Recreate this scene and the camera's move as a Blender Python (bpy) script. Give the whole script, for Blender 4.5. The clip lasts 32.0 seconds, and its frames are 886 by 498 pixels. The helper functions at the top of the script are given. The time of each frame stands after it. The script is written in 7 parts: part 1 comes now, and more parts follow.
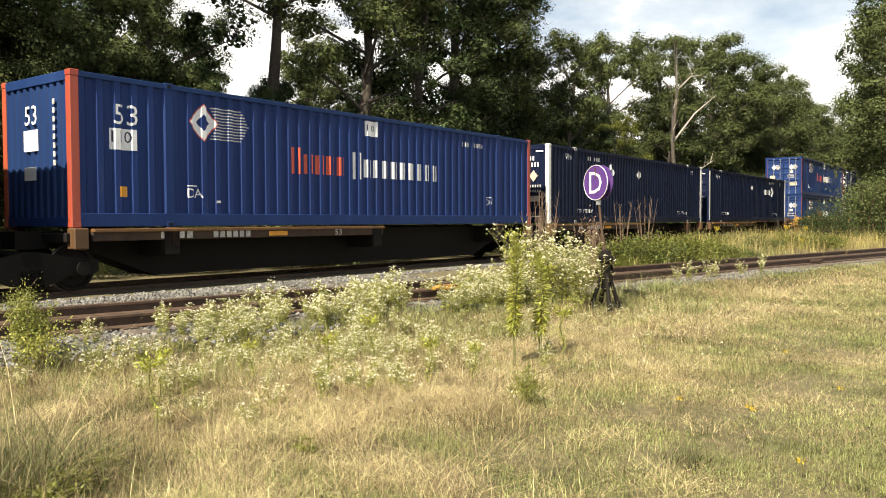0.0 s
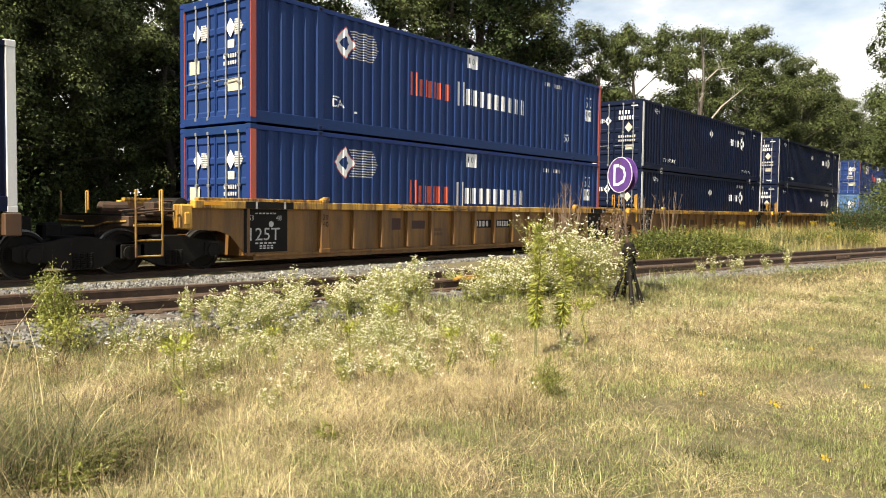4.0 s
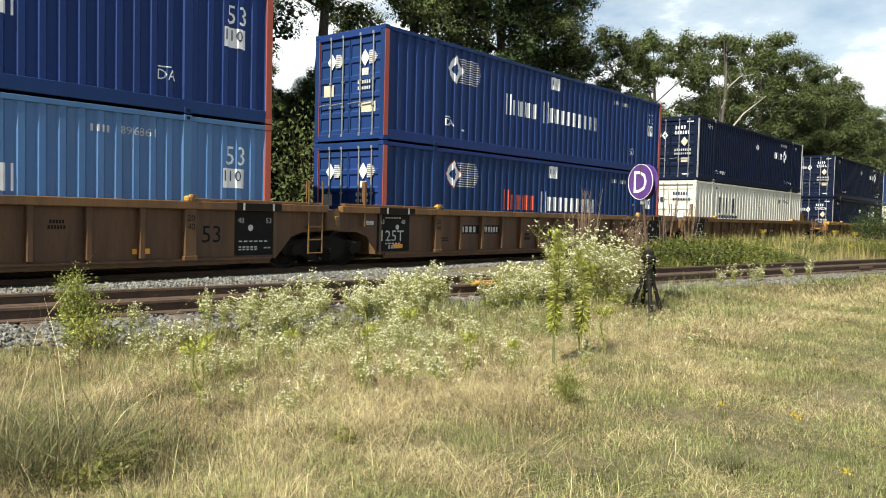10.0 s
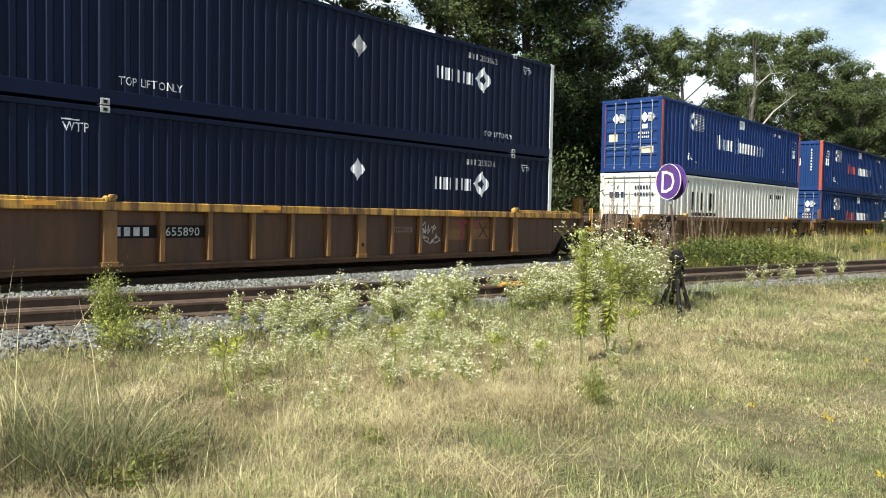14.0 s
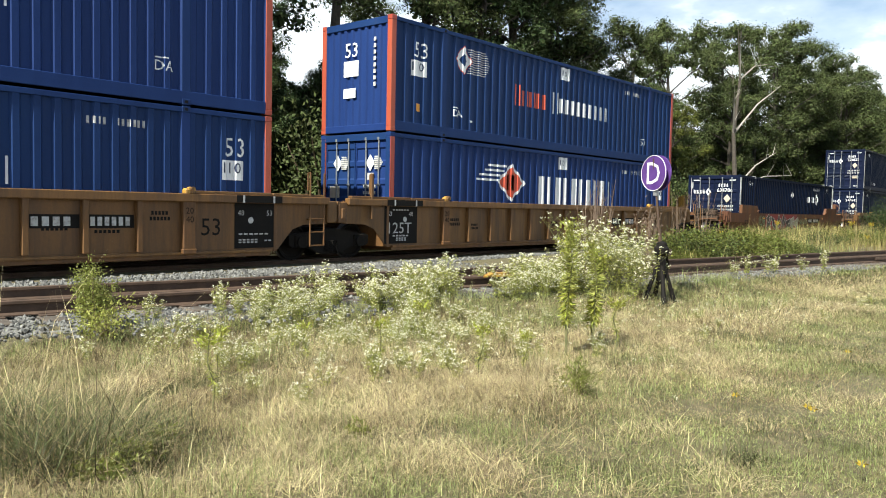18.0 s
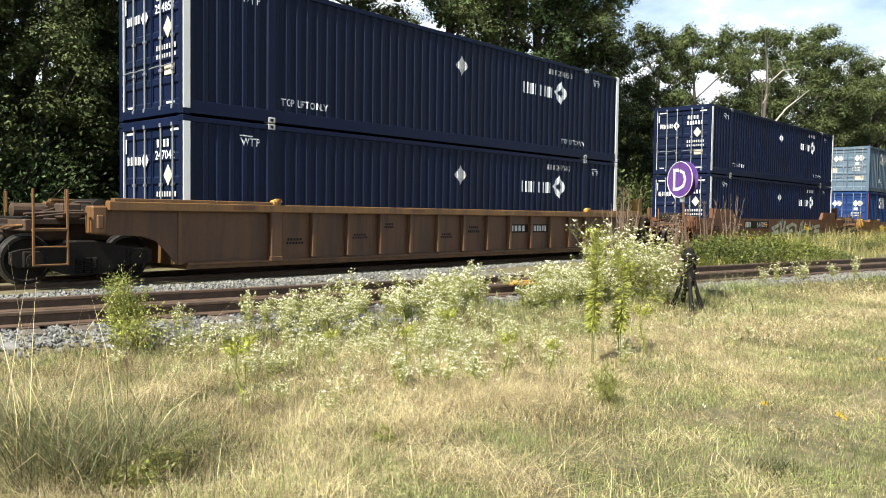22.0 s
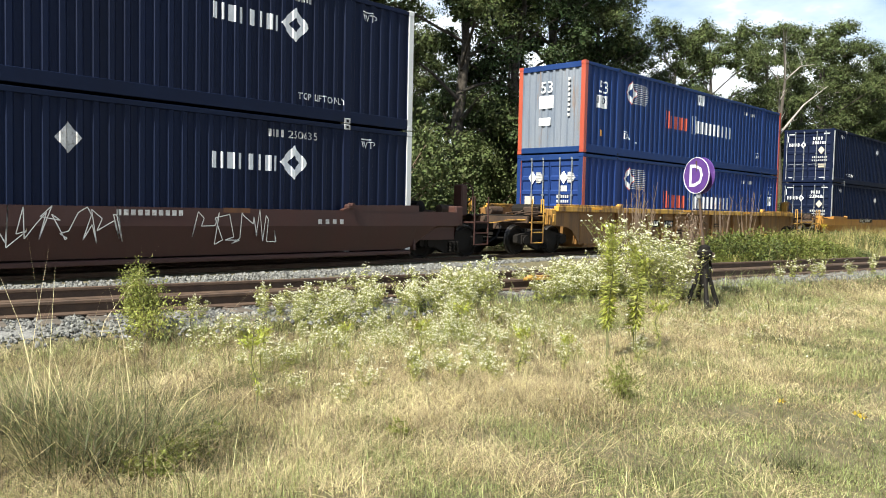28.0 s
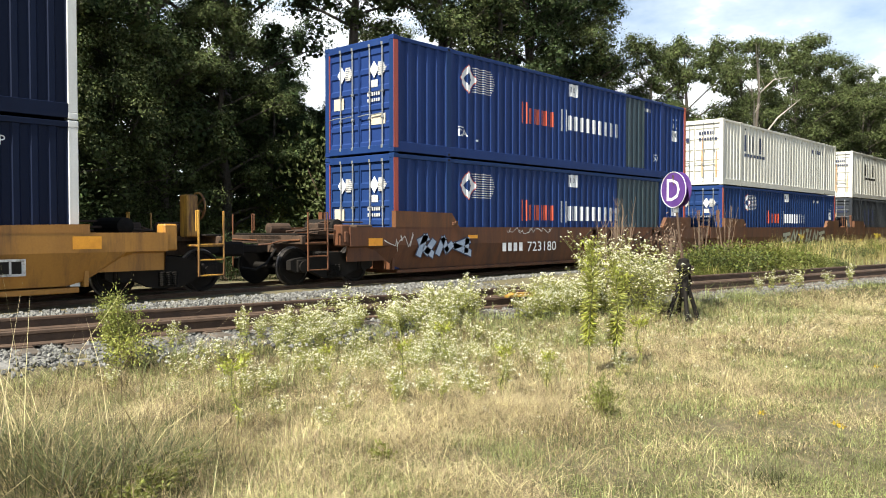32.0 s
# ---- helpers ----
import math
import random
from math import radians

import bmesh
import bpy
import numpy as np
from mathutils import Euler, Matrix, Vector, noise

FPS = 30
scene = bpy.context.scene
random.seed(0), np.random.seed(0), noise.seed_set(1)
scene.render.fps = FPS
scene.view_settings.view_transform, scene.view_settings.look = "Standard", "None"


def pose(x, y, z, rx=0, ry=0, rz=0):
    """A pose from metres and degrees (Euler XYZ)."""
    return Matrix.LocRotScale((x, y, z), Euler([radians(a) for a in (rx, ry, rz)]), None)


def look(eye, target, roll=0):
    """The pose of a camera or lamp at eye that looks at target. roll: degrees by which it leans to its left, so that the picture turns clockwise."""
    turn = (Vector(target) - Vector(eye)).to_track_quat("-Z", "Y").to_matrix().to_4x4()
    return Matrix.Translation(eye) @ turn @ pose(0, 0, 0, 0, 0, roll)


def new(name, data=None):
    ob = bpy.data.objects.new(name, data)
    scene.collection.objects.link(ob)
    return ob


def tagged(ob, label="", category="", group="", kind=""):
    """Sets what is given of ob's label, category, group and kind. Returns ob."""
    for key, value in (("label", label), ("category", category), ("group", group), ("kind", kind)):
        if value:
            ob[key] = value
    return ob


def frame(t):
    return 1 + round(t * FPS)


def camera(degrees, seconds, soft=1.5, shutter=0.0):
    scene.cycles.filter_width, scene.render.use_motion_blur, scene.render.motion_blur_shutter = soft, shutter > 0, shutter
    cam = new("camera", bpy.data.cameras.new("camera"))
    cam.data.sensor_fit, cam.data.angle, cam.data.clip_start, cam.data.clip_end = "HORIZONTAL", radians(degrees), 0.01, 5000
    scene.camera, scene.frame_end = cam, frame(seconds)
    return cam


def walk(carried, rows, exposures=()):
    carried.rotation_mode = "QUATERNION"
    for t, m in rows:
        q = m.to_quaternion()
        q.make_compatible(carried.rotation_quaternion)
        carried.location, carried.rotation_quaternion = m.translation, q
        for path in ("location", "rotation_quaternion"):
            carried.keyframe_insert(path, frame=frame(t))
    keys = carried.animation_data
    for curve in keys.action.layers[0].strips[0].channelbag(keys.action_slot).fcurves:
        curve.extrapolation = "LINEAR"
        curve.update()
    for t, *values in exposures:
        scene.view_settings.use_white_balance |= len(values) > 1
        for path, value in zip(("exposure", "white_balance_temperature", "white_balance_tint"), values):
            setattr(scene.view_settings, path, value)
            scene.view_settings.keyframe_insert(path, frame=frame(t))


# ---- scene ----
# The place: x runs along the main track, y away from the camera, z up.
cam = camera(58.62, 32.0, soft=1.0)
PATH = [
    (0, (0.021, -0.014, 1.601), (8.030, 5.964, 1.248), -0.19),
    (0.5, (0.015, -0.022, 1.603), (7.998, 5.991, 1.272), 0.05),
    (1, (0.016, -0.019, 1.604), (7.984, 6.014, 1.301), 0.13),
    (1.5, (0.020, -0.012, 1.600), (7.940, 6.088, 1.310), -0.02),
    (2, (0.028, -0.012, 1.599), (7.908, 6.135, 1.267), 0.02),
    (2.5, (0.020, -0.010, 1.597), (7.918, 6.110, 1.191), 0.15),
    (3, (0.014, -0.018, 1.598), (7.854, 6.177, 1.180), 0.22),
    (3.5, (0.016, -0.005, 1.595), (7.854, 6.189, 1.148), 0.48),
    (5.5, (0.021, 0.009, 1.585), (7.870, 6.188, 1.132), 1.14),
    (6, (0.013, 0.002, 1.592), (7.871, 6.176, 1.219), 1.31),
    (6.5, (0.013, 0.006, 1.590), (7.803, 6.259, 1.117), 1.52),
    (7, (0.009, 0.004, 1.590), (7.768, 6.295, 1.133), 1.57),
    (7.5, (0.011, -0.001, 1.593), (7.727, 6.344, 1.148), 1.63),
    (8, (0.012, 0.001, 1.594), (7.735, 6.338, 1.125), 1.70),
    (8.5, (0.011, 0.001, 1.597), (7.694, 6.382, 1.084), 1.38),
    (9, (0.013, 0.003, 1.596), (7.649, 6.444, 1.129), 1.35),
    (9.5, (0.012, 0.005, 1.600), (7.628, 6.473, 1.188), 1.31),
    (10, (0.011, 0.014, 1.598), (7.712, 6.379, 1.178), 1.36),
    (10.5, (0.010, 0.004, 1.600), (7.724, 6.355, 1.193), 1.15),
    (11, (0.013, 0.004, 1.600), (7.737, 6.342, 1.172), 1.19),
    (11.5, (0.008, 0.005, 1.598), (7.741, 6.327, 1.127), 1.27),
    (12, (0.010, 0.007, 1.598), (7.748, 6.324, 1.121), 1.36),
    (12.5, (0.011, 0.005, 1.600), (7.658, 6.431, 1.119), 1.74),
    (13, (0.004, 0.019, 1.605), (7.610, 6.495, 1.149), 1.78),
    (13.5, (0.001, 0.013, 1.601), (7.494, 6.622, 1.169), 1.43),
    (14, (-0.006, -0.000, 1.601), (7.476, 6.621, 1.191), 0.98),
    (14.5, (-0.002, 0.011, 1.599), (7.517, 6.585, 1.096), 0.85),
    (16.5, (-0.015, 0.004, 1.606), (7.399, 6.706, 1.253), 1.36),
    (17, (-0.008, 0.002, 1.607), (7.538, 6.549, 1.175), 1.08),
    (17.5, (0.004, 0.006, 1.603), (7.588, 6.500, 1.050), 1.21),
    (18, (0.003, 0.006, 1.601), (7.600, 6.487, 1.075), 1.18),
    (18.5, (0.003, 0.007, 1.606), (7.617, 6.465, 1.046), 1.09),
    (19, (0.002, 0.003, 1.599), (7.568, 6.517, 1.024), 1.04),
    (19.5, (-0.001, 0.003, 1.599), (7.476, 6.619, 1.037), 1.25),
    (20, (-0.012, 0.003, 1.603), (7.422, 6.665, 1.014), 1.25),
    (20.5, (-0.009, -0.010, 1.603), (7.401, 6.682, 1.042), 0.92),
    (21, (-0.011, -0.018, 1.601), (7.388, 6.694, 1.154), 0.70),
    (21.5, (-0.011, -0.012, 1.600), (7.360, 6.737, 1.248), 0.68),
    (22, (-0.010, -0.007, 1.603), (7.378, 6.720, 1.175), 0.75),
    (22.5, (-0.008, -0.000, 1.610), (7.355, 6.749, 1.115), 0.77),
    (23, (-0.014, -0.017, 1.600), (7.278, 6.806, 1.082), 0.50),
    (23.5, (-0.014, 0.003, 1.600), (7.249, 6.860, 1.109), 0.54),
    (24, (-0.015, 0.005, 1.602), (7.228, 6.881, 1.099), 0.60),
    (24.5, (-0.017, -0.004, 1.603), (7.257, 6.839, 1.094), 0.64),
    (26.5, (-0.012, -0.006, 1.600), (7.284, 6.814, 1.102), 0.30),
    (27, (-0.013, 0.003, 1.601), (7.292, 6.813, 1.090), 0.62),
    (27.5, (-0.022, 0.005, 1.599), (7.305, 6.793, 1.115), 0.93),
    (28, (-0.020, 0.012, 1.599), (7.253, 6.857, 1.098), 1.21),
    (28.5, (-0.024, 0.012, 1.597), (7.192, 6.917, 1.096), 1.31),
    (29, (-0.016, 0.015, 1.590), (7.134, 6.988, 1.088), 1.12),
    (29.5, (-0.017, 0.010, 1.600), (7.138, 6.984, 1.191), 0.93),
    (30, (-0.014, 0.006, 1.605), (7.116, 7.007, 1.213), 0.80),
    (30.5, (-0.020, 0.006, 1.606), (7.115, 7.003, 1.240), 0.70),
    (31, (-0.010, -0.006, 1.603), (7.082, 7.039, 1.329), 0.35),
    (31.5, (-0.012, -0.018, 1.612), (7.238, 6.864, 1.349), 0.17),
    (32, (-0.004, -0.017, 1.615), (7.423, 6.675, 1.346), -0.02),
]
# the film camera's own exposure and white balance drift a little
DRIFT = [(0.0, 1.29, 7100, 8), (2.0, 1.32, 7200, 9), (4.5, 1.30, 6900, 9), (6.0, 1.30, 6650, 6), (8.0, 1.26, 6850, 9), (9.5, 1.12, 6550, 4), (11.0, 0.99, 6200, 2), (13.0, 0.90, 6100, 2), (14.2, 1.16, 5980, 2),
         (17.0, 1.09, 5980, 2), (18.5, 1.24, 6130, 4), (20.0, 1.32, 6180, 4), (23.0, 1.46, 6180, 5), (26.0, 1.42, 6180, 5), (29.0, 1.32, 6080, 4), (31.0, 1.46, 6180, 5), (32.0, 1.32, 6280, 6)]
walk(cam, [(t, look(eye, target, roll)) for t, eye, target, roll in PATH], DRIFT)

# ---- light ----
SUN_FROM = Vector((-0.99, -0.09, 0.0)).normalized()
SUN_EL = radians(49)
world = bpy.data.worlds.new("sky")
scene.world = world
world.use_nodes = True


def make_sky():
    nt = world.node_tree
    nt.nodes.clear()
    out = nt.nodes.new("ShaderNodeOutputWorld")
    bg = nt.nodes.new("ShaderNodeBackground")
    sky = nt.nodes.new("ShaderNodeTexSky")
    sky.sky_type = "NISHITA"
    sky.sun_disc = False
    sky.sun_elevation = SUN_EL
    sky.sun_rotation = math.atan2(SUN_FROM.x, SUN_FROM.y)
    sky.air_density, sky.dust_density, sky.ozone_density = 1.0, 0.9, 1.0
    co = nt.nodes.new("ShaderNodeTexCoord")
    mp = nt.nodes.new("ShaderNodeMapping")
    mp.inputs["Scale"].default_value = (1.0, 1.0, 2.4)
    no = nt.nodes.new("ShaderNodeTexNoise")
    no.inputs["Scale"].default_value, no.inputs["Detail"].default_value = 3.1, 6
    no.inputs["Roughness"].default_value = 0.58
    ra = nt.nodes.new("ShaderNodeValToRGB")
    ra.color_ramp.elements[0].position, ra.color_ramp.elements[1].position = 0.0, 0.255
    ra.color_ramp.elements[0].color = (0.05, 0.05, 0.05, 1)
    haze = ra.color_ramp.elements.new(0.19)
    haze.color = (0.46, 0.46, 0.46, 1)
    mx = nt.nodes.new("ShaderNodeMix")
    mx.data_type = "RGBA"
    mx.inputs[7].default_value = (10.2, 10.3, 10.4, 1)
    nt.links.new(co.outputs["Generated"], mp.inputs["Vector"])
    nt.links.new(mp.outputs["Vector"], no.inputs["Vector"])
    sep = nt.nodes.new("ShaderNodeSeparateXYZ")
    low = nt.nodes.new("ShaderNodeMath")
    low.operation = "MULTIPLY_ADD"
    low.inputs[1].default_value = -1.25
    nt.links.new(co.outputs["Generated"], sep.inputs[0])
    nt.links.new(sep.outputs["Z"], low.inputs[0])
    nt.links.new(no.outputs["Fac"], low.inputs[2])
    nt.links.new(low.outputs[0], ra.inputs["Fac"])
    nt.links.new(ra.outputs["Color"], mx.inputs[0])
    nt.links.new(sky.outputs["Color"], mx.inputs[6])
    nt.links.new(mx.outputs[2], bg.inputs["Color"])
    bg.inputs["Strength"].default_value = 0.06
    nt.links.new(bg.outputs["Background"], out.inputs["Surface"])


make_sky()
sun = new("sun", bpy.data.lights.new("sun", "SUN"))
sun.data.energy, sun.data.angle, sun.data.color = 5.0, radians(0.53), (1.0, 0.925, 0.80)
sun.matrix_world = look(SUN_FROM * math.cos(SUN_EL) * 50 + Vector((0, 0, 50 * math.sin(SUN_EL))), (0, 0, 0))

# ---- helpers of the scene ----
LEN, WID, HIG = 16.154, 2.59, 2.855      # a 53-foot container
NEAR_Y = 13.80                            # near side of the containers
RAIL_Z = 0.33                             # rail head of the main track
MID_Y = NEAR_Y + WID / 2
SID = -0.187                              # slope of the siding in plan
CACHE = {}
rnd = random.Random(7)


def run(t):
    """How far the train has gone at t seconds."""
    return 13.0478 * t + 0.013870 * t * t - 0.0000645 * t ** 3


class Geo:
    """Collects vertices and faces for one mesh."""

    def __init__(self):
        self.v, self.f, self.mi = [], [], []

    def add(self, vs, fs, mi=0):
        n = len(self.v)
        self.v += [tuple(p) for p in vs]
        self.f += [tuple(i + n for i in q) for q in fs]
        self.mi += [mi] * len(fs)
        return self

    def box(self, x0, x1, y0, y1, z0, z1, mi=0):
        vs = [(x, y, z) for x in (x0, x1) for y in (y0, y1) for z in (z0, z1)]
        return self.add(vs, [(0, 1, 3, 2), (4, 6, 7, 5), (0, 4, 5, 1), (2, 3, 7, 6), (0, 2, 6, 4), (1, 5, 7, 3)], mi)

    def cbox(self, x0, x1, y0, y1, z0, z1, c=0.01, mi=0):
        """A box with chamfered edges."""
        lo, hi = (x0, y0, z0), (x1, y1, z1)
        c = min(c, (x1 - x0) * 0.45, (y1 - y0) * 0.45, (z1 - z0) * 0.45)
        vs, at = [], {}
        for s in range(8):
            for a in range(3):
                p = []
                for k in range(3):
                    up = s >> k & 1
                    e = hi[k] if up else lo[k]
                    p.append(e if k == a else e - c if up else e + c)
                at[s, a] = len(vs)
                vs.append(p)
        fs = []
        for a in range(3):
            b, d = (a + 1) % 3, (a + 2) % 3
            for up in (0, 1):
                s = [up << a | i << b | j << d for i, j in ((0, 0), (1, 0), (1, 1), (0, 1))]
                q = [at[k, a] for k in s]
                fs.append(tuple(q if up else q[::-1]))
            for i, j in ((0, 0), (1, 0), (1, 1), (0, 1)):
                s0 = i << b | j << d
                s1 = s0 | 1 << a
                q = (at[s0, b], at[s1, b], at[s1, d], at[s0, d])
                fs.append(q if (i + j) % 2 else q[::-1])
        for s in range(8):
            q = (at[s, 0], at[s, 1], at[s, 2])
            fs.append(q if bin(s).count("1") % 2 else q[::-1])
        return self.add(vs, fs, mi)

    def tube(self, pts, r, n=8, mi=0, cap=True):
        """A round bar along points; r may be a list."""
        pts = [Vector(p) for p in pts]
        rs = r if isinstance(r, (list, tuple)) else [r] * len(pts)
        vs, fs = [], []
        side = None
        for i, p in enumerate(pts):
            d = (pts[min(i + 1, len(pts) - 1)] - pts[max(i - 1, 0)]).normalized()
            if side is None:
                side = d.orthogonal().normalized()
            side = (side - d * side.dot(d)).normalized()
            up = d.cross(side)
            for k in range(n):
                a = 2 * math.pi * k / n
                vs.append(p + (side * math.cos(a) + up * math.sin(a)) * rs[i])
        for i in range(len(pts) - 1):
            for k in range(n):
                a, b = i * n + k, i * n + (k + 1) % n
                fs.append((a, b, b + n, a + n))
        if cap:
            fs.append(tuple(range(n))[::-1])
            fs.append(tuple(range((len(pts) - 1) * n, len(pts) * n)))
        return self.add(vs, fs, mi)

    def lathe(self, prof, axis, centre, n=24, mi=0):
        """Turns (along, radius) pairs round an axis: 0 x, 1 y, 2 z."""
        vs, fs = [], []
        for a, r in prof:
            for k in range(n):
                w = 2 * math.pi * k / n
                p = [0, 0, 0]
                p[axis], p[(axis + 1) % 3], p[(axis + 2) % 3] = a, r * math.cos(w), r * math.sin(w)
                vs.append([p[i] + centre[i] for i in range(3)])
        for i in range(len(prof) - 1):
            for k in range(n):
                a, b = i * n + k, i * n + (k + 1) % n
                fs.append((a, b, b + n, a + n))
        fs.append(tuple(range(n))[::-1])
        fs.append(tuple(range((len(prof) - 1) * n, len(prof) * n)))
        return self.add(vs, fs, mi)

    def strip(self, xs, lows, highs, y0, y1, mi=0):
        """An upright plate between two outlines given over x."""
        n = len(xs)
        vs = [(x, y, z) for y in (y0, y1) for x, a, b in zip(xs, lows, highs) for z in (a, b)]
        fs = []
        for i in range(n - 1):
            a = 2 * i
            fs.append((a, a + 2, a + 3, a + 1))
            b = 2 * n + a
            fs.append((b, b + 1, b + 3, b + 2))
            fs.append((a, b, b + 2, a + 2))
            fs.append((a + 1, a + 3, b + 3, b + 1))
        e = 2 * (n - 1)
        fs += [(0, 1, 2 * n + 1, 2 * n), (e, 2 * n + e, 2 * n + e + 1, e + 1)]
        return self.add(vs, fs, mi)

    def mesh(self, name, *mats, smooth=False):
        me = bpy.data.meshes.new(name)
        me.from_pydata(self.v, [], self.f)
        for m in mats:
            me.materials.append(m)
        if any(self.mi):
            me.polygons.foreach_set("material_index", self.mi)
        if smooth:
            me.polygons.foreach_set("use_smooth", [True] * len(self.f))
        me.update()
        return me


def part(name, data, parent, label="", m=None, kind=""):
    """One mesh object under a thing or a part."""
    ob = new(name, data)
    ob.parent = parent
    if m is not None:
        ob.matrix_basis = m
    if label:
        ob["label"] = label
    if kind:
        ob["kind"] = kind
    return ob


def empty(name, m, label, category, group=""):
    ob = new(name)
    ob.empty_display_size = 0.3
    ob.matrix_basis = m
    return tagged(ob, label, category, group)


def cached(key, make):
    if key not in CACHE:
        CACHE[key] = make()
    return CACHE[key]


# ---- materials ----
def surf(name, dark, light, scale=3.0, rough=0.6, metal=0.0, bump=0.1, fine=40.0, dirt=None, dirt_at=(0.58, 0.72), vary=0.0, streak=False, island=0.0, rough_var=0.12, translucent=0.0, spec=0.5):
    """A procedural surface: two colours mixed by coarse and fine noise, stains of a third, and relief."""
    m = bpy.data.materials.new(name)
    m.use_nodes = True
    nt = m.node_tree
    b = nt.nodes["Principled BSDF"]
    link = nt.links.new

    def node(kind, **at):
        n = nt.nodes.new(kind)
        for k, v in at.items():
            n.inputs[k].default_value = v
        return n

    co = node("ShaderNodeTexCoord")
    mp = node("ShaderNodeMapping")
    if streak:
        mp.inputs["Scale"].default_value = (1, 1, 0.12)
    link(co.outputs["Object"], mp.inputs["Vector"])
    n1 = node("ShaderNodeTexNoise", Scale=scale, Detail=6.0, Roughness=0.6)
    n2 = node("ShaderNodeTexNoise", Scale=fine, Detail=4.0, Roughness=0.65)
    link(mp.outputs["Vector"], n1.inputs["Vector"])
    link(co.outputs["Object"], n2.inputs["Vector"])
    add = node("ShaderNodeMath")
    add.operation = "MULTIPLY_ADD"
    link(n2.outputs["Fac"], add.inputs[0])
    add.inputs[1].default_value = 0.45
    link(n1.outputs["Fac"], add.inputs[2])
    ra = node("ShaderNodeMapRange")
    ra.inputs[1].default_value, ra.inputs[2].default_value = 0.5, 0.95
    link(add.outputs[0], ra.inputs[0])
    mx = node("ShaderNodeMix")
    mx.data_type = "RGBA"
    mx.inputs[6].default_value, mx.inputs[7].default_value = (*dark, 1), (*light, 1)
    link(ra.outputs[0], mx.inputs[0])
    col = mx.outputs[2]
    if dirt:
        n3 = node("ShaderNodeTexNoise", Scale=scale * 2.3, Detail=8.0, Roughness=0.7)
        link(mp.outputs["Vector"], n3.inputs["Vector"])
        rr = node("ShaderNodeMapRange")
        rr.inputs[1].default_value, rr.inputs[2].default_value = dirt_at
        link(n3.outputs["Fac"], rr.inputs[0])
        md = node("ShaderNodeMix")
        md.data_type = "RGBA"
        md.inputs[7].default_value = (*dirt, 1)
        link(rr.outputs[0], md.inputs[0])
        link(col, md.inputs[6])
        col = md.outputs[2]
    if vary or island:
        src = node("ShaderNodeObjectInfo").outputs["Random"] if vary else node("ShaderNodeNewGeometry").outputs["Random Per Island"]
        k = vary or island
        hs = node("ShaderNodeHueSaturation")
        rv = node("ShaderNodeMapRange")
        rv.inputs[3].default_value, rv.inputs[4].default_value = 1 - k, 1 + k
        link(src, rv.inputs[0])
        link(rv.outputs[0], hs.inputs["Value"])
        rh = node("ShaderNodeMapRange")
        rh.inputs[3].default_value, rh.inputs[4].default_value = 0.5 - 0.03 * k, 0.5 + 0.05 * k
        link(src, rh.inputs[0])
        link(rh.outputs[0], hs.inputs["Hue"])
        link(col, hs.inputs["Color"])
        col = hs.outputs["Color"]
    link(col, b.inputs["Base Color"])
    rg = node("ShaderNodeMapRange")
    rg.inputs[3].default_value, rg.inputs[4].default_value = max(0.05, rough - rough_var), min(1, rough + rough_var)
    link(n1.outputs["Fac"], rg.inputs[0])
    link(rg.outputs[0], b.inputs["Roughness"])
    b.inputs["Metallic"].default_value = metal
    b.inputs["Specular IOR Level"].default_value = spec
    if bump:
        bp = node("ShaderNodeBump", Strength=bump, Distance=0.02)
        link(add.outputs[0], bp.inputs["Height"])
        link(bp.outputs["Normal"], b.inputs["Normal"])
    if translucent:
        tr = node("ShaderNodeBsdfTranslucent")
        link(col, tr.inputs["Color"])
        ms = node("ShaderNodeMixShader")
        ms.inputs[0].default_value = translucent
        link(b.outputs["BSDF"], ms.inputs[1])
        link(tr.outputs["BSDF"], ms.inputs[2])
        link(ms.outputs[0], nt.nodes["Material Output"].inputs["Surface"])
    return m


NAVY = surf("navy_paint", (0.0028, 0.0060, 0.0207), (0.0049, 0.0102, 0.0319), 1.2, 0.55, 0, 0.05, 30, (0.010, 0.014, 0.030), (0.62, 0.85), 0.12, True, spec=0.14)
BLUE = surf("blue_paint", (0.0094, 0.0267, 0.1008), (0.0148, 0.0404, 0.1392), 1.2, 0.55, 0, 0.05, 30, (0.036, 0.05, 0.10), (0.60, 0.85), 0.14, True, spec=0.16)
BLUE_PALE = surf("pale_blue_paint", (0.039, 0.1092, 0.2496), (0.0585, 0.1482, 0.312), 1.2, 0.5, 0, 0.05, 30, (0.13, 0.16, 0.22), (0.58, 0.85), 0.08, True)
BLUE_FADED = surf("faded_blue_paint", (0.055, 0.088, 0.130), (0.090, 0.130, 0.175), 1.2, 0.6, 0, 0.05, 30, (0.25, 0.22, 0.18), (0.58, 0.8), 0.08, True)
BLUE_PATCH = surf("repair_blue_paint", (0.010, 0.026, 0.040), (0.018, 0.040, 0.056), 1.5, 0.5, 0, 0.05, 30, (0.05, 0.07, 0.05), (0.55, 0.8), 0, True)
WORN_BLUE = surf("weathered_blue_end_panel", (0.10, 0.125, 0.17), (0.19, 0.205, 0.235), 1.6, 0.65, 0, 0.06, 30, (0.17, 0.095, 0.045), (0.56, 0.74), 0, True)
CREAM = surf("cream_white_paint", (0.50, 0.48, 0.42), (0.62, 0.60, 0.53), 1.2, 0.5, 0, 0.05, 30, (0.42, 0.33, 0.22), (0.64, 0.86), 0.05, True)
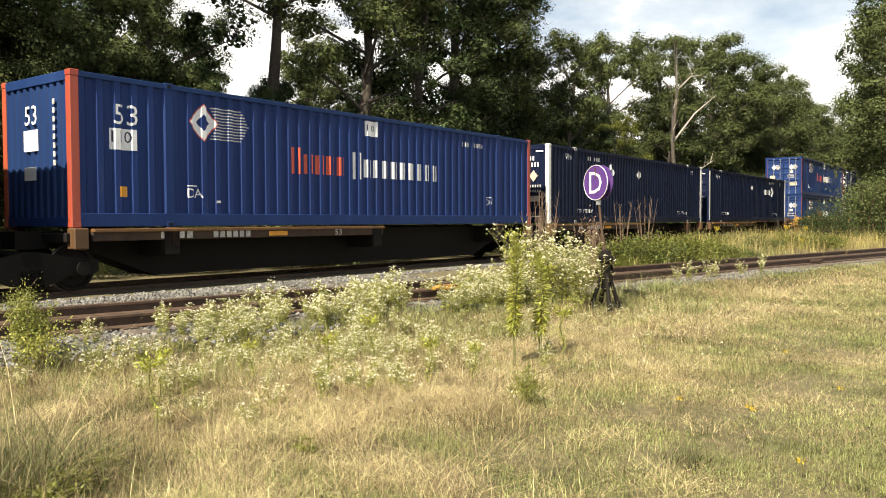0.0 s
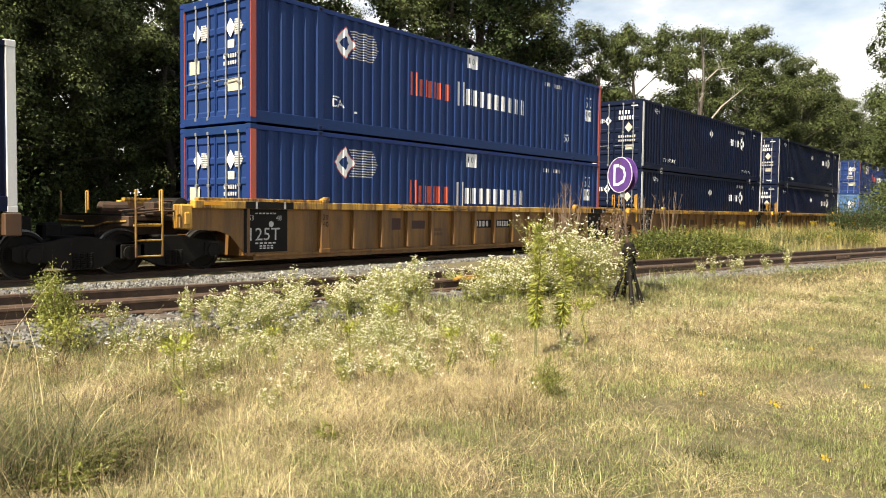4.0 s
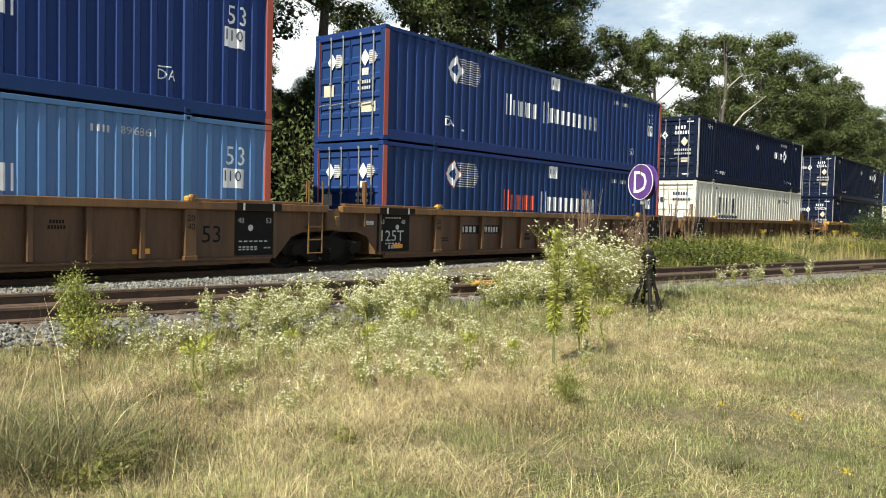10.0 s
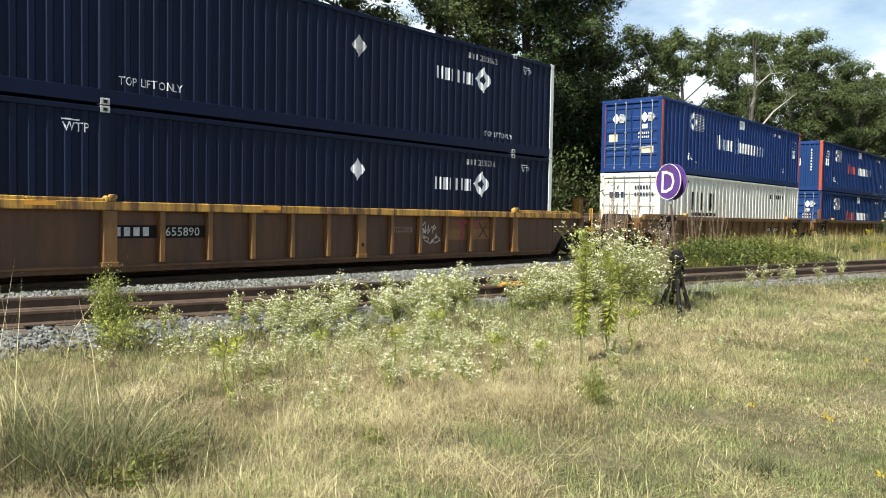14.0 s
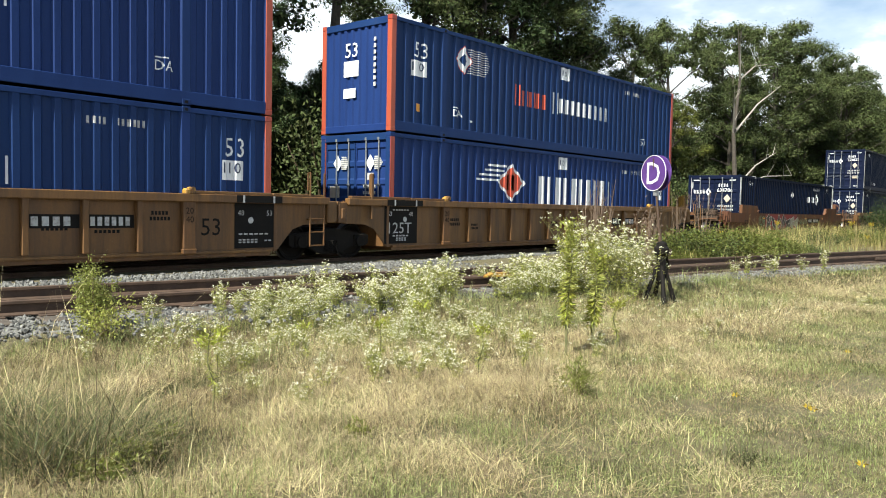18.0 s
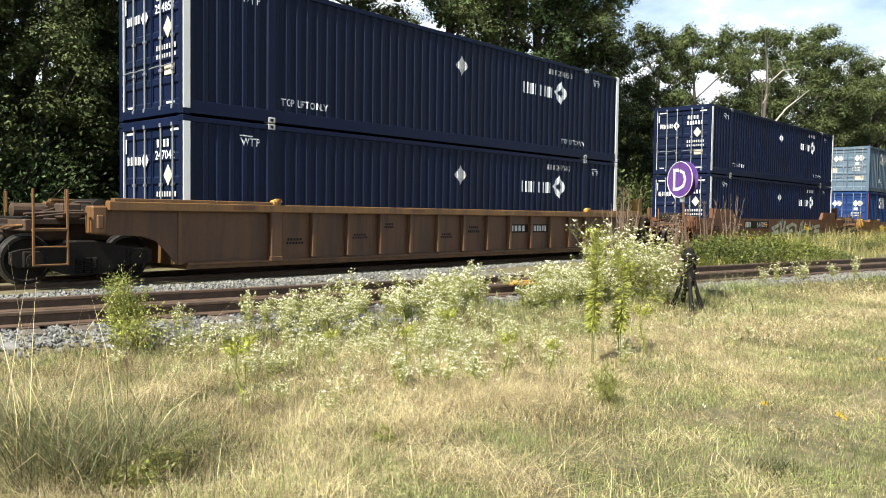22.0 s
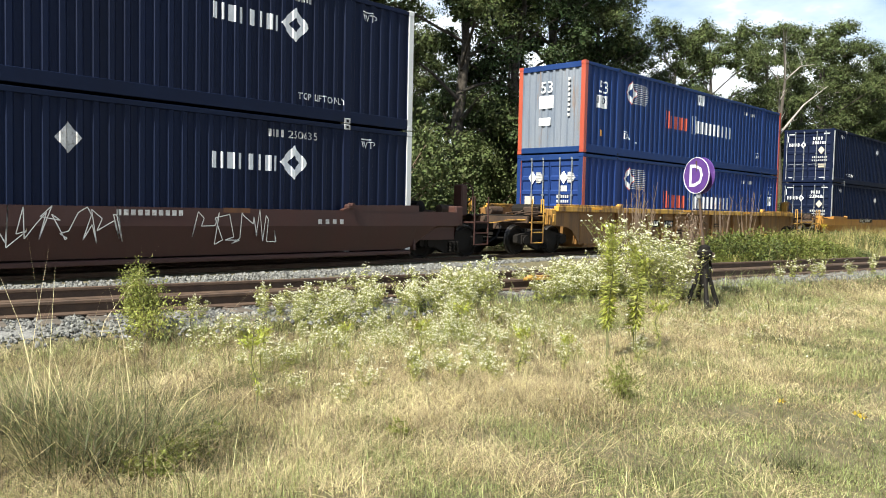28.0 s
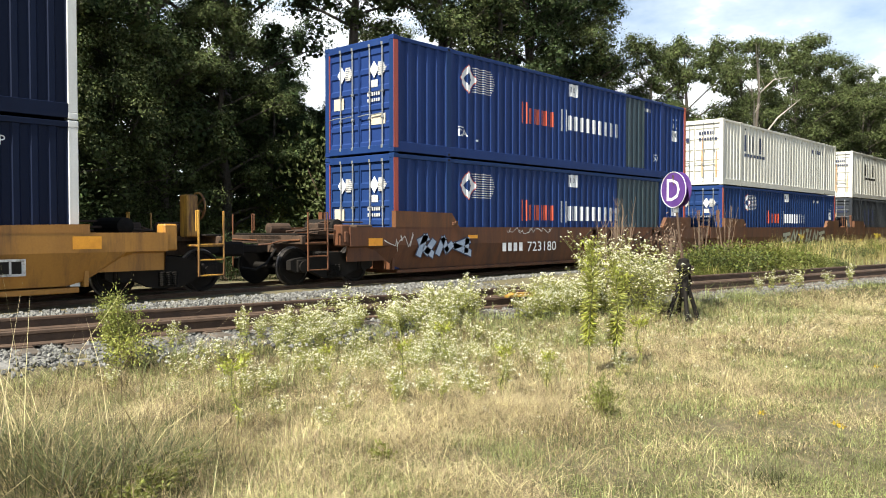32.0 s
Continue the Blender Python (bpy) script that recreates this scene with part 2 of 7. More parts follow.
DARKGREY = surf("charcoal_paint", (0.014, 0.017, 0.022), (0.025, 0.029, 0.036), 1.2, 0.5, 0, 0.05, 30, (0.07, 0.06, 0.05), (0.6, 0.85), 0.05, True)
POST_WHITE = surf("white_post_paint", (0.55, 0.55, 0.53), (0.72, 0.72, 0.70), 2.0, 0.5, 0, 0.05, 30, (0.30, 0.20, 0.12), (0.60, 0.8), 0.05, True)
POST_RED = surf("red_orange_paint", (0.27, 0.045, 0.025), (0.40, 0.075, 0.04), 2.0, 0.5, 0, 0.05, 30, (0.22, 0.06, 0.03), (0.56, 0.8), 0.1, True)
STEEL = surf("galvanised_steel", (0.22, 0.23, 0.24), (0.38, 0.39, 0.40), 6, 0.45, 0.6, 0.05, 60, (0.12, 0.09, 0.07), (0.6, 0.8))
WHITE = surf("white_lettering", (0.66, 0.67, 0.68), (0.82, 0.82, 0.82), 5, 0.55, 0, 0.02, 60, (0.35, 0.36, 0.38), (0.62, 0.8))
WHITE_OLD = surf("worn_white_lettering", (0.34, 0.34, 0.34), (0.58, 0.57, 0.55), 6, 0.6, 0, 0.02, 60, (0.16, 0.13, 0.1), (0.5, 0.7))
RED = surf("red_lettering", (0.45, 0.06, 0.03), (0.60, 0.09, 0.04), 4, 0.5, 0, 0.02, 60)
NAVY_INK = surf("navy_lettering", (0.012, 0.018, 0.05), (0.022, 0.030, 0.075), 4, 0.5, 0, 0.02, 60)
BLACK = surf("black_paint", (0.0060, 0.0055, 0.0055), (0.0132, 0.0116, 0.0100), 3, 0.7, 0, 0.05, 40, (0.03, 0.023, 0.018), (0.64, 0.84), spec=0.15)
RUST_STAIN = surf("orange_rust_stain", (0.28, 0.13, 0.045), (0.48, 0.36, 0.22), 5, 0.8, 0, 0.1, 40)
TAN_LABEL = surf("tan_placard", (0.42, 0.36, 0.27), (0.55, 0.48, 0.38), 5, 0.6, 0, 0.02, 60)
ORANGE_MARK = surf("orange_reflector", (0.62, 0.25, 0.01), (0.80, 0.36, 0.02), 5, 0.4, 0, 0.02, 60, (0.3, 0.14, 0.02), (0.6, 0.8))
CAR_GOLD = surf("golden_car_paint", (0.1462, 0.0671, 0.0146), (0.2236, 0.1049, 0.0241), 1.4, 0.6, 0, 0.08, 25, (0.060, 0.030, 0.013), (0.42, 0.70), 0.10, True)
CAR_AMBER = surf("amber_car_paint", (0.25, 0.108, 0.016), (0.36, 0.165, 0.026), 1.4, 0.55, 0, 0.07, 25, (0.085, 0.040, 0.014), (0.50, 0.76), 0.08, True)
CAR_OCHRE = surf("ochre_car_paint", (0.1189, 0.0549, 0.0148), (0.1763, 0.0845, 0.023), 1.4, 0.6, 0, 0.08, 25, (0.060, 0.030, 0.013), (0.42, 0.70), 0.10, True)
CAR_BROWN = surf("brown_dusty_car_paint", (0.075, 0.034, 0.011), (0.115, 0.053, 0.018), 1.4, 0.65, 0, 0.08, 25, (0.040, 0.020, 0.012), (0.42, 0.70), 0.12, True)
CAR_RUST = surf("rust_red_car_paint", (0.0957, 0.0342, 0.0108), (0.1459, 0.0530, 0.0158), 1.4, 0.7, 0, 0.10, 25, (0.050, 0.021, 0.012), (0.42, 0.70), 0.10, True)
CAR_RED = surf("dark_red_car_paint", (0.032, 0.010, 0.0065), (0.050, 0.0145, 0.009), 1.4, 0.65, 0, 0.08, 25, (0.045, 0.018, 0.012), (0.55, 0.76), 0.08, True)
CHORD_YELLOW = surf("yellow_chord_paint", (0.42, 0.22, 0.03), (0.58, 0.33, 0.05), 2.0, 0.55, 0, 0.06, 30, (0.10, 0.045, 0.015), (0.42, 0.60), 0.08, True)
TRUCK = surf("grimy_cast_steel", (0.0055, 0.0046, 0.0038), (0.0125, 0.010, 0.008), 4, 0.8, 0.0, 0.15, 50, (0.035, 0.024, 0.016), (0.6, 0.8), spec=0.2)
TREAD = surf("wheel_tread_steel", (0.09, 0.08, 0.075), (0.18, 0.165, 0.155), 5, 0.4, 0.9, 0.04, 60)
RAIL_HEAD = surf("polished_rail_head", (0.20, 0.17, 0.15), (0.36, 0.32, 0.29), 3, 0.38, 0.9, 0.03, 60)
RAIL_RUST = surf("rusty_rail", (0.045, 0.027, 0.017), (0.098, 0.060, 0.038), 5, 0.8, 0.1, 0.15, 70, (0.05, 0.028, 0.02), (0.55, 0.75))
TIE_WOOD = surf("weathered_tie_wood", (0.055, 0.042, 0.032), (0.13, 0.105, 0.082), 6, 0.85, 0, 0.3, 50, (0.03, 0.025, 0.02), (0.55, 0.7), 0.25)
BALLAST = surf("ballast_bed", (0.10, 0.096, 0.09), (0.25, 0.24, 0.225), 16, 0.9, 0, 0.6, 45, (0.09, 0.08, 0.065), (0.55, 0.72))
# Darker than oil alone: the shade under the train is in this colour.
OILED_SHADED = surf("oily_shaded_ballast", (0.0108, 0.009, 0.0072), (0.036, 0.0312, 0.0264), 14, 0.85, 0, 0.6, 45, (0.03, 0.022, 0.016), (0.5, 0.7))
STONE = surf("ballast_stone", (0.080, 0.078, 0.072), (0.185, 0.178, 0.165), 9, 0.85, 0, 0.2, 60, (0.20, 0.17, 0.14), (0.6, 0.75), island=0.5)
DECK_GRIME = surf("grimy_rusted_deck", (0.030, 0.017, 0.010), (0.070, 0.038, 0.020), 4, 0.8, 0, 0.15, 40, (0.012, 0.009, 0.007), (0.5, 0.7))
SIGN_PURPLE = surf("purple_enamel", (0.062, 0.026, 0.14), (0.10, 0.042, 0.20), 5, 0.5, 0, 0.05, 60, (0.20, 0.13, 0.27), (0.60, 0.75))
SIGN_WHITE = surf("white_enamel", (0.62, 0.60, 0.62), (0.78, 0.77, 0.78), 6, 0.5, 0, 0.03, 60, (0.4, 0.33, 0.4), (0.6, 0.75))
BARK = surf("grey_bark", (0.035, 0.028, 0.021), (0.10, 0.082, 0.064), 8, 0.9, 0, 0.5, 40)
BARK_PALE = surf("bleached_dead_wood", (0.22, 0.19, 0.16), (0.40, 0.36, 0.31), 8, 0.85, 0, 0.3, 40)
LEAF_DARK = surf("oak_leaves", (0.0216, 0.0345, 0.0110), (0.0624, 0.0805, 0.0264), 2, 0.65, 0, 0, 10, island=0.6, translucent=0.16, spec=0.2)
LEAF_MID = surf("sunlit_broad_leaves", (0.0418, 0.0560, 0.0184), (0.1102, 0.1232, 0.0410), 2, 0.65, 0, 0, 10, island=0.55, translucent=0.14, spec=0.2)
LEAF_YELLOW = surf("yellowing_leaves", (0.062, 0.075, 0.014), (0.142, 0.142, 0.028), 2, 0.6, 0, 0, 10, island=0.5, translucent=0.2, spec=0.2)
LEAF_OLIVE = surf("olive_leaves", (0.138, 0.1552, 0.0299), (0.2875, 0.2875, 0.0633), 5, 0.55, 0, 0, 30, island=0.4, translucent=0.3)
LEAF_WEED = surf("weed_leaves", (0.2185, 0.23, 0.046), (0.483, 0.4715, 0.1207), 5, 0.6, 0, 0, 30, island=0.4, translucent=0.4)
LEAF_GOLD = surf("goldenrod_leaves", (0.23, 0.25, 0.035), (0.46, 0.45, 0.07), 5, 0.55, 0, 0, 30, island=0.45, translucent=0.3)
STEM = surf("green_stems", (0.10, 0.105, 0.04), (0.19, 0.18, 0.075), 8, 0.7, 0, 0.1, 40)
STEM_DRY = surf("dry_brown_stems", (0.115, 0.075, 0.05), (0.20, 0.14, 0.095), 8, 0.8, 0, 0.1, 40)
FLOWER = surf("creamy_white_flowers", (0.68, 0.65, 0.46), (0.84, 0.81, 0.64), 6, 0.7, 0, 0, 40, island=0.2, translucent=0.2)
FLOWER_Y = surf("yellow_flowers", (0.38, 0.26, 0.02), (0.58, 0.42, 0.03), 6, 0.7, 0, 0, 40, island=0.25, translucent=0.2)
GRASS_DRY = surf("dry_straw_grass", (0.2987, 0.222, 0.124), (0.5922, 0.47, 0.2862), 1.2, 0.6, 0, 0, 8, island=0.75, translucent=0.3)
GRASS_TAN = surf("brown_matted_grass", (0.2009, 0.138, 0.0744), (0.4326, 0.325, 0.186), 1.2, 0.7, 0, 0, 8, island=0.75, translucent=0.25)
GRASS_GREEN = surf("green_grass", (0.1493, 0.16, 0.0515), (0.3451, 0.342, 0.1288), 1.2, 0.6, 0, 0, 8, island=0.75, translucent=0.3)
# Dark green blades; the tone also carries shade between the tufts.
GRASS_DEEP = surf("deep_green_shaded_grass", (0.0515, 0.056, 0.0172), (0.1442, 0.143, 0.0477), 1.5, 0.6, 0, 0, 8, island=0.75, translucent=0.25)
LEAF_VERGE = surf("olive_verge_leaves", (0.065, 0.076, 0.016), (0.150, 0.155, 0.036), 3, 0.6, 0, 0, 20, island=0.5, translucent=0.2, spec=0.2)
GRASS_GOLD = surf("golden_verge_grass", (0.21, 0.165, 0.060), (0.42, 0.34, 0.135), 1.2, 0.6, 0, 0, 8, island=0.5, translucent=0.3)
SOIL = surf("thatch_and_soil", (0.050, 0.043, 0.021), (0.17, 0.135, 0.068), 9.0, 0.95, 0, 0.9, 70, (0.10, 0.10, 0.04), (0.50, 0.66))

# ---- ground and tracks ----
def rail_y(x):
    """The siding's near rail in plan."""
    return 10.05 + SID * x


def smooth(a, b, v):
    t = min(1.0, max(0.0, (v - a) / (b - a)))
    return t * t * (3 - 2 * t)


def ground_z(x, y):
    """Height of the ground: a lawn that rises to the track beds."""
    near = rail_y(x)
    bed = 0.24 * smooth(near - 2.1, near - 0.9, y) * (1 - smooth(40, 80, x))
    bank = 0.0
    if y > near + 1.4:
        bank = 0.22 * smooth(14, 30, x) * smooth(near + 1.9, near + 3.2, y) * (1 - smooth(12.2, 13.3, y))
    bumps = 0.05 * noise.noise((x * 0.35, y * 0.35, 0)) + 0.02 * noise.noise((x * 1.3, y * 1.3, 3))
    wide = 1 - smooth(near - 1.6, near - 0.6, y) * (1 - smooth(17.5, 22, y))
    far = 0.8 * smooth(19, 34, y) * (1 - smooth(60, 120, y))
    return bed + bank + bumps * wide + far


def make_ground():
    def line(a, b, c, d, step, coarse):
        v, x = [], a
        while x < d:
            v.append(x)
            x += step if b <= x < c else coarse
        return v + [d]
    xs = [-600, -300, -120] + line(-60, -4, 40, 140, 0.5, 6) + [220, 400, 700, 1200]
    ys = [-600, -300, -100] + line(-40, -4, 24, 90, 0.4, 5) + [140, 300, 700, 1200]
    vs = [(x, y, ground_z(x, y)) for y in ys for x in xs]
    n = len(xs)
    fs = [(j * n + i, j * n + i + 1, j * n + n + i + 1, j * n + n + i) for j in range(len(ys) - 1) for i in range(n - 1)]
    ob = new("ground", Geo().add(vs, fs).mesh("ground", SOIL, smooth=True))
    tagged(ob, "dry grassy ground beside the railway tracks", "ground", kind="structure")


def rail_mesh(x0, x1, steps):
    """A flat-bottomed rail from x0 to x1; its head top lies at z = 0."""
    prof = [(-.07, -.17), (.07, -.17), (.07, -.157), (.012, -.135), (.010, -.05), (.036, -.038), (.036, -.008), (.026, 0), (-.026, 0), (-.036, -.008), (-.036, -.038), (-.010, -.05), (-.012, -.135), (-.07, -.157)]
    n = len(prof)
    vs, fs, mi = [], [], []
    for i in range(steps + 1):
        x = x0 + (x1 - x0) * i / steps
        vs += [(x, y, z) for y, z in prof]
    for i in range(steps):
        for k in range(n):
            fs.append((i * n + k, (i + 1) * n + k, (i + 1) * n + (k + 1) % n, i * n + (k + 1) % n))
            mi.append(1 if k == 7 else 0)
    g = Geo().add(vs, fs)
    g.mi = mi
    g.add([vs[k] for k in range(n)], [tuple(range(n))]).add([vs[steps * n + k] for k in range(n)], [tuple(range(n))[::-1]])
    return g


def bed_mesh(x0, x1, half, top, foot, drop, hump=0.03):
    """A ballast bed along x with sloping shoulders and an uneven top."""
    cols = [-foot, -half, -half * 0.6, -half * 0.3, 0, half * 0.3, half * 0.6, half, foot]
    n, steps = len(cols), int((x1 - x0) / 0.6)
    vs, fs = [], []
    for i in range(steps + 1):
        x = x0 + (x1 - x0) * i / steps
        for k, y in enumerate(cols):
            z = top - (drop if k in (0, n - 1) else 0) + hump * noise.noise((x * 1.7, y * 1.7, top))
            vs.append((x, y, z))
    for i in range(steps):
        for k in range(n - 1):
            fs.append((i * n + k, (i + 1) * n + k, (i + 1) * n + k + 1, i * n + k + 1))
    return Geo().add(vs, fs)


def make_tracks():
    side_turn = pose(0, 0, 0, 0, 0, math.degrees(math.atan(SID)))
    cs = math.cos(math.atan(SID))
    sid_c = 10.05 + 0.7525 / cs
    main = pose(0, MID_Y, RAIL_Z)
    siding = Matrix.Translation((0, sid_c, 0.46)) @ side_turn
    for name, m, x0, x1, head, label in (
        ("main_track", main, -60, 150, (RAIL_RUST, RAIL_HEAD), "main railway track on timber ties in grey ballast"),
        ("siding_track", siding, -14, 70, (RAIL_RUST, RAIL_RUST), "rusty disused siding track half hidden by weeds"),
    ):
        th = tagged(new(name), label, "railway track", kind="structure")
        th.matrix_basis = m
        steps = 40
        me = rail_mesh(x0, x1, steps).mesh("rail", *head)
        for y in (-0.7525, 0.7525):
            part("rail", me, th, "", pose(0, y, 0))
        bed = bed_mesh(x0, x1, 1.75, -0.215, 2.7, 0.34).mesh("ballast_bed", OILED_SHADED if name == "main_track" else BALLAST)
        part("ballast_bed", bed, th, "dark oily ballast with the train's shade in its colour" if name == "main_track" else "grey crushed stone ballast")
        tie = Geo().cbox(-0.115, 0.115, -1.3, 1.3, -0.35, -0.178, 0.012).mesh("tie", TIE_WOOD)
        plate = Geo().cbox(-0.1, 0.1, -0.19, 0.19, -0.178, -0.165, 0.004).mesh("tie_plate", RAIL_RUST)
        near = (-2, 42) if name == "main_track" else (-2, 40)
        rest, k, x = Geo(), 0, x0 + 0.3
        while x < x1:
            if near[0] < x < near[1]:
                p = part("tie", tie, th, "", pose(x, rnd.uniform(-.04, .04), rnd.uniform(-.006, .004), 0, 0, rnd.uniform(-1.2, 1.2)))
                if x < 26:
                    for y in (-0.7525, 0.7525):
                        part("tie_plate", plate, p, "", pose(0, y, 0.002))
            else:
                rest.cbox(x - .115, x + .115, -1.3, 1.3, -.35, -.178, .012)
            x += 0.54
        part("ties_beyond", rest.mesh("ties", TIE_WOOD), th)["kind"] = "stuff"
        if name == "siding_track":
            bar = Geo().cbox(-.46, .46, .03, .06, -.125, -.045, .006)
            for bx in (-.34, -.12, .12, .34):
                bar.lathe([(.058, .018), (.078, .018)], 1, (bx, 0, -.085), 6)
            bm_ = bar.mesh("joint_bar", RAIL_RUST)
            for bx in (2.6, 14.5, 26.4):
                for y, s in ((-0.7525, 180), (0.7525, 0)):
                    part("joint_bar", bm_, th, "bolted rusty joint bar", pose(bx, y, 0, 0, 0, s))
    return siding


def stones(count, place, seed, size=(0.025, 0.05)):
    """Loose crushed stones: place(r) gives the spot of one."""
    r = random.Random(seed)
    g = Geo()
    base = [(1, 0, 0), (-1, 0, 0), (0, 1, 0), (0, -1, 0), (0, 0, 1), (0, 0, -1)]
    tri = [(0, 2, 4), (2, 1, 4), (1, 3, 4), (3, 0, 4), (2, 0, 5), (1, 2, 5), (3, 1, 5), (0, 3, 5)]
    for _ in range(count):
        p = place(r)
        if p is None:
            continue
        s = r.uniform(*size)
        m = Euler((r.uniform(0, 6), r.uniform(0, 6), r.uniform(0, 6))).to_matrix()
        vs = [m @ Vector([c * s * r.uniform(.6, 1.25) for c in q]) + Vector(p) for q in base]
        g.add(vs, tri)
    return g


make_ground()
SIDING = make_tracks()


def make_ballast_stones():
    def by_siding(r):
        x = r.uniform(-1, 24)
        d = -abs(r.gauss(0.25, 0.75)) + 0.6
        if x > 8 and d < -0.9:
            return None
        p = SIDING @ Vector((x, -0.7525 + d - 0.2, 0))
        zz = ground_z(p.x, p.y) if d < -1.6 else 0.24 - 0.11 * smooth(-0.6, -1.7, d) * 0
        return (p.x, p.y, max(zz, ground_z(p.x, p.y)) + r.uniform(-.01, .03))

    def between(r):
        x = r.uniform(0, 34)
        p0 = rail_y(x) + 0.6
        y = r.uniform(p0, 13.4)
        if r.random() < 0.35:
            y = r.uniform(12.3, 13.4)
        if x > 15 and y < 12.6:
            return None
        bed = 0.125 - 0.22 * smooth(13.35, 12.5, y) if y > 12.5 else 0.12
        sid = 0.245 - 0.22 * smooth(rail_y(x) + 2.45, rail_y(x) + 3.35, y)
        return (x, y, max(bed, sid, ground_z(x, y)) + r.uniform(-.01, .03))

    tagged(new("ballast_stones", stones(19000, by_siding, 3, (.016, .040)).mesh("stones", STONE)), "loose grey crushed stones along the siding", "ballast", kind="stuff")
    tagged(new("ballast_stones", stones(21000, between, 4, (.022, .045)).mesh("stones", STONE)), "grey crushed stones between the two tracks", "ballast", kind="stuff")


make_ballast_stones()

# ---- lettering and marks ----
def text_tris(s):
    """Triangles of a line of writing, one unit high, from x = 0."""
    def make():
        cu = bpy.data.curves.new("writing", "FONT")
        cu.body, cu.resolution_u = s, 2
        ob = new("writing", cu)
        bpy.context.view_layer.update()
        me = bpy.data.meshes.new_from_object(ob.evaluated_get(bpy.context.evaluated_depsgraph_get()))
        me.calc_loop_triangles()
        tris = [[(me.vertices[i].co.x, me.vertices[i].co.y) for i in t.vertices] for t in me.loop_triangles]
        bpy.data.objects.remove(ob)
        bpy.data.curves.remove(cu)
        bpy.data.meshes.remove(me)
        lo = min(p[0] for t in tris for p in t)
        hi = max(p[0] for t in tris for p in t)
        top = max(p[1] for t in tris for p in t)
        return [[((x - lo) / top, y / top) for x, y in t] for t in tris], (hi - lo) / top
    return cached(("text", s), make)


def writing(s, x, z, h, stretch=1.0):
    tris, w = text_tris(s)
    return [[(x + u * h * stretch, z + v * h) for u, v in t] for t in tris]


def rect(x0, x1, z0, z1):
    return [(x0, z0), (x1, z0), (x1, z1), (x0, z1)]


def diamond(x, z, rx, rz):
    return [(x - rx, z), (x, z - rz), (x + rx, z), (x, z + rz)]


def ring(x, z, rx, rz, k):
    o, i = diamond(x, z, rx, rz), diamond(x, z, rx * k, rz * k)
    return [[o[a], o[(a + 1) % 4], i[(a + 1) % 4], i[a]] for a in range(4)]


def bars(x, z, h, widths, gap=0.3):
    """Plain bars in place of a word."""
    out = []
    for w in widths:
        out.append(rect(x, x + w * (1 - gap), z, z + h))
        x += w
    return out


def uprights(x, z, h, widths):
    """Plain shapes in place of lettering: a thick and a thin upright for each."""
    out = []
    for w in widths:
        out.append([rect(x, x + w * .32, z, z + h), rect(x + w * .56, x + w * .68, z, z + h)])
        x += w
    return out


def cut(poly, k, v, keep_above):
    out = []
    for i, a in enumerate(poly):
        b = poly[(i + 1) % len(poly)]
        ia, ib = (a[k] >= v) == keep_above, (b[k] >= v) == keep_above
        if ia:
            out.append(a)
        if ia != ib:
            t = (v - a[k]) / (b[k] - a[k])
            out.append((a[0] + (b[0] - a[0]) * t, a[1] + (b[1] - a[1]) * t))
    return out


def corrugation(spans, pitch, out_y, in_y):
    """Break points (x, y) of a pressed side wall, panel by panel."""
    pts = []
    for x0, x1 in spans:
        n = max(2, round((x1 - x0) / pitch))
        p = (x1 - x0) / n
        pts.append((x0, out_y))
        for i in range(n):
            a = x0 + i * p
            pts += [(a + p * .32, out_y), (a + p * .45, in_y), (a + p * .87, in_y), (a + p, out_y)]
    return pts


def wall(pts, z0, z1):
    g = Geo()
    vs = [(x, y, z) for x, y in pts for z in (z0, z1)] + [(x, y + 0.06, z) for x, y in (pts[0], pts[-1]) for z in (z0, z1)]
    fs = [(2 * i, 2 * i + 2, 2 * i + 3, 2 * i + 1) for i in range(len(pts) - 1)]
    return g.add(vs, fs)


def painted(polys, pts, lift=0.004):
    """Marks painted on a pressed wall: each follows its folds."""
    g = Geo()
    for poly in polys:
        lo, hi = min(p[0] for p in poly), max(p[0] for p in poly)
        for (xa, ya), (xb, yb) in zip(pts, pts[1:]):
            if xb <= lo or xa >= hi or xb - xa < 1e-5:
                continue
            q = cut(poly, 0, xa, True)
            q = cut(q, 0, xb, False) if len(q) > 2 else q
            if len(q) > 2:
                g.add([(x, ya + (yb - ya) * (x - xa) / (xb - xa) - lift, z) for x, z in q], [tuple(range(len(q)))])
    return g


# ---- containers ----
SPANS = [(0.17, 1.93), (2.13, 14.02), (14.22, 15.98)]
STYLE = {
    "navy": dict(paint=NAVY, post=POST_WHITE, pitch=0.275, deep=0.042, say="navy blue"),
    "blue": dict(paint=BLUE, post=POST_RED, pitch=0.335, deep=0.054, say="bright blue"),
    "pale": dict(paint=BLUE_PALE, post=POST_RED, pitch=0.335, deep=0.045, say="pale sky-blue"),
    "faded": dict(paint=BLUE_FADED, post=BLUE_FADED, pitch=0.335, deep=0.045, say="faded grey-blue"),
    "cream": dict(paint=CREAM, post=CREAM, pitch=0.390, deep=0.048, say="cream white"),
    "dark": dict(paint=DARKGREY, post=DARKGREY, pitch=0.300, deep=0.034, say="charcoal"),
}


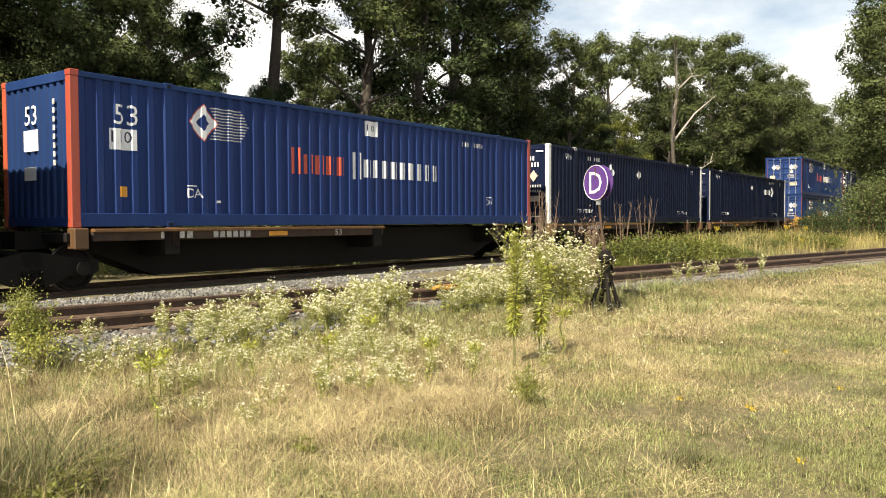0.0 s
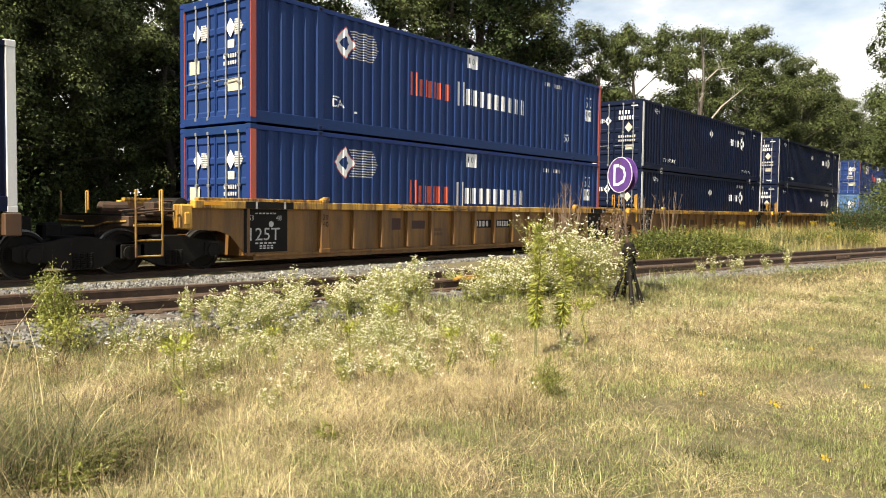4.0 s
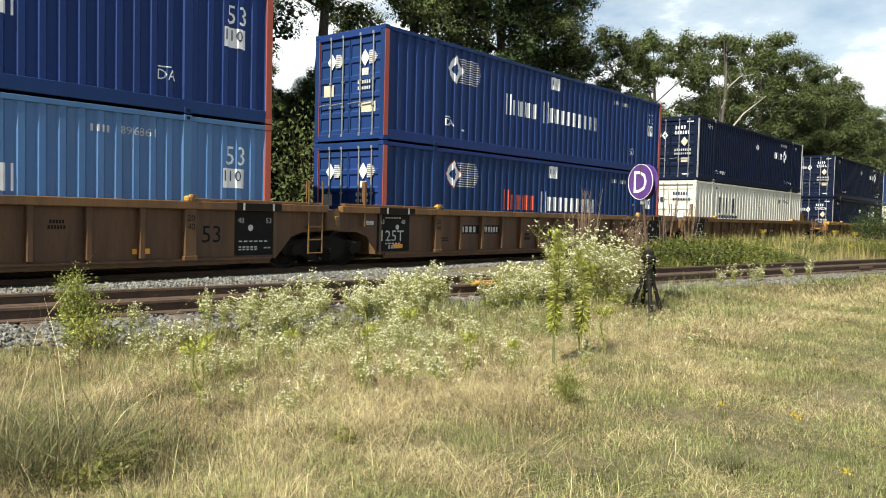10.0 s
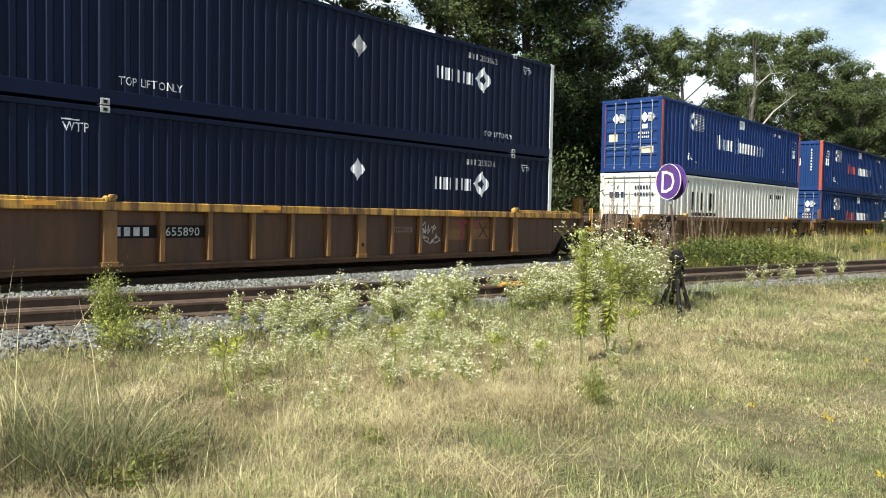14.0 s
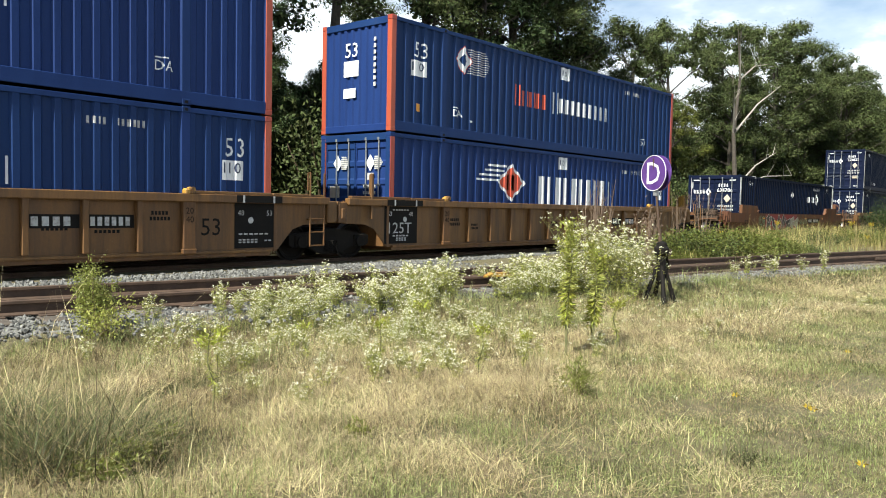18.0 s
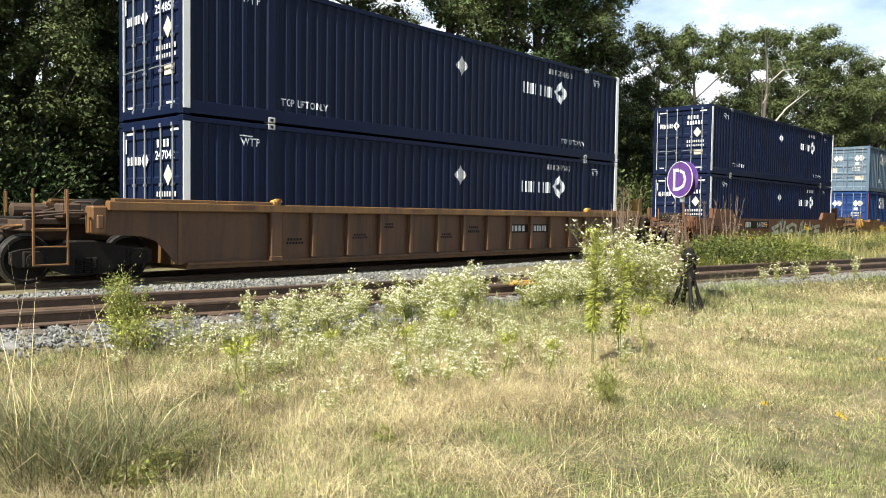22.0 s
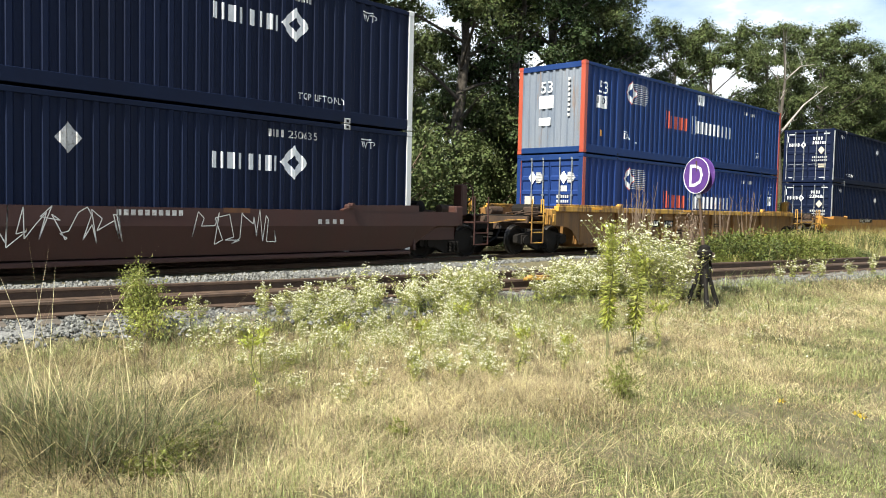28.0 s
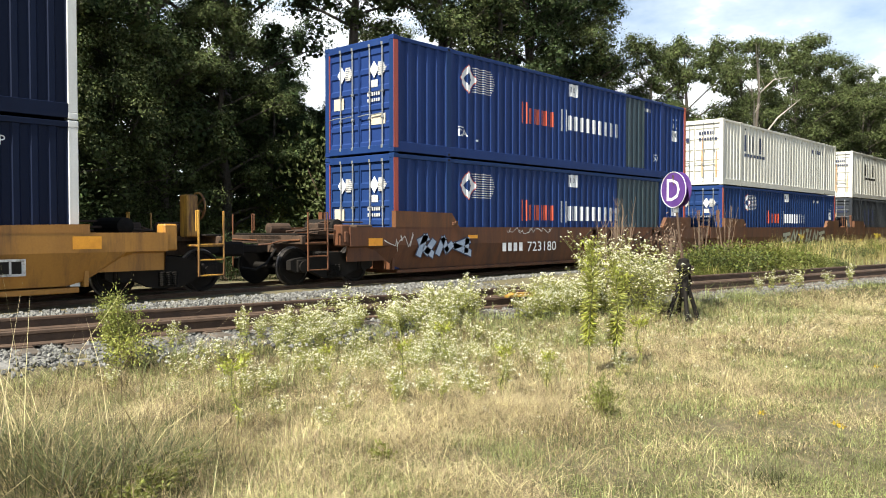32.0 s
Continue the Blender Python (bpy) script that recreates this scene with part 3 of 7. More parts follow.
def side_marks(style, design, pts, nose_left=False, serial=""):
    """Lists of (name, label, polygons, material) for the near side."""
    out = []
    if style == "navy":
        left = design == "logo_left"
        lx = 3.26 if left else 10.76
        lz = 1.86 if left else 1.72
        out.append(("brand_bar", "white bar", uprights(lx, lz, 0.32, [.36, .46, .42, .40]), WHITE))
        out.append(("brand_ring", "white diamond ring", ring(lx + 1.94, lz + .20, .36, .36, .42), WHITE))
        out.append(("serial_mark", "small white bars", bars(lx + (-.2 if left else 1.3), 2.43, .15, [.1] * 4, .4) + (writing(serial, lx + (.35 if left else 1.8), 2.43, .16, 1.1) if serial else bars(lx + (.35 if left else 1.8), 2.43, .15, [.1] * 6, .4)), WHITE_OLD))
        out.append(("placard", "grey diamond placard", [diamond(8.07, 2.08, .22, .27)], WHITE_OLD if design != "bright" else WHITE))
        out.append(("lift_notice", "white painted words", writing("TOP LIFT ONLY", 2.30, 0.40, .15, .82), WHITE))
        out.append(("lift_notice", "white painted words", writing("TOP LIFT ONLY", 12.8, 0.40, .14, .9), WHITE))
        for x in (1.30, 14.55):
            out.append(("corner_mark", "small white painted letters", writing("WTP", x, 2.36, .16, .9) + [rect(x - .01, x + .30, 2.55, 2.575)], WHITE))
    elif style in ("blue", "pale", "faded"):
        word = WHITE if style != "faded" else WHITE_OLD
        first = {"white": WHITE}.get(design, RED)
        if design == "big":
            out.append(("brand_bar", "large white bar", uprights(6.65, 1.14, .90, [.98] * 5), WHITE))
            out.append(("brand_ring", "white diamond ring", ring(5.23, 1.78, .72, .57, .82), WHITE))
            out.append(("emblem_field", "red diamond", [diamond(5.23, 1.78, .60, .47)], RED))
            out.append(("emblem_bar", "white bar", bars(4.98, 1.55, .46, [.2, .32], .3), WHITE))
            out.append(("speed_stripe", "white stripes", [rect(3.5 + .2 * i, 4.6 + .12 * i, 1.80 + .14 * i, 1.86 + .14 * i) for i in range(4)], WHITE))
        else:
            lab = "red bar" if first is RED else "white bar"
            out.append(("brand_bar", lab, uprights(5.27, 1.22, .62, [.42]) + uprights(5.70, 1.24, .46, [.37] * 4), first))
            out.append(("brand_bar", "white bar", uprights(7.35, 1.18, .68, [.44]) + uprights(7.80, 1.24, .46, [.358] * 9), word))
            out.append(("brand_ring", "white diamond ring", ring(2.86, 2.16, .34, .37, .48), word))
            out.append(("emblem_edge", "thin red edge", ring(2.86, 2.16, .37, .40, .93), RED if design != "white" else WHITE_OLD))
            out.append(("speed_stripe", "thin white stripes", [rect(3.20 - .03 * abs(i - 5), 4.07 - .05 * abs(i - 5), 1.83 + .064 * i, 1.855 + .064 * i) for i in range(11)], WHITE_OLD))
        for x, z in ((.86, 1.95),) if nose_left else ((15.02, 1.95),):
            out.append(("size_mark", "white painted number", writing("53", x, z, .38), WHITE))
            out.append(("height_panel", "white panel", [rect(x - .08, x + .46, z - .48, z - .08)], WHITE))
            out.append(("height_number", "dark number", writing("110", x - .04, z - .34, .22), NAVY_INK))
        out.append(("height_panel", "white panel", [rect(7.85, 8.30, 2.31, 2.70)], WHITE))
        out.append(("height_number", "dark number", writing("110", 7.89, 2.44, .17), NAVY_INK))
        out.append(("serial_mark", "small white bars", bars(12.2, 2.36, .13, [.1] * 4, .5) + (writing("896861" if style == "pale" else "898710", 12.75, 2.36, .15, 1.15) if style == "pale" or design == "big" else bars(12.75, 2.36, .13, [.1] * 6, .5)), WHITE_OLD))
        out.append(("depot_mark", "small white letters", writing("DA", 2.45, .60, .19, 1.0) + [rect(2.45, 2.7, .83, .855)] + writing("DA", 13.5, .60, .19, 1.0) + [rect(13.5, 13.75, .83, .855)] + [rect(3.15, 3.3, .50, .55)], WHITE))
        if nose_left:
            out.append(("tag", "yellow tag", [rect(.95, 1.13, .58, .78)], ORANGE_MARK))
        if design == "patched":
            out.append(("repair_panel", "dark repainted panel", [rect(11.5, 12.75, .3, 2.72)], BLUE_PATCH))
        if design == "patched_low":
            out.append(("repair_panel", "dark repainted panel", [rect(10.9, 13.98, .3, 2.72)], BLUE_PATCH))
    elif style in ("cream", "dark"):
        x, z = (2.5, 1.60) if design == "upper" else (2.9, 1.45)
        ink = NAVY_INK if design != "black" else BLACK
        out.append(("brand_bar", "dark bar", uprights(x, z, .74, [.86] * 3), ink))
        out.append(("brand_line", "small dark bars", bars(x, z - .24, .14, [.19] * 13, .3), ink))
        out.append(("serial_mark", "small dark bars", bars(12.0, 2.15, .2, [.15] * 4, .5) + (writing("934053", 12.8, 2.15, .2, 1.2) if not design and style == "cream" else bars(12.8, 2.15, .2, [.17] * 6, .5)), ink))
        for k in range(5):
            out.append(("vent", "small dark vent", [rect(2.5 + 2.6 * k, 2.6 + 2.6 * k, 2.55, 2.63)], BLACK))
    return out


def end_marks(style, plain, serial=""):
    """Marks on the end that leads, as polygons in (y, z)."""
    out = []
    if style == "navy":
        out.append(("brand_mark", [q for g in uprights(.28, 1.95, .17, [.15, .16, .15, .14]) for q in g] + ring(1.02, 2.03, .14, .19, .4), WHITE))
        number = writing(serial, 1.45, 2.04, .17, 1.05) if serial else bars(1.5, 2.05, .15, [.12] * 6, .5)
        out.append(("serial_mark", bars(1.52, 2.28, .15, [.13] * 4, .5) + number, WHITE))
        out.append(("placard", [diamond(1.95, 1.72, .17, .21)], TAN_LABEL))
        out.append(("weight_panel", bars(1.5, 1.30, .10, [.1] * 8, .5) + bars(1.5, 1.14, .08, [.1] * 8, .5), WHITE_OLD))
        out.append(("notice", [rect(1.82, 2.2, .80, 1.0)], TAN_LABEL))
        out.append(("reflector", [rect(.25, .55, 2.58, 2.63), rect(2.05, 2.35, 2.58, 2.63), rect(.2, .235, 2.2, 2.5), rect(.3, .5, .24, .28), rect(1.9, 2.2, .24, .28)], WHITE))
    elif plain:
        out.append(("size_mark", writing("53", .9, 1.95, .36), WHITE))
        out.append(("height_panel", [rect(.85, 1.4, 1.45, 1.85), rect(.85, 1.3, .9, 1.15)], WHITE))
        out.append(("serial_mark", [rect(1.95, 2.03, z, z + .1) for z in [1.15 + .16 * i for i in range(8)]], WHITE_OLD))
    elif style in ("blue", "pale", "faded"):
        for y in (.62, 1.85):
            out.append(("brand_emblem", [diamond(y, 2.1, .16, .21)], WHITE))
            out.append(("emblem_stripe", [rect(y + .12 + .01 * abs(i - 3), y + .44 - .035 * abs(i - 3), 1.935 + .05 * i, 1.972 + .05 * i) for i in range(7)], WHITE_OLD))
        out.append(("weight_panel", bars(1.6, 1.45, .09, [.08] * 6, .4) + bars(1.6, 1.3, .08, [.08] * 6, .4) + [rect(1.75, 1.98, 1.66, 1.84)], WHITE_OLD))
        out.append(("notice", [rect(1.75, 2.25, .72, .98), rect(.32, .7, 1.2, 1.5)], TAN_LABEL))
    else:
        out.append(("brand_mark", bars(.4, 1.9, .2, [.25] * 3, .25), NAVY_INK))
        for y, w, z0, z1 in ((1.62, .10, .35, 2.1), (2.25, .07, .30, 1.5), (.30, .06, .25, 1.2)):
            out.append(("rust_stain", [[(y, z0), (y + w * .7, z0), (y + w, z0 + .4 * (z1 - z0)), (y + w * .6, z1), (y + w * .3, z1), (y - w * .2, z0 + .5 * (z1 - z0))]], RUST_STAIN))
        out.append(("serial_mark", bars(1.5, 2.2, .14, [.12] * 6, .35) + bars(1.5, 1.95, .12, [.12] * 7, .35), NAVY_INK))
        out.append(("notice", [rect(.3, .75, 1.0, 1.35)], TAN_LABEL))
    return out


def door_leaf(y0, y1):
    """A pressed door leaf: five level ribs, facing -x."""
    zs, z = [(0.20, .055)], 0.20
    for k in range(5):
        a = .24 + k * .46
        zs += [(a + .05, .055), (a + .09, .085), (a + .36, .085), (a + .40, .055)]
    zs.append((2.66, .055))
    g = Geo()
    vs = [(x, y, zz) for zz, x in zs for y in (y0, y1)]
    g.add(vs, [(2 * i, 2 * i + 2, 2 * i + 3, 2 * i + 1) for i in range(len(zs) - 1)])
    g.box(.05, .11, y0, y0 + .035, .2, 2.66).box(.05, .11, y1 - .035, y1, .2, 2.66)
    return g


def container(style, design, plain_end, m, label, serial="", group="containers on the train"):
    worn = design == "worn"
    design = "" if worn else design
    st = STYLE[style]
    P, Q = st["paint"], st["post"]
    pts = corrugation(SPANS, st["pitch"], 0.016, 0.016 + st["deep"])
    th = empty("shipping_container", m, label, "container", group)
    key = style
    side = cached(("side", key), lambda: wall(pts, .20, 2.78).mesh("side_panel", P))
    far = cached(("far", key), lambda: wall([(LEN - x, WID - y) for x, y in pts[::-1]][::-1], .20, 2.78).mesh("side_panel", P))
    part("side_panel", side, th)
    part("side_panel", far, th)

    def rail(z0, z1):
        return Geo().cbox(.16, LEN - .16, .0, .07, z0, z1, .008).mesh("rail", P)
    bot = cached(("bot", key), lambda: rail(.02, .27))
    top = cached(("top", key), lambda: rail(2.735, 2.835))
    for me, nm in ((bot, "bottom_rail"), (top, "top_rail")):
        part(nm, me, th)
        part(nm, me, th, "", pose(0, WID - .07, 0))
    roofpts = corrugation([(.2, LEN - .2)], .42, 0, .02)
    roof = cached(("roof", key), lambda: Geo().add([(x, y, 2.80 + z) for x, z in roofpts for y in (.06, WID - .06)], [(2 * i, 2 * i + 2, 2 * i + 3, 2 * i + 1) for i in range(len(roofpts) - 1)]).mesh("roof", P))
    part("roof", roof, th)
    part("underframe", cached(("under", key), lambda: Geo().cbox(.1, LEN - .1, .07, WID - .07, .04, .16, .01).mesh("underframe", BLACK)), th)
    post = cached(("post", key), lambda: Geo().cbox(0, .17, 0, .16, .11, 2.74, .012).mesh("corner_post", Q))
    cast = cached(("cast", key), lambda: Geo().cbox(-.004, .178, -.004, .166, 0, .118, .012).mesh("corner_casting", Q))
    slim = .165
    door_post = cached(("door_post", key), lambda: Geo().cbox(0, .17, .004, .16, .11, 2.74, .012).cbox(.01, slim, -.004, .03, .11, 2.74, .006, 1).mesh("corner_post", P, Q))
    door_cast = cached(("door_cast", key), lambda: Geo().cbox(-.004, .178, -.004, .166, 0, .118, .012).mesh("corner_casting", P))
    for x in (0, LEN - .17):
        for y in (0, WID - .16):
            if x == 0 and not plain_end:
                part("corner_post", door_post, th, "", pose(x, y, 0))
                for z in (0, HIG - .118):
                    part("corner_casting", door_cast, th, "", pose(x, y, z))
                continue
            part("corner_post", post, th, "" if Q is P else ("white" if Q is POST_WHITE else "red") + " painted corner post", pose(x, y, 0))
            for z in (0, HIG - .118):
                part("corner_casting", cast, th, "", pose(x - (.004 if x else 0), y, z))
    lift = cached(("lift", key), lambda: Geo().cbox(0, .2, .002, .07, .1, 2.76, .012).mesh("lifting_post", P))
    lcast = cached(("lcast", key), lambda: Geo().cbox(.01, .19, -.006, .16, 0, .12, .01).cbox(.06, .14, -.009, 0, .03, .09, .004, 1).mesh("lifting_casting", WHITE_OLD if style == "navy" else P, BLACK))
    for x in (1.93, 14.02):
        part("lifting_post", lift, th, "", pose(x, 0, 0))
        part("lifting_post", lift, th, "", pose(x, WID - .072, 0))
        for z in (0, HIG - .12):
            part("lifting_casting", lcast, th, "", pose(x, 0, z))
    # ends
    sill = cached(("sill", key), lambda: Geo().cbox(.0, .12, .16, WID - .16, .02, .2, .01).mesh("end_sill", P))
    head = cached(("head", key), lambda: Geo().cbox(.0, .12, .16, WID - .16, 2.66, 2.84, .01).mesh("end_header", P))
    for x in (0, LEN - .12):
        part("end_sill", sill, th, "", pose(x, 0, 0))
        part("end_header", head, th, "", pose(x, 0, 0))
    endpts = corrugation([(.16, WID - .16)], .25, .02, .06)
    flat_end = cached(("flat_end", key, worn), lambda: Geo().add([(x, y, z) for y, x in endpts for z in (.2, 2.66)], [(2 * i, 2 * i + 1, 2 * i + 3, 2 * i + 2) for i in range(len(endpts) - 1)]).mesh("end_panel", WORN_BLUE if worn else P))
    leaf_mat = P
    mid = WID / 2
    leaf = cached(("leaf", key), lambda: door_leaf(.165, mid - .01).mesh("door", leaf_mat))
    rod = cached("rod", lambda: Geo().tube([(0, 0, .10), (0, 0, 2.78)], .019, 8).cbox(-.03, .03, -.035, .035, .12, .20, .006).cbox(-.03, .03, -.035, .035, 2.66, 2.74, .006).cbox(-.025, .03, -.04, .04, 1.5, 1.56, .006).cbox(-.025, .03, -.04, .04, .86, .92, .006).mesh("lock_rod", STEEL))
    handle = cached("handle", lambda: Geo().tube([(0, 0, 0), (-.03, .1, .0), (-.03, .42, -.02)], .014, 6).mesh("door_handle", STEEL))

    def doors(flip):
        base = Matrix.Translation((LEN, WID, 0)) @ pose(0, 0, 0, 0, 0, 180) if flip else Matrix.Identity(4)
        for y, ys in ((0, (.42, .88)), (mid - .155, (.42, .88))):
            d = part("door", leaf, th, "", base @ pose(0, y, 0))
            for yy in ys:
                part("lock_rod", rod, d, "", pose(.025, yy - (0.03 if y else 0), 0))
                part("door_handle", handle, d, "", pose(.02, yy - .02 - (0.03 if y else 0), .98))

    base = Matrix.Translation((LEN, WID, 0)) @ pose(0, 0, 0, 0, 0, 180)
    if plain_end:
        part("end_panel", flat_end, th)
        doors(True)
    else:
        doors(False)
        part("end_panel", flat_end, th, "", base)
    # marks
    for k, (nm, lab, polys, mat) in enumerate(side_marks(style, design, pts, plain_end, serial)):
        lift_by = .006 if nm in ("height_number", "emblem_bar", "emblem_field") else .004
        if nm == "repair_panel":
            lift_by = .008
        if nm in ("brand_bar", "vent", "height_panel", "emblem_bar"):
            for j, p in enumerate(polys):
                part(nm, cached((nm, style, design, plain_end, serial, k, j), lambda: painted(p if isinstance(p[0][0], tuple) else [p], pts, lift_by).mesh(nm, mat)), th, lab)
            continue
        me = cached((nm, style, design, plain_end, serial, k), lambda: painted(polys, pts, lift_by).mesh(nm, mat))
        part(nm, me, th, lab, None, "stuff" if len(polys) > 4 and nm != "brand_ring" else "")
    for k, (nm, polys, mat) in enumerate(end_marks(style, plain_end, serial)):
        xo = .008 if plain_end else .045
        me = cached((nm, style, plain_end, k, "end", serial), lambda: Geo_end(polys, xo).mesh(nm, mat))
        part(nm, me, th, "", None, "stuff" if len(polys) > 1 else "")
    return th


def Geo_end(polys, x):
    """Marks on an end, in (y from the far edge, z): thin plates."""
    g = Geo()
    for p in polys:
        q = [(WID - y, z) for y, z in p]
        n = len(q)
        g.add([(x, y, z) for y, z in q] + [(x + .006, y, z) for y, z in q], [tuple(range(n)), tuple(range(2 * n - 1, n - 1, -1))] + [(i, (i + 1) % n, (i + 1) % n + n, i + n) for i in range(n)])
    return g


# ---- railway cars ----
SPIN = {"front": [], "rear": []}


def wheelset_mesh():
    def make():
        g = Geo()
        g.lathe([(-1.05, .07), (1.05, .07)], 1, (0, 0, 0), 12)
        for s in (-1, 1):
            prof = [(.68, .10), (.68, .40), (.69, .455), (.715, .45), (.722, .422), (.815, .415), (.82, .36), (.775, .33), (.765, .16), (.83, .14), (.83, .08)]
            prof = [(a * s, r) for a, r in prof]
            if s < 0:
                prof = prof[::-1]
            g.lathe(prof, 1, (0, 0, 0), 28)
            for k in range(3):
                a = 2 * math.pi * k / 3
                g.lathe([(s * .83 - .01, .015), (s * .845 + .005, .015)], 1, (.09 * math.cos(a), 0, .09 * math.sin(a)), 6)
        mi = []
        for f in g.f:
            r = [math.hypot(g.v[i][0], g.v[i][2]) for i in f]
            mi.append(1 if min(r) > .405 else 0)
        g.mi = mi
        return g.mesh("wheelset", TRUCK, TREAD)
    return cached("wheelset", make)


def bogie(parent, x):
    """A two-axle truck with its parts; the rail head is at z = 0."""
    def frame_mesh():
        g = Geo()
        xs = [-1.22, -1.1, -.66, -.34, -.22, .22, .34, .66, 1.1, 1.22]
        low = [.36, .30, .30, .16, .14, .14, .16, .30, .30, .36]
        high = [.56, .60, .64, .70, .72, .72, .70, .64, .60, .56]
        g.strip(xs, low, high, -.08, .08)
        for s in (-1, 1):
            g.cbox(s * .89 - .17, s * .89 + .17, -.12, .12, .30, .58, .02)
            g.lathe([(-.16, .13), (.16, .13)], 1, (s * .89, 0, .42), 12)
        return g.mesh("side_frame", TRUCK)
    b = part("truck", cached("bolster", lambda: Geo().cbox(-.2, .2, -1.1, 1.1, .46, .74, .03).cbox(-.95, .95, -.3, .3, .62, .70, .02).mesh("bolster", TRUCK)), parent, "grimy dark steel two-axle truck", pose(x, 0, 0))
    fr = cached("side_frame", frame_mesh)
    spring = cached("spring", lambda: Geo().tube([(.055 * math.cos(a * .9), .055 * math.sin(a * .9), .17 + .27 * a / 48) for a in range(49)], .015, 5).mesh("spring", TRUCK))
    for y in (-1.02, 1.02):
        part("side_frame", fr, b, "", pose(0, y, 0))
    for k in (-.13, 0, .13):
        part("spring", spring, b, "", pose(k, -1.12, 0))
    for nm, s in (("front", -1), ("rear", 1)):
        w = part("wheelset", wheelset_mesh(), b, "", pose(s * .89, 0, .42))
        SPIN[nm].append(w)
    return b


def sill_outline(kind, ends):
    """The side of a well car over x: its lower and upper edge."""
    e0, e1 = ends
    arch = [(-.02, .27), (-.16, .30), (-.34, .50), (-.55, .72), (-.85, .82), (-1.25, .84)] if kind == "rib" else [(.25, .27), (-.05, .36), (-.75, .74), (-.95, .80), (-1.25, .80)]
    lo0 = [(x, z) for x, z in arch][::-1]
    left = [(-1.55, lo0[0][1])] + lo0
    right = [(LEN - x, z) for x, z in left[::-1]]
    low = .265
    if kind == "slim":
        low = .29
        left, right = [[(x, max(z, low)) for x, z in side] for side in (left, right)]
    return left + [(4.0, low), (LEN - 4.0, low)] + right


def well_car(m, kind, paint, chord, label, ends=("link", "link"), truck_left=True, truck_right=False, brake=False, tags=(), ribs=None):
    th = empty("well_car", m, label, "railway car", "intermodal well cars of the train")
    pts = sill_outline(kind, ends)
    xs, lows = [p[0] for p in pts], [p[1] for p in pts]
    top = {"rib": 1.40, "smooth": 1.30, "slim": 1.20}[kind]
    lip = .40 if kind == "smooth" else .15
    yo = 1.45 if kind == "rib" else 1.47
    pk = paint.name
    key = (kind, pk)
    if kind == "rib":
        plate = cached((key, "plate"), lambda: Geo().strip(xs, lows, [top - .02] * len(xs), -yo + .12, -yo + .15).mesh("side_sill", paint))
        part("side_sill", plate, th)
        part("side_sill", plate, th, "", pose(0, 2 * yo - .27, 0))
        ch = cached((pk, chord.name, "chord"), lambda: Geo().cbox(-1.5, LEN + 1.5, -yo - .03, -yo + .14, top - .12, top + .04, .014).mesh("top_chord", chord))
        lc = cached((pk, "lowchord"), lambda: Geo().cbox(.05, LEN - .05, -yo + .05, -yo + .16, .25, .31, .012).mesh("bottom_chord", paint))
        cap = cached((pk, chord.name, "cap"), lambda: Geo().cbox(-1.4, .62, -yo + .0, -yo + .14, top + .04, top + .10, .01).cbox(.64, 2.05, -yo + .0, -yo + .14, top + .04, top + .095, .01).mesh("end_cap", chord))
        for s in (0, 1):
            part("top_chord", ch, th, "yellow painted top chord" if chord is CHORD_YELLOW else "", pose(0, 2 * yo - .10 if s else 0, 0))
            part("bottom_chord", lc, th, "", pose(0, 2 * yo - .14 if s else 0, 0))
            for x in (0, LEN - .7):
                part("end_cap", cap, th, "", pose(x, 2 * yo - .145 if s else 0, 0))
        rp = ribs or paint
        rib = cached((rp.name, "rib"), lambda: Geo().cbox(-.055, .055, -yo + .005, -yo + .125, .33, top - .11, .012).mesh("rib", rp))
        post = cached((rp.name, "gatepost"), lambda: Geo().cbox(-.13, .13, -yo - .006, -yo + .125, .36, top - .11, .015).cbox(-.15, .15, -yo - .02, -yo + .12, .27, .37, .012).mesh("side_post", rp))
        pan = (LEN - 4.1) / 12
        for i in range(13):
            x = 2.05 + i * pan
            if i in ((0, 6, 12) if ribs else (0, 12)):
                part("side_post", post, th, "", pose(x, 0, 0))
                continue
            part("rib", rib, th, "", pose(x, 0, 0))
            part("rib", rib, th, "", pose(x, 2 * yo - .13, 0))
    else:
        def folded():
            g = Geo()
            n = len(xs)
            prof = lambda a: [(-yo + .155, a), (-yo + .15, a + .02), (-yo, .86), (-yo, top), (-yo + .12, top), (-yo + .15, .5)]
            vs = [(x, y, z) for x, a in zip(xs, lows) for y, z in prof(min(a, .84))]
            fs = [(i * 6 + k, i * 6 + 6 + k, i * 6 + 7 + k, i * 6 + k + 1) for i in range(n - 1) for k in range(5)]
            return g.add(vs, fs).add([(xs[-1], *p) for p in prof(.8)], [(0, 1, 2, 3, 4, 5)]).add([(xs[0], *p) for p in prof(.8)], [(5, 4, 3, 2, 1, 0)]).mesh("side_sill", paint)
        plate = cached((key, "plate"), folded)
        part("side_sill", plate, th)
        part("side_sill", plate, th, "", pose(LEN, 0, 0, 0, 0, 180))
        cap = cached((pk, kind, "raised"), lambda: Geo().strip([-.1, 1.95, 2.25], [top] * 3, [top + lip, top + lip - .03, top + .02], -yo - .004, -yo + .14).mesh("raised_end", paint))
        cap2 = cached((pk, kind, "raised2"), lambda: Geo().strip([LEN - 2.25, LEN - 1.95, LEN + .1], [top] * 3, [top + .02, top + lip - .03, top + lip], -yo - .004, -yo + .14).mesh("raised_end", paint))
        for s in (0, 1):
            for me in (cap, cap2):
                part("raised_end", me, th, "", pose(0, 2 * yo - .14 if s else 0, 0))
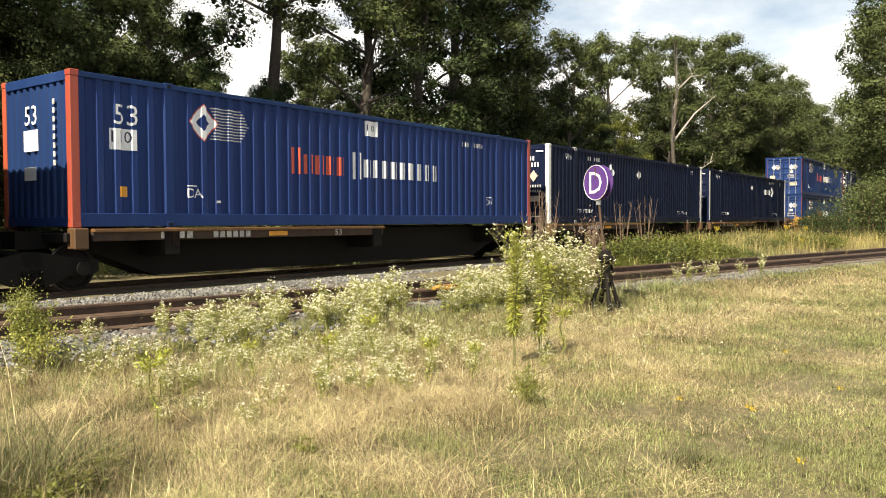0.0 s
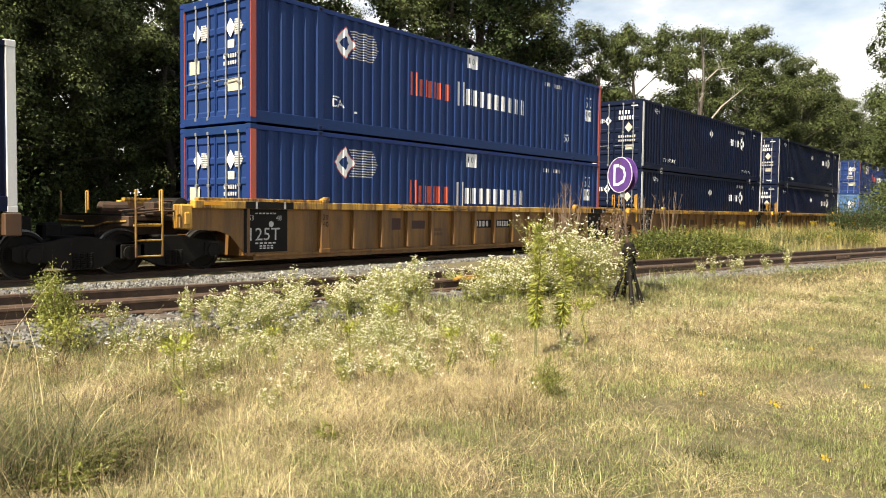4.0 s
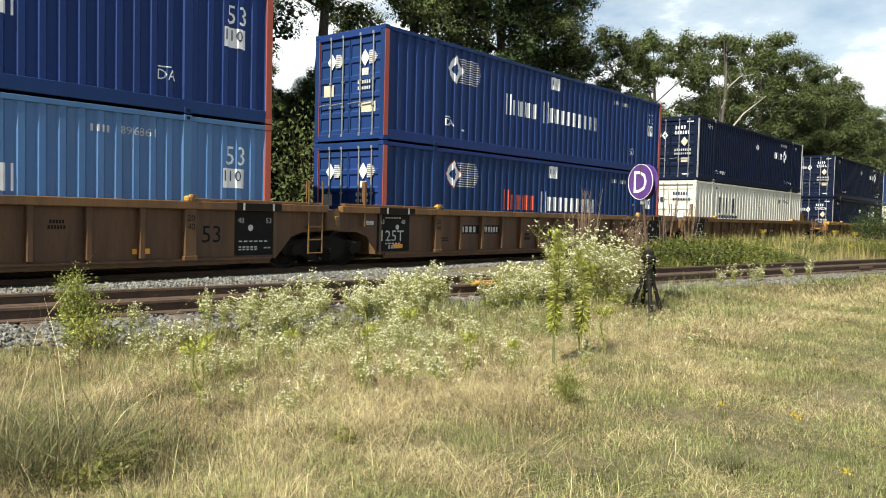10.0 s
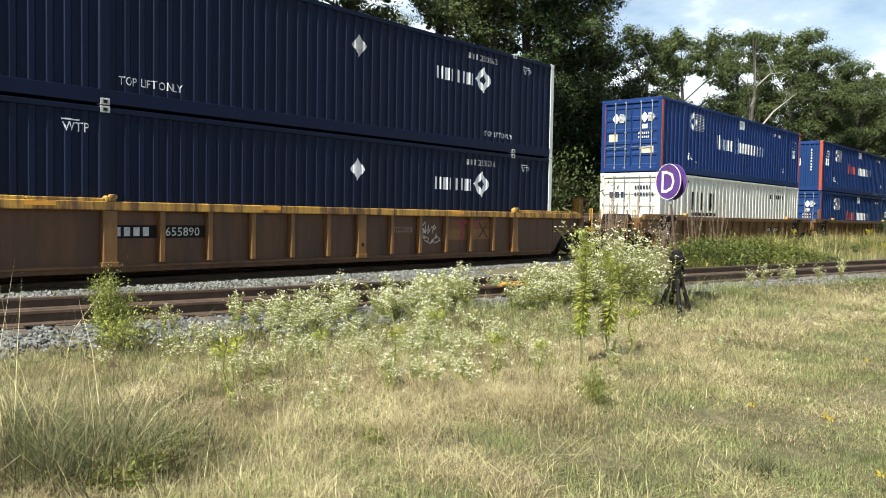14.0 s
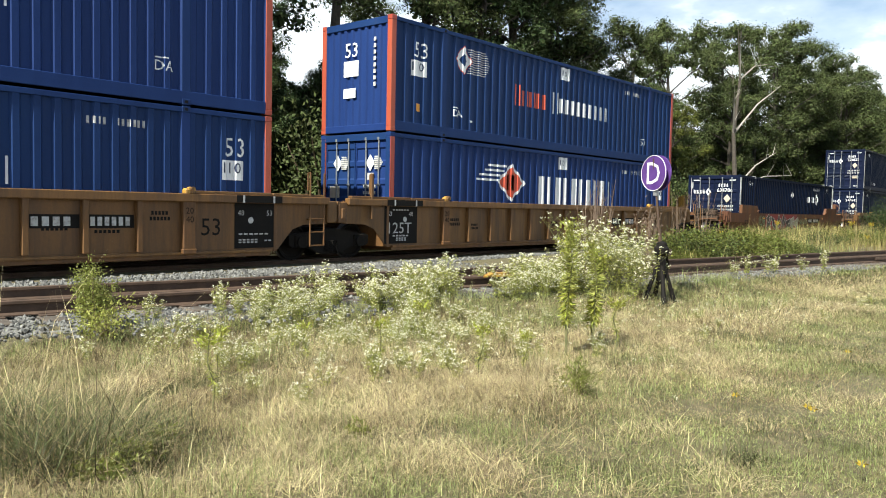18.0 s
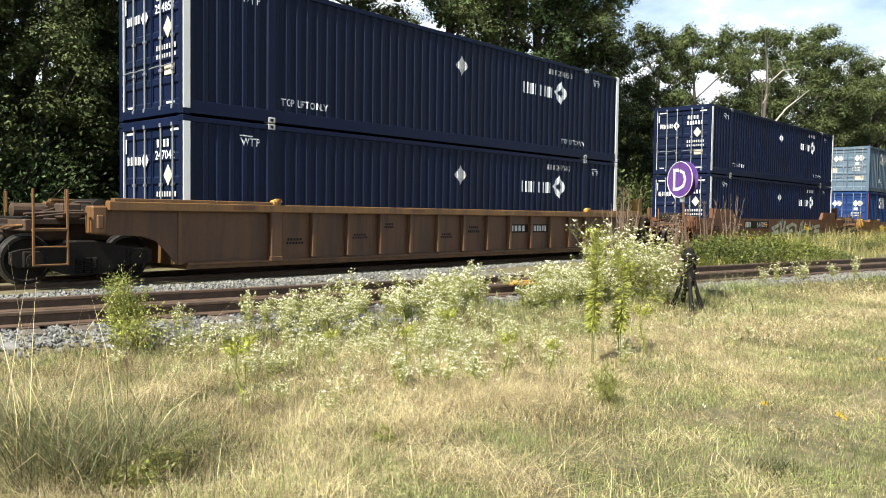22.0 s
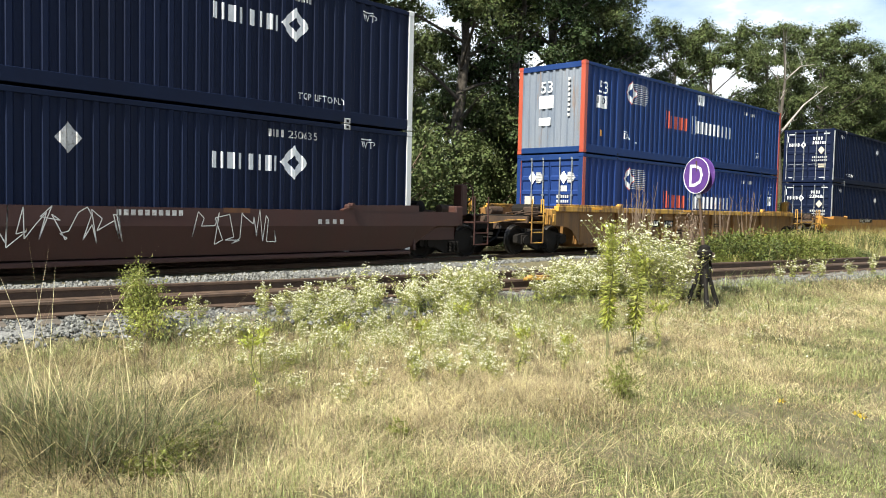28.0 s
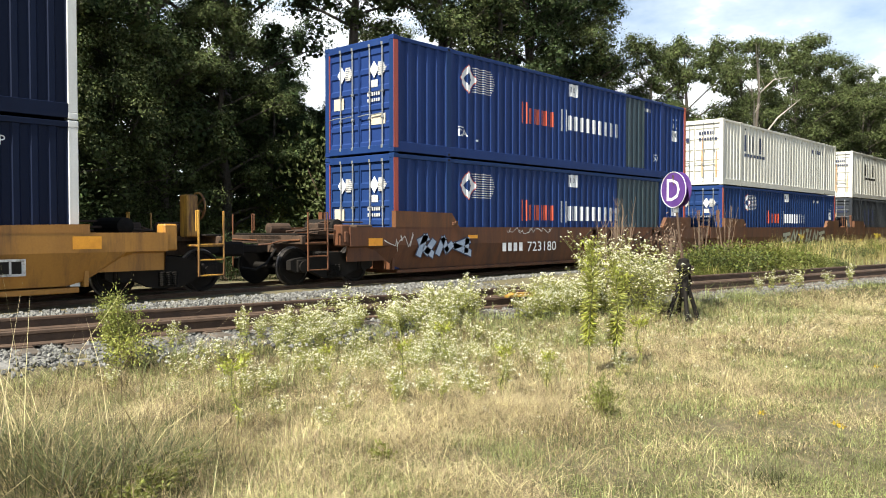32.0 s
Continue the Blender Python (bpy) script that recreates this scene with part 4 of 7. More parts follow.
    # well floor and ends
    part("well_floor", cached((pk, kind, "floor"), lambda: Geo().cbox(.05, LEN - .05, -yo + .1, yo - .1, .17, .26, .01).mesh("well_floor", paint)), th)
    guide = cached((pk, kind, "guide"), lambda: Geo().cbox(-.1, .1, -.11, .05, 0, .12, .03).lathe([(-.12, .05), (.06, .05)], 1, (.06, 0, .10), 8).mesh("corner_guide", paint if kind != "rib" else CHORD_YELLOW))
    for x in (2.05, LEN - 2.05):
        part("corner_guide", guide, th, "", pose(x, -yo + .08, top + .02))
    bulk = cached((pk, kind, "bulk"), lambda: Geo().cbox(-.12, -.04, -yo + .1, yo - .1, .26, 1.3, .01).mesh("bulkhead", paint))
    part("bulkhead", bulk, th)
    part("bulkhead", bulk, th, "", pose(LEN + .16, 0, 0))
    for side, end in ((0, ends[0]), (1, ends[1])):
        turn = pose(LEN, 0, 0, 0, 0, 180) if side else Matrix.Identity(4)
        reach = -1.62 if end == "link" else -2.85
        deck = cached((pk, "deck", end), lambda: Geo().cbox(reach, -.1, -.62, .62, 1.02, 1.12, .01).cbox(reach, -.1, -.3, .3, .72, 1.02, .02).cbox(reach, reach + .12, -1.35, 1.35, .92, 1.12, .015).mesh("end_platform", DECK_GRIME))
        part("end_platform", deck, th, "", turn)
        knee = cached((pk, "knee"), lambda: Geo().cbox(-1.78, -1.5, -1.42, -1.12, .86, 1.36, .03).cbox(-1.70, -1.58, -1.45, -1.40, .95, 1.2, .02).mesh("jacking_pad", paint if kind != "rib" else chord))
        part("jacking_pad", knee, th, "", turn)
        part("jacking_pad", cached((pk, "knee2"), lambda: Geo().cbox(-1.78, -1.5, 1.12, 1.42, .86, 1.36, .03).mesh("jacking_pad", paint)), th, "", turn)
        if end == "link":
            lad = cached((chord.name, "lad_l"), lambda: ladder(-1.35, -.95, chord))
            grab = cached((chord.name, "grab_l"), lambda: Geo().cbox(-.78, -.70, -1.47, -1.40, .95, 2.05, .012).tube([(-.74, -1.44, 2.02), (-.74, -1.36, 2.02), (-.74, -1.36, 1.55)], .018, 6).mesh("grab_iron", chord))
            if not side:
                part("grab_iron", grab, th, "upright handrail", turn)
            else:
                part("ladder", lad, th, "end ladder with upright rails", turn @ pose(0, 0, 0) @ Matrix.Diagonal((1, -1, 1, 1)))
        else:
            lad = cached((chord.name, "lad_c"), lambda: ladder(-2.75, -2.2, chord, 1.62))
            for mir in (1, -1):
                part("ladder", lad, th, "end ladder and handrail", turn @ Matrix.Diagonal((1, mir, 1, 1)))
            lever = cached((chord.name, "lever"), lambda: Geo().tube([(-2.86, -1.3, 1.02), (-2.90, -.7, 1.0), (-2.90, -.25, .92), (-3.1, -.1, .9)], .016, 6).tube([(-2.86, 1.3, 1.02), (-2.86, .3, 1.0)], .016, 6).mesh("uncoupling_lever", chord))
            part("uncoupling_lever", lever, th, "thin bent lever", turn)
            rods = cached("brake_rods", lambda: Geo().tube([(-2.6, -1.18, 1.16), (-2.1, -1.2, 1.22), (-.2, -1.2, 1.22)], .022, 6).tube([(-2.4, -.2, 1.2), (-1.2, -.35, 1.3), (-.2, -.35, 1.3)], .028, 6).cbox(-1.1, -.55, -1.15, -.75, 1.12, 1.36, .03).lathe([(-.3, .05), (-.28, .13), (.28, .13), (.3, .05)], 0, (-2.15, .45, 1.27), 12).mesh("brake_rigging", DECK_GRIME))
            part("brake_rigging", rods, th, "rusty brake rods and valve box", turn)
            coup = cached("coupler", lambda: Geo().cbox(-3.55, -2.8, -.1, .1, .72, .92, .03).cbox(-3.86, -3.5, -.17, .17, .66, .98, .05).mesh("coupler", TRUCK))
            part("coupler", coup, th, "", turn)
            hose = cached("hose", lambda: Geo().tube([(-2.85, -.4, .8), (-3.1, -.42, .5), (-3.4, -.42, .36), (-3.75, -.4, .42)], .03, 7).mesh("air_hose", BLACK))
            part("air_hose", hose, th, "", turn)
            step = cached((chord.name, "crossover"), lambda: Geo().cbox(-2.85, -2.5, -1.2, 1.2, 1.12, 1.16, .008).mesh("crossover_board", TRUCK))
            part("crossover_board", step, th, "", turn)
            cyl = cached("reservoir", lambda: Geo().lathe([(-.75, .05), (-.72, .17), (.32, .17), (.36, .05)], 1, (-1.3, 0, 1.32), 14).mesh("air_reservoir", TRUCK))
            part("air_reservoir", cyl, th, "", turn)
            pipe = cached("pipes", lambda: Geo().tube([(-2.7, -.9, 1.2), (-1.9, -1.0, 1.26), (-.5, -1.0, 1.2)], .025, 6).tube([(-2.6, -.7, 1.16), (-1.7, -.6, 1.42), (-.4, -.6, 1.42)], .02, 6).cbox(-2.1, -1.75, -.95, -.6, 1.12, 1.4, .03).mesh("brake_piping", DECK_GRIME))
            part("brake_piping", pipe, th, "", turn)
        if (truck_left if not side else truck_right) or end == "couple":
            bogie(th, (-1.74 if not side else LEN + 1.74))
    if brake:
        wheel_mat = chord if paint in (CAR_RED, CAR_RUST) else CHORD_YELLOW
        bw = cached((wheel_mat.name, "brakewheel"), lambda: brake_wheel(wheel_mat))
        part("brake_stand", bw, th, "brake wheel on an upright stand", pose(LEN + 2.3, -.75, 1.1))
    for nm, lab, polys, mat, lift in tags:
        g = Geo()
        for p in polys:
            n = len(p)
            y = -yo - .004 - lift if kind != "rib" else -yo + .117 - lift
            if kind == "rib" and min(z for x, z in p) > 1.275:
                y = -yo - .032 - lift
            g.add([(x, y, z) for x, z in p], [tuple(range(n))])
        part(nm, g.mesh(nm, mat), th, lab, None, "stuff" if len(polys) > 4 else "")
    return th


def ladder(x0, x1, mat, high=1.98):
    g = Geo()
    for x in (x0, x1):
        g.cbox(x - .02, x + .02, -1.46, -1.43, .34, high, .008)
    for z in (.36, .66, .96):
        g.tube([(x0, -1.445, z), (x1, -1.445, z)], .017, 6)
    g.tube([(x1, -1.445, high), (x1, -1.36, high), (x1, -1.36, high - .4)], .018, 6)
    g.cbox(x0, x1, -1.44, -1.0, .92, .96, .008)
    return g.mesh("ladder", mat)


def brake_wheel(mat):
    g = Geo()
    n = 20
    ringp = [(.30, .27 * math.cos(2 * math.pi * k / n), .62 + .27 * math.sin(2 * math.pi * k / n)) for k in range(n + 1)]
    g.tube(ringp, .022, 6, cap=False)
    for k in range(5):
        a = 2 * math.pi * k / 5
        g.tube([(.27, 0, .62), (.30, .26 * math.cos(a), .62 + .26 * math.sin(a))], .015, 5)
    g.cbox(-.02, .22, -.16, .16, 0, .85, .03)
    return g.mesh("brake_stand", mat)


def spine_car(m, paint, label, tags=(), truck_right=False):
    th = empty("spine_car", m, label, "railway car", "spine cars of the train")
    # Near-black spine and arms put the shade under the car into their colour.
    part("centre_spine", cached("spine", lambda: Geo().strip([-.6, .6, 2.2, LEN - 2.2, LEN - .6, LEN + .6], [.78, .78, .17, .17, .78, .78], [1.1] * 6, -.42, .42).mesh("centre_spine", TRUCK)), th, "grimy dark box spine, under-car shade in its colour")
    beam = cached("beam", lambda: Geo().cbox(.35, 8.4, -1.36, -1.26, .92, 1.115, .015).mesh("side_beam", DECK_GRIME))
    flange = cached((paint.name, "flange"), lambda: Geo().cbox(.35, 8.4, -1.43, -1.2, 1.085, 1.15, .01).mesh("beam_flange", paint))
    for turn in (pose(0, 0, 0), pose(LEN, 0, 0, 0, 0, 180)):
        part("side_beam", beam, th, "grimy dark side beam", turn)
        part("beam_flange", flange, th, "worn golden top flange", turn)
    arm = cached("arm", lambda: Geo().strip([0, .3], [.6, .6], [1.12, 1.12], -1.3, 1.3).cbox(-.02, .32, -1.40, -1.2, .62, 1.15, .02).mesh("cross_arm", TRUCK))
    for x in (1.85, 8.0, LEN - 2.15):
        part("cross_arm", arm, th, "", pose(x, 0, 0))
    ped = cached("pedestal", lambda: Geo().cbox(-.14, .14, -1.40, -1.12, .78, 1.165, .02).mesh("container_pedestal", CAR_BROWN))
    for x in (.12, 2.03, LEN - 2.03, LEN - .12):
        for s in (1, -1):
            part("container_pedestal", ped, th, "", pose(x, 0, 0) @ Matrix.Diagonal((1, s, 1, 1)))
    part("end_beam", cached("endbeam", lambda: Geo().cbox(-.1, .2, -1.25, 1.25, .9, 1.08, .02).mesh("end_beam", TRUCK)), th)
    part("end_beam", cached("endbeam", None), th, "", pose(LEN - .1, 0, 0))
    bogie(th, -.62)
    if truck_right:
        bogie(th, LEN + 1.2)
    for nm, lab, polys, mat, lift in tags:
        g = Geo()
        for i, p in enumerate(polys):
            g.add([(x, -1.364 - lift - i % 7 * .0004, z) for x, z in p], [tuple(range(len(p)))])
        part(nm, g.mesh(nm, mat), th, lab)
    return th


def number_panel(x, z, w=2.3, h=.26, mat=WHITE_OLD, number=""):
    """A reporting mark: plain bars on a black field."""
    return [("number_field", "black field", [rect(x, x + w, z, z + h)], BLACK, .002),
            ("reporting_mark", "white bars", bars(x + .12, z + .05, h - .1, [.16] * 4, .3) + (writing(number, x + w * .5, z + .05, h - .1, 1.25) if number else bars(x + 1.05, z + .05, h - .1, [.17] * 6, .3)), mat, .005)]


def bay_marks(i, z, h=.24, mat=WHITE_OLD, number=""):
    """A reporting mark in two bays between ribs: black fields with a number or plain bars."""
    out = []
    for k, (n, w) in enumerate(((4, .18), (6, .13))):
        x = 2.05 + (i + k) * (LEN - 4.1) / 12 + .07
        out += [("number_field", "black field", [rect(x, x + .865, z, z + h)], BLACK, .003),
                ("reporting_mark", "worn white number" if k and number else "white bars", writing(number, x + .04, z + .04, h - .08, 1.05) if k and number else bars(x + .05, z + .04, h - .08, [w] * n, .35), mat, .006)]
    return out


def bay_stains(seed, n=5, mat=None):
    """Small faded stencil panels in single bays."""
    r = random.Random(seed)
    out = []
    for i in r.sample(range(12), n):
        x, z, w, h = 2.05 + i * (LEN - 4.1) / 12 + r.uniform(.15, .35), r.uniform(.5, .95), r.uniform(.3, .5), r.uniform(.1, .22)
        out.append(("stencil", "faded dark stencil", bars(x, z, h * .4, [w / 6] * 6, .3) + bars(x + .03, z + h * .6, h * .4, [w / 6] * 5, .3), mat or BLACK, .002))
    return out


def size_tag(x, z, h=.3, s="53", mat=BLACK):
    return [("size_mark", "dark painted number", writing(s, x, z, h), mat, .003)]


def load_tag(x0):
    """The black panel with the load limit, carried up over the chord."""
    return [("load_field", "black panel", [rect(x0, x0 + 1.2, .34, 1.275)], BLACK, .002),
            ("chord_field", "black panel", [rect(x0 - .05, x0 + 1.25, 1.285, 1.435)], BLACK, .002),
            ("chord_mark", "thin white bar", [rect(x0 + .2, x0 + .25, 1.285, 1.435)], WHITE_OLD, .004),
            ("chord_mark", "thin white bar", [rect(x0 + .98, x0 + 1.03, 1.285, 1.435)], WHITE_OLD, .004),
            ("load_mark", "white painted number", writing("125T", x0 + .16, .60, .27, 1.12), WHITE_OLD, .005),
            ("length_mark", "white painted number", writing("53", x0 + .12, 1.03, .11) + writing("48", x0 + .88, 1.03, .11), WHITE_OLD, .005),
            ("seal_mark", "pale round seal", [[(x0 + .74 + .07 * math.cos(a * .7854), .95 + .07 * math.sin(a * .7854)) for a in range(8)]], WHITE_OLD, .005),
            ("load_legend", "thin white bars", bars(x0 + .3, .52, .035, [.12] * 5, .3) + bars(x0 + .42, .46, .03, [.1] * 4, .3) + bars(x0 + .42, .41, .03, [.1] * 4, .3) + bars(x0 + .3, 1.17, .03, [.1] * 6, .3), WHITE_OLD, .005)]


def end_tag(x0):
    """The black panel at the trailing end of a car."""
    return [("end_field", "black panel", [rect(x0, x0 + 1.05, .34, 1.275)], BLACK, .002),
            ("chord_field", "black panel", [rect(x0 - .05, x0 + 1.1, 1.285, 1.435)], BLACK, .002),
            ("chord_mark", "thin white bar", [rect(x0 + .1, x0 + .15, 1.285, 1.435)], WHITE_OLD, .004),
            ("chord_mark", "thin white bar", [rect(x0 + .86, x0 + .91, 1.285, 1.435)], WHITE_OLD, .004),
            ("length_mark", "white painted number", writing("48", x0 + .08, 1.02, .11) + writing("53", x0 + .8, 1.02, .11), WHITE_OLD, .005),
            ("seal_mark", "pale round seal", [[(x0 + .4 + .07 * math.cos(a * .7854), .92 + .07 * math.sin(a * .7854)) for a in range(8)]], WHITE_OLD, .005),
            ("load_legend", "thin white bars", bars(x0 + .1, .62, .03, [.13] * 6, .3) + bars(x0 + .1, .50, .03, [.1] * 5, .3) + bars(x0 + .1, .45, .03, [.1] * 5, .3) + bars(x0 + .75, .48, .03, [.1] * 2, .3), WHITE_OLD, .005)]


def stripes(xs, z, mat=ORANGE_MARK, w=.5, h=.07):
    return [("reflective_stripe", "orange-yellow stripe", [rect(x, x + w, z, z + h)], mat, .006) for x in xs]


def stroke(p, q, wide):
    """A thick bar from p to q with slanted ends."""
    p, q = Vector(p), Vector(q)
    d = (q - p).normalized()
    n = Vector((-d.y, d.x)) * wide
    return [tuple(p - n - d * wide * .6), tuple(q - n + d * wide * .9), tuple(q + n + d * wide * .5), tuple(p + n - d * wide * .8)]


FORMS = ([((.1, .95), (.55, .62)), ((.55, .62), (.32, .38)), ((.32, .38), (.95, .05))],
         [((.08, .1), (.45, .95)), ((.45, .95), (.62, .2)), ((.62, .2), (.95, .8))],
         [((.05, .5), (.95, .92)), ((.05, .5), (.95, .1)), ((.88, .9), (.72, .12))],
         [((.1, .15), (.9, .3)), ((.05, .6), (.95, .78)), ((.3, .3), (.42, .6))],
         [((.15, 0), (.4, 1)), ((.58, .02), (.88, .9)), ((.08, .85), (.5, .98)), ((.45, .25), (.9, .1))])


def graffiti(x0, x1, z0, z1, seed, fill, edge, n=6):
    """Sprayed block shapes: thick slanting strokes with outlines, no letters."""
    r = random.Random(seed)
    f, e = [], []
    w, h = (x1 - x0) / n, z1 - z0
    thick = min(.085, w * .13)
    for i in range(n):
        a, lean = x0 + i * w, r.uniform(-.12, .12)
        lo, up = z0 + thick + r.uniform(0, .06), h - 2 * thick - r.uniform(0, .1)
        spot = lambda u, v: (a + w * (.06 + .9 * u) + lean * (v - .5) * w, lo + v * up + .05 * math.sin(5 * u + seed))
        for p, q in r.choice(FORMS):
            f.append(stroke(spot(*p), spot(*q), thick))
            e.append(stroke(spot(*p), spot(*q), thick + .03))
    return [("sprayed_outline", "sprayed dark outline", e, edge, .003), ("sprayed_shape", "sprayed block shape", f, fill, .007)]


def scrawl(x0, x1, z0, z1, seed, mat, n=26):
    r = random.Random(seed)
    out = []
    p = Vector((x0, (z0 + z1) / 2))
    for i in range(n):
        q = Vector((x0 + (x1 - x0) * (i + 1) / n + r.uniform(-.15, .15), r.uniform(z0, z1)))
        d = (q - p).normalized()
        nrm = Vector((-d.y, d.x)) * .008
        out.append([tuple(p - nrm), tuple(q - nrm), tuple(q + nrm), tuple(p + nrm)])
        p = q
    return [("sprayed_scrawl", "thin sprayed line", out, mat, .004)]

# ---- the train ----
SPRAY_GREY = surf("sprayed_pale_grey", (0.26, 0.27, 0.21), (0.40, 0.41, 0.33), 3, 0.6, 0, 0.03, 40, (0.2, 0.13, 0.07), (0.58, 0.75))
SPRAY_BLACK = surf("sprayed_black", (0.012, 0.010, 0.010), (0.03, 0.025, 0.024), 3, 0.6, 0, 0.03, 40)
SPRAY_DARK = surf("sprayed_dark_grey", (0.035, 0.033, 0.034), (0.075, 0.07, 0.07), 3, 0.6, 0, 0.03, 40)
SPRAY_RED = surf("sprayed_crimson", (0.17, 0.020, 0.022), (0.24, 0.03, 0.03), 3, 0.6, 0, 0.03, 40)
SPRAY_WHITE = surf("sprayed_white", (0.50, 0.50, 0.47), (0.68, 0.68, 0.64), 3, 0.6, 0, 0.03, 40, (0.3, 0.2, 0.12), (0.58, 0.75))
SPRAY_GREEN = surf("sprayed_pale_green", (0.20, 0.30, 0.18), (0.30, 0.42, 0.27), 3, 0.6, 0, 0.03, 40)
SPRAY_BLUE = surf("sprayed_pale_blue", (0.20, 0.26, 0.36), (0.32, 0.38, 0.48), 3, 0.6, 0, 0.03, 40)
MOVING = []
SAY = {
    "navy": "navy blue corrugated container with white corner posts",
    "blue": "bright blue corrugated container with red corner posts",
    "pale": "pale sky-blue corrugated container with red corner posts",
    "faded": "faded grey-blue corrugated container with worn lettering",
    "cream": "cream white corrugated container with dark bars",
    "dark": "charcoal corrugated container with dark marks",
}


def load(x, level, style, design="", plain=False, serial=""):
    z = {"low": .60, "high": 3.475, "spine": 1.50}[level]
    tail = {"low": ", in a car's well", "high": ", stacked on another", "spine": ", on a spine car"}[level]
    ob = container(style, design, plain, pose(x, NEAR_Y, z), SAY[style] + tail, serial)
    MOVING.append((ob, x, NEAR_Y, z))


def car(x, make, *a, **k):
    ob = make(pose(x, MID_Y, RAIL_Z), *a, **k)
    MOVING.append((ob, x, MID_Y, RAIL_Z))


def make_train():
    # single containers on spine cars
    spine_tags = [("reporting_mark", "worn white bars", bars(1.75, .95, .14, [.2] * 4, .3), WHITE_OLD, .003), ("size_mark", "worn pale number", writing("53", 6.6, .945, .14, 1.3), WHITE_OLD, .003),
                  ("reflective_stripe", "orange stripe", [rect(4.5, 5.05, .96, 1.06)], ORANGE_MARK, .003)]
    plate = ("reporting_mark", "worn white bars", bars(3.0, .95, .14, [.17] * 6, .3), WHITE_OLD, .003), ("reporting_mark", "worn white number", writing("653901", 2.95, .945, .15, 2.0), WHITE_OLD, .003)
    for x, style, design, plain in ((-10.2, "blue", "", True), (7.4, "blue", "", True), (24.85, "navy", "logo_left", True), (42.25, "navy", "", False)):
        car(x, spine_car, CAR_OCHRE if x < 40 else CAR_GOLD, "dark low spine car with worn golden beam edges", spine_tags + [plate[x > 40]], x > 40)
        load(x, "spine", style, design, plain, "257639" if x > 40 else "")
    gold, brown = (CAR_GOLD, CHORD_YELLOW), (CAR_BROWN, CAR_OCHRE)
    # three golden cars
    for i, (x, up, low) in enumerate(((63.2, ("blue", "", False), ("blue", "", False)), (83.05, ("navy", "", False), ("navy", "", False)), (102.6, ("navy", "", False), ("navy", "bright", False)))):
        tags = load_tag(-.2) + stripes((-1.3, 4.2, 9.8), 1.35)
        tags += [("length_mark", "small dark number", writing("20", 1.97, 1.05, .12) + writing("40", 1.97, .88, .12) + writing("20", LEN - 2.13, 1.05, .12) + writing("40", LEN - 2.13, .88, .12), BLACK, .128)]
        tags += [("patch", "dark repainted patch", [rect(4.5, 4.85, .78, 1.08)], CAR_RED, .002), ("patch", "dark repainted patch", [rect(5.3, 5.85, .80, 1.02)], CAR_RED, .002)] + scrawl(4.6, 7.9, 1.295, 1.40, 33 + i, SPRAY_BLACK, 34)
        tags += (end_tag(LEN - .95) if i < 2 else []) + size_tag(LEN - 1.72, .62, .34) + bay_marks(6, .80, mat=CAR_OCHRE if i == 1 else WHITE_OLD) + bay_stains(60 + i, 3, CAR_BROWN)
        if i == 1:
            tags += scrawl(LEN - .85, LEN - .1, .6, 1.1, 3, WHITE_OLD, 12)
        car(x, well_car, "rib", *gold, "golden-yellow ribbed well car with rust streaks", ("couple" if i == 0 else "link", "couple" if i == 2 else "link"), True, False, tags=tags, brake=i == 2)
        load(x, "low", *low)
        load(x, "high", *up)
    # three brown cars
    for i, (x, up, low) in enumerate(((126.45, ("blue", "", False), ("pale", "", False)), (146.05, ("blue", "white", False), ("blue", "", False)), (166.05, ("navy", "", False), ("cream", "", False)))):
        tags = (load_tag(-.2) if i else []) + bay_marks(1 if i < 2 else 7, .78, number="785196" if i == 2 else "") + (end_tag(LEN - .95) if i < 2 else []) + size_tag(LEN - 1.72, .62, .34) + bay_stains(70 + i) + stripes((.4, LEN - 3.2), .42, w=.35, h=.1)
        tags += [("length_mark", "small dark number", writing("20", 1.97, 1.05, .12) + writing("40", 1.97, .88, .12) + writing("20", LEN - 2.13, 1.05, .12) + writing("40", LEN - 2.13, .88, .12), BLACK, .128)]
        tags += [("stencil", "pale small panel", [rect(-.62, -.32, 1.0, 1.1)], WHITE_OLD, .003)]
        car(x, well_car, "rib", *brown, "dusty brown ribbed well car with faded paint", ("couple" if i == 0 else "link", "couple" if i == 2 else "link"), True, False, tags=tags, brake=i == 2)
        load(x, "low", *low)
        load(x, "high", *up)
    bay = (LEN - 4.1) / 12
    tags = bay_marks(0, .78, number="655890") + stripes((.6, 5.2, 11.2), 1.35) + [("bolt_mark", "dark round bolt", [diamond(2.05 + 6 * bay, .58, .05, .06)], BLACK, .13)]
    tags += [("stencil_field", "pale worn stencil panel", [rect(2.2 + 7 * bay, 2.85 + 7 * bay, .86, 1.0)], STEM_DRY, .002), ("stencil", "dark stencilled letters", writing("HWF13", 2.23 + 7 * bay, .88, .1, 1.2), BLACK, .004)]
    tags += scrawl(2.2 + 8 * bay, 2.85 + 8 * bay, .55, .85, 21, SPRAY_WHITE, 16) + scrawl(2.15 + 8 * bay, 2.7 + 8 * bay, .8, 1.15, 23, SPRAY_WHITE, 18)
    tags += [("sprayed_field", "ochre painted field", [rect(2.13 + (9 + k) * bay, 1.97 + (10 + k) * bay, .66, .94) for k in (0, 1)], CAR_GOLD, .002), ("sprayed_field", "faded red sprayed field", [rect(2.13 + (9 + k) * bay, 1.97 + (10 + k) * bay, .95, 1.2) for k in (0, 1)], CAR_RUST, .002)]
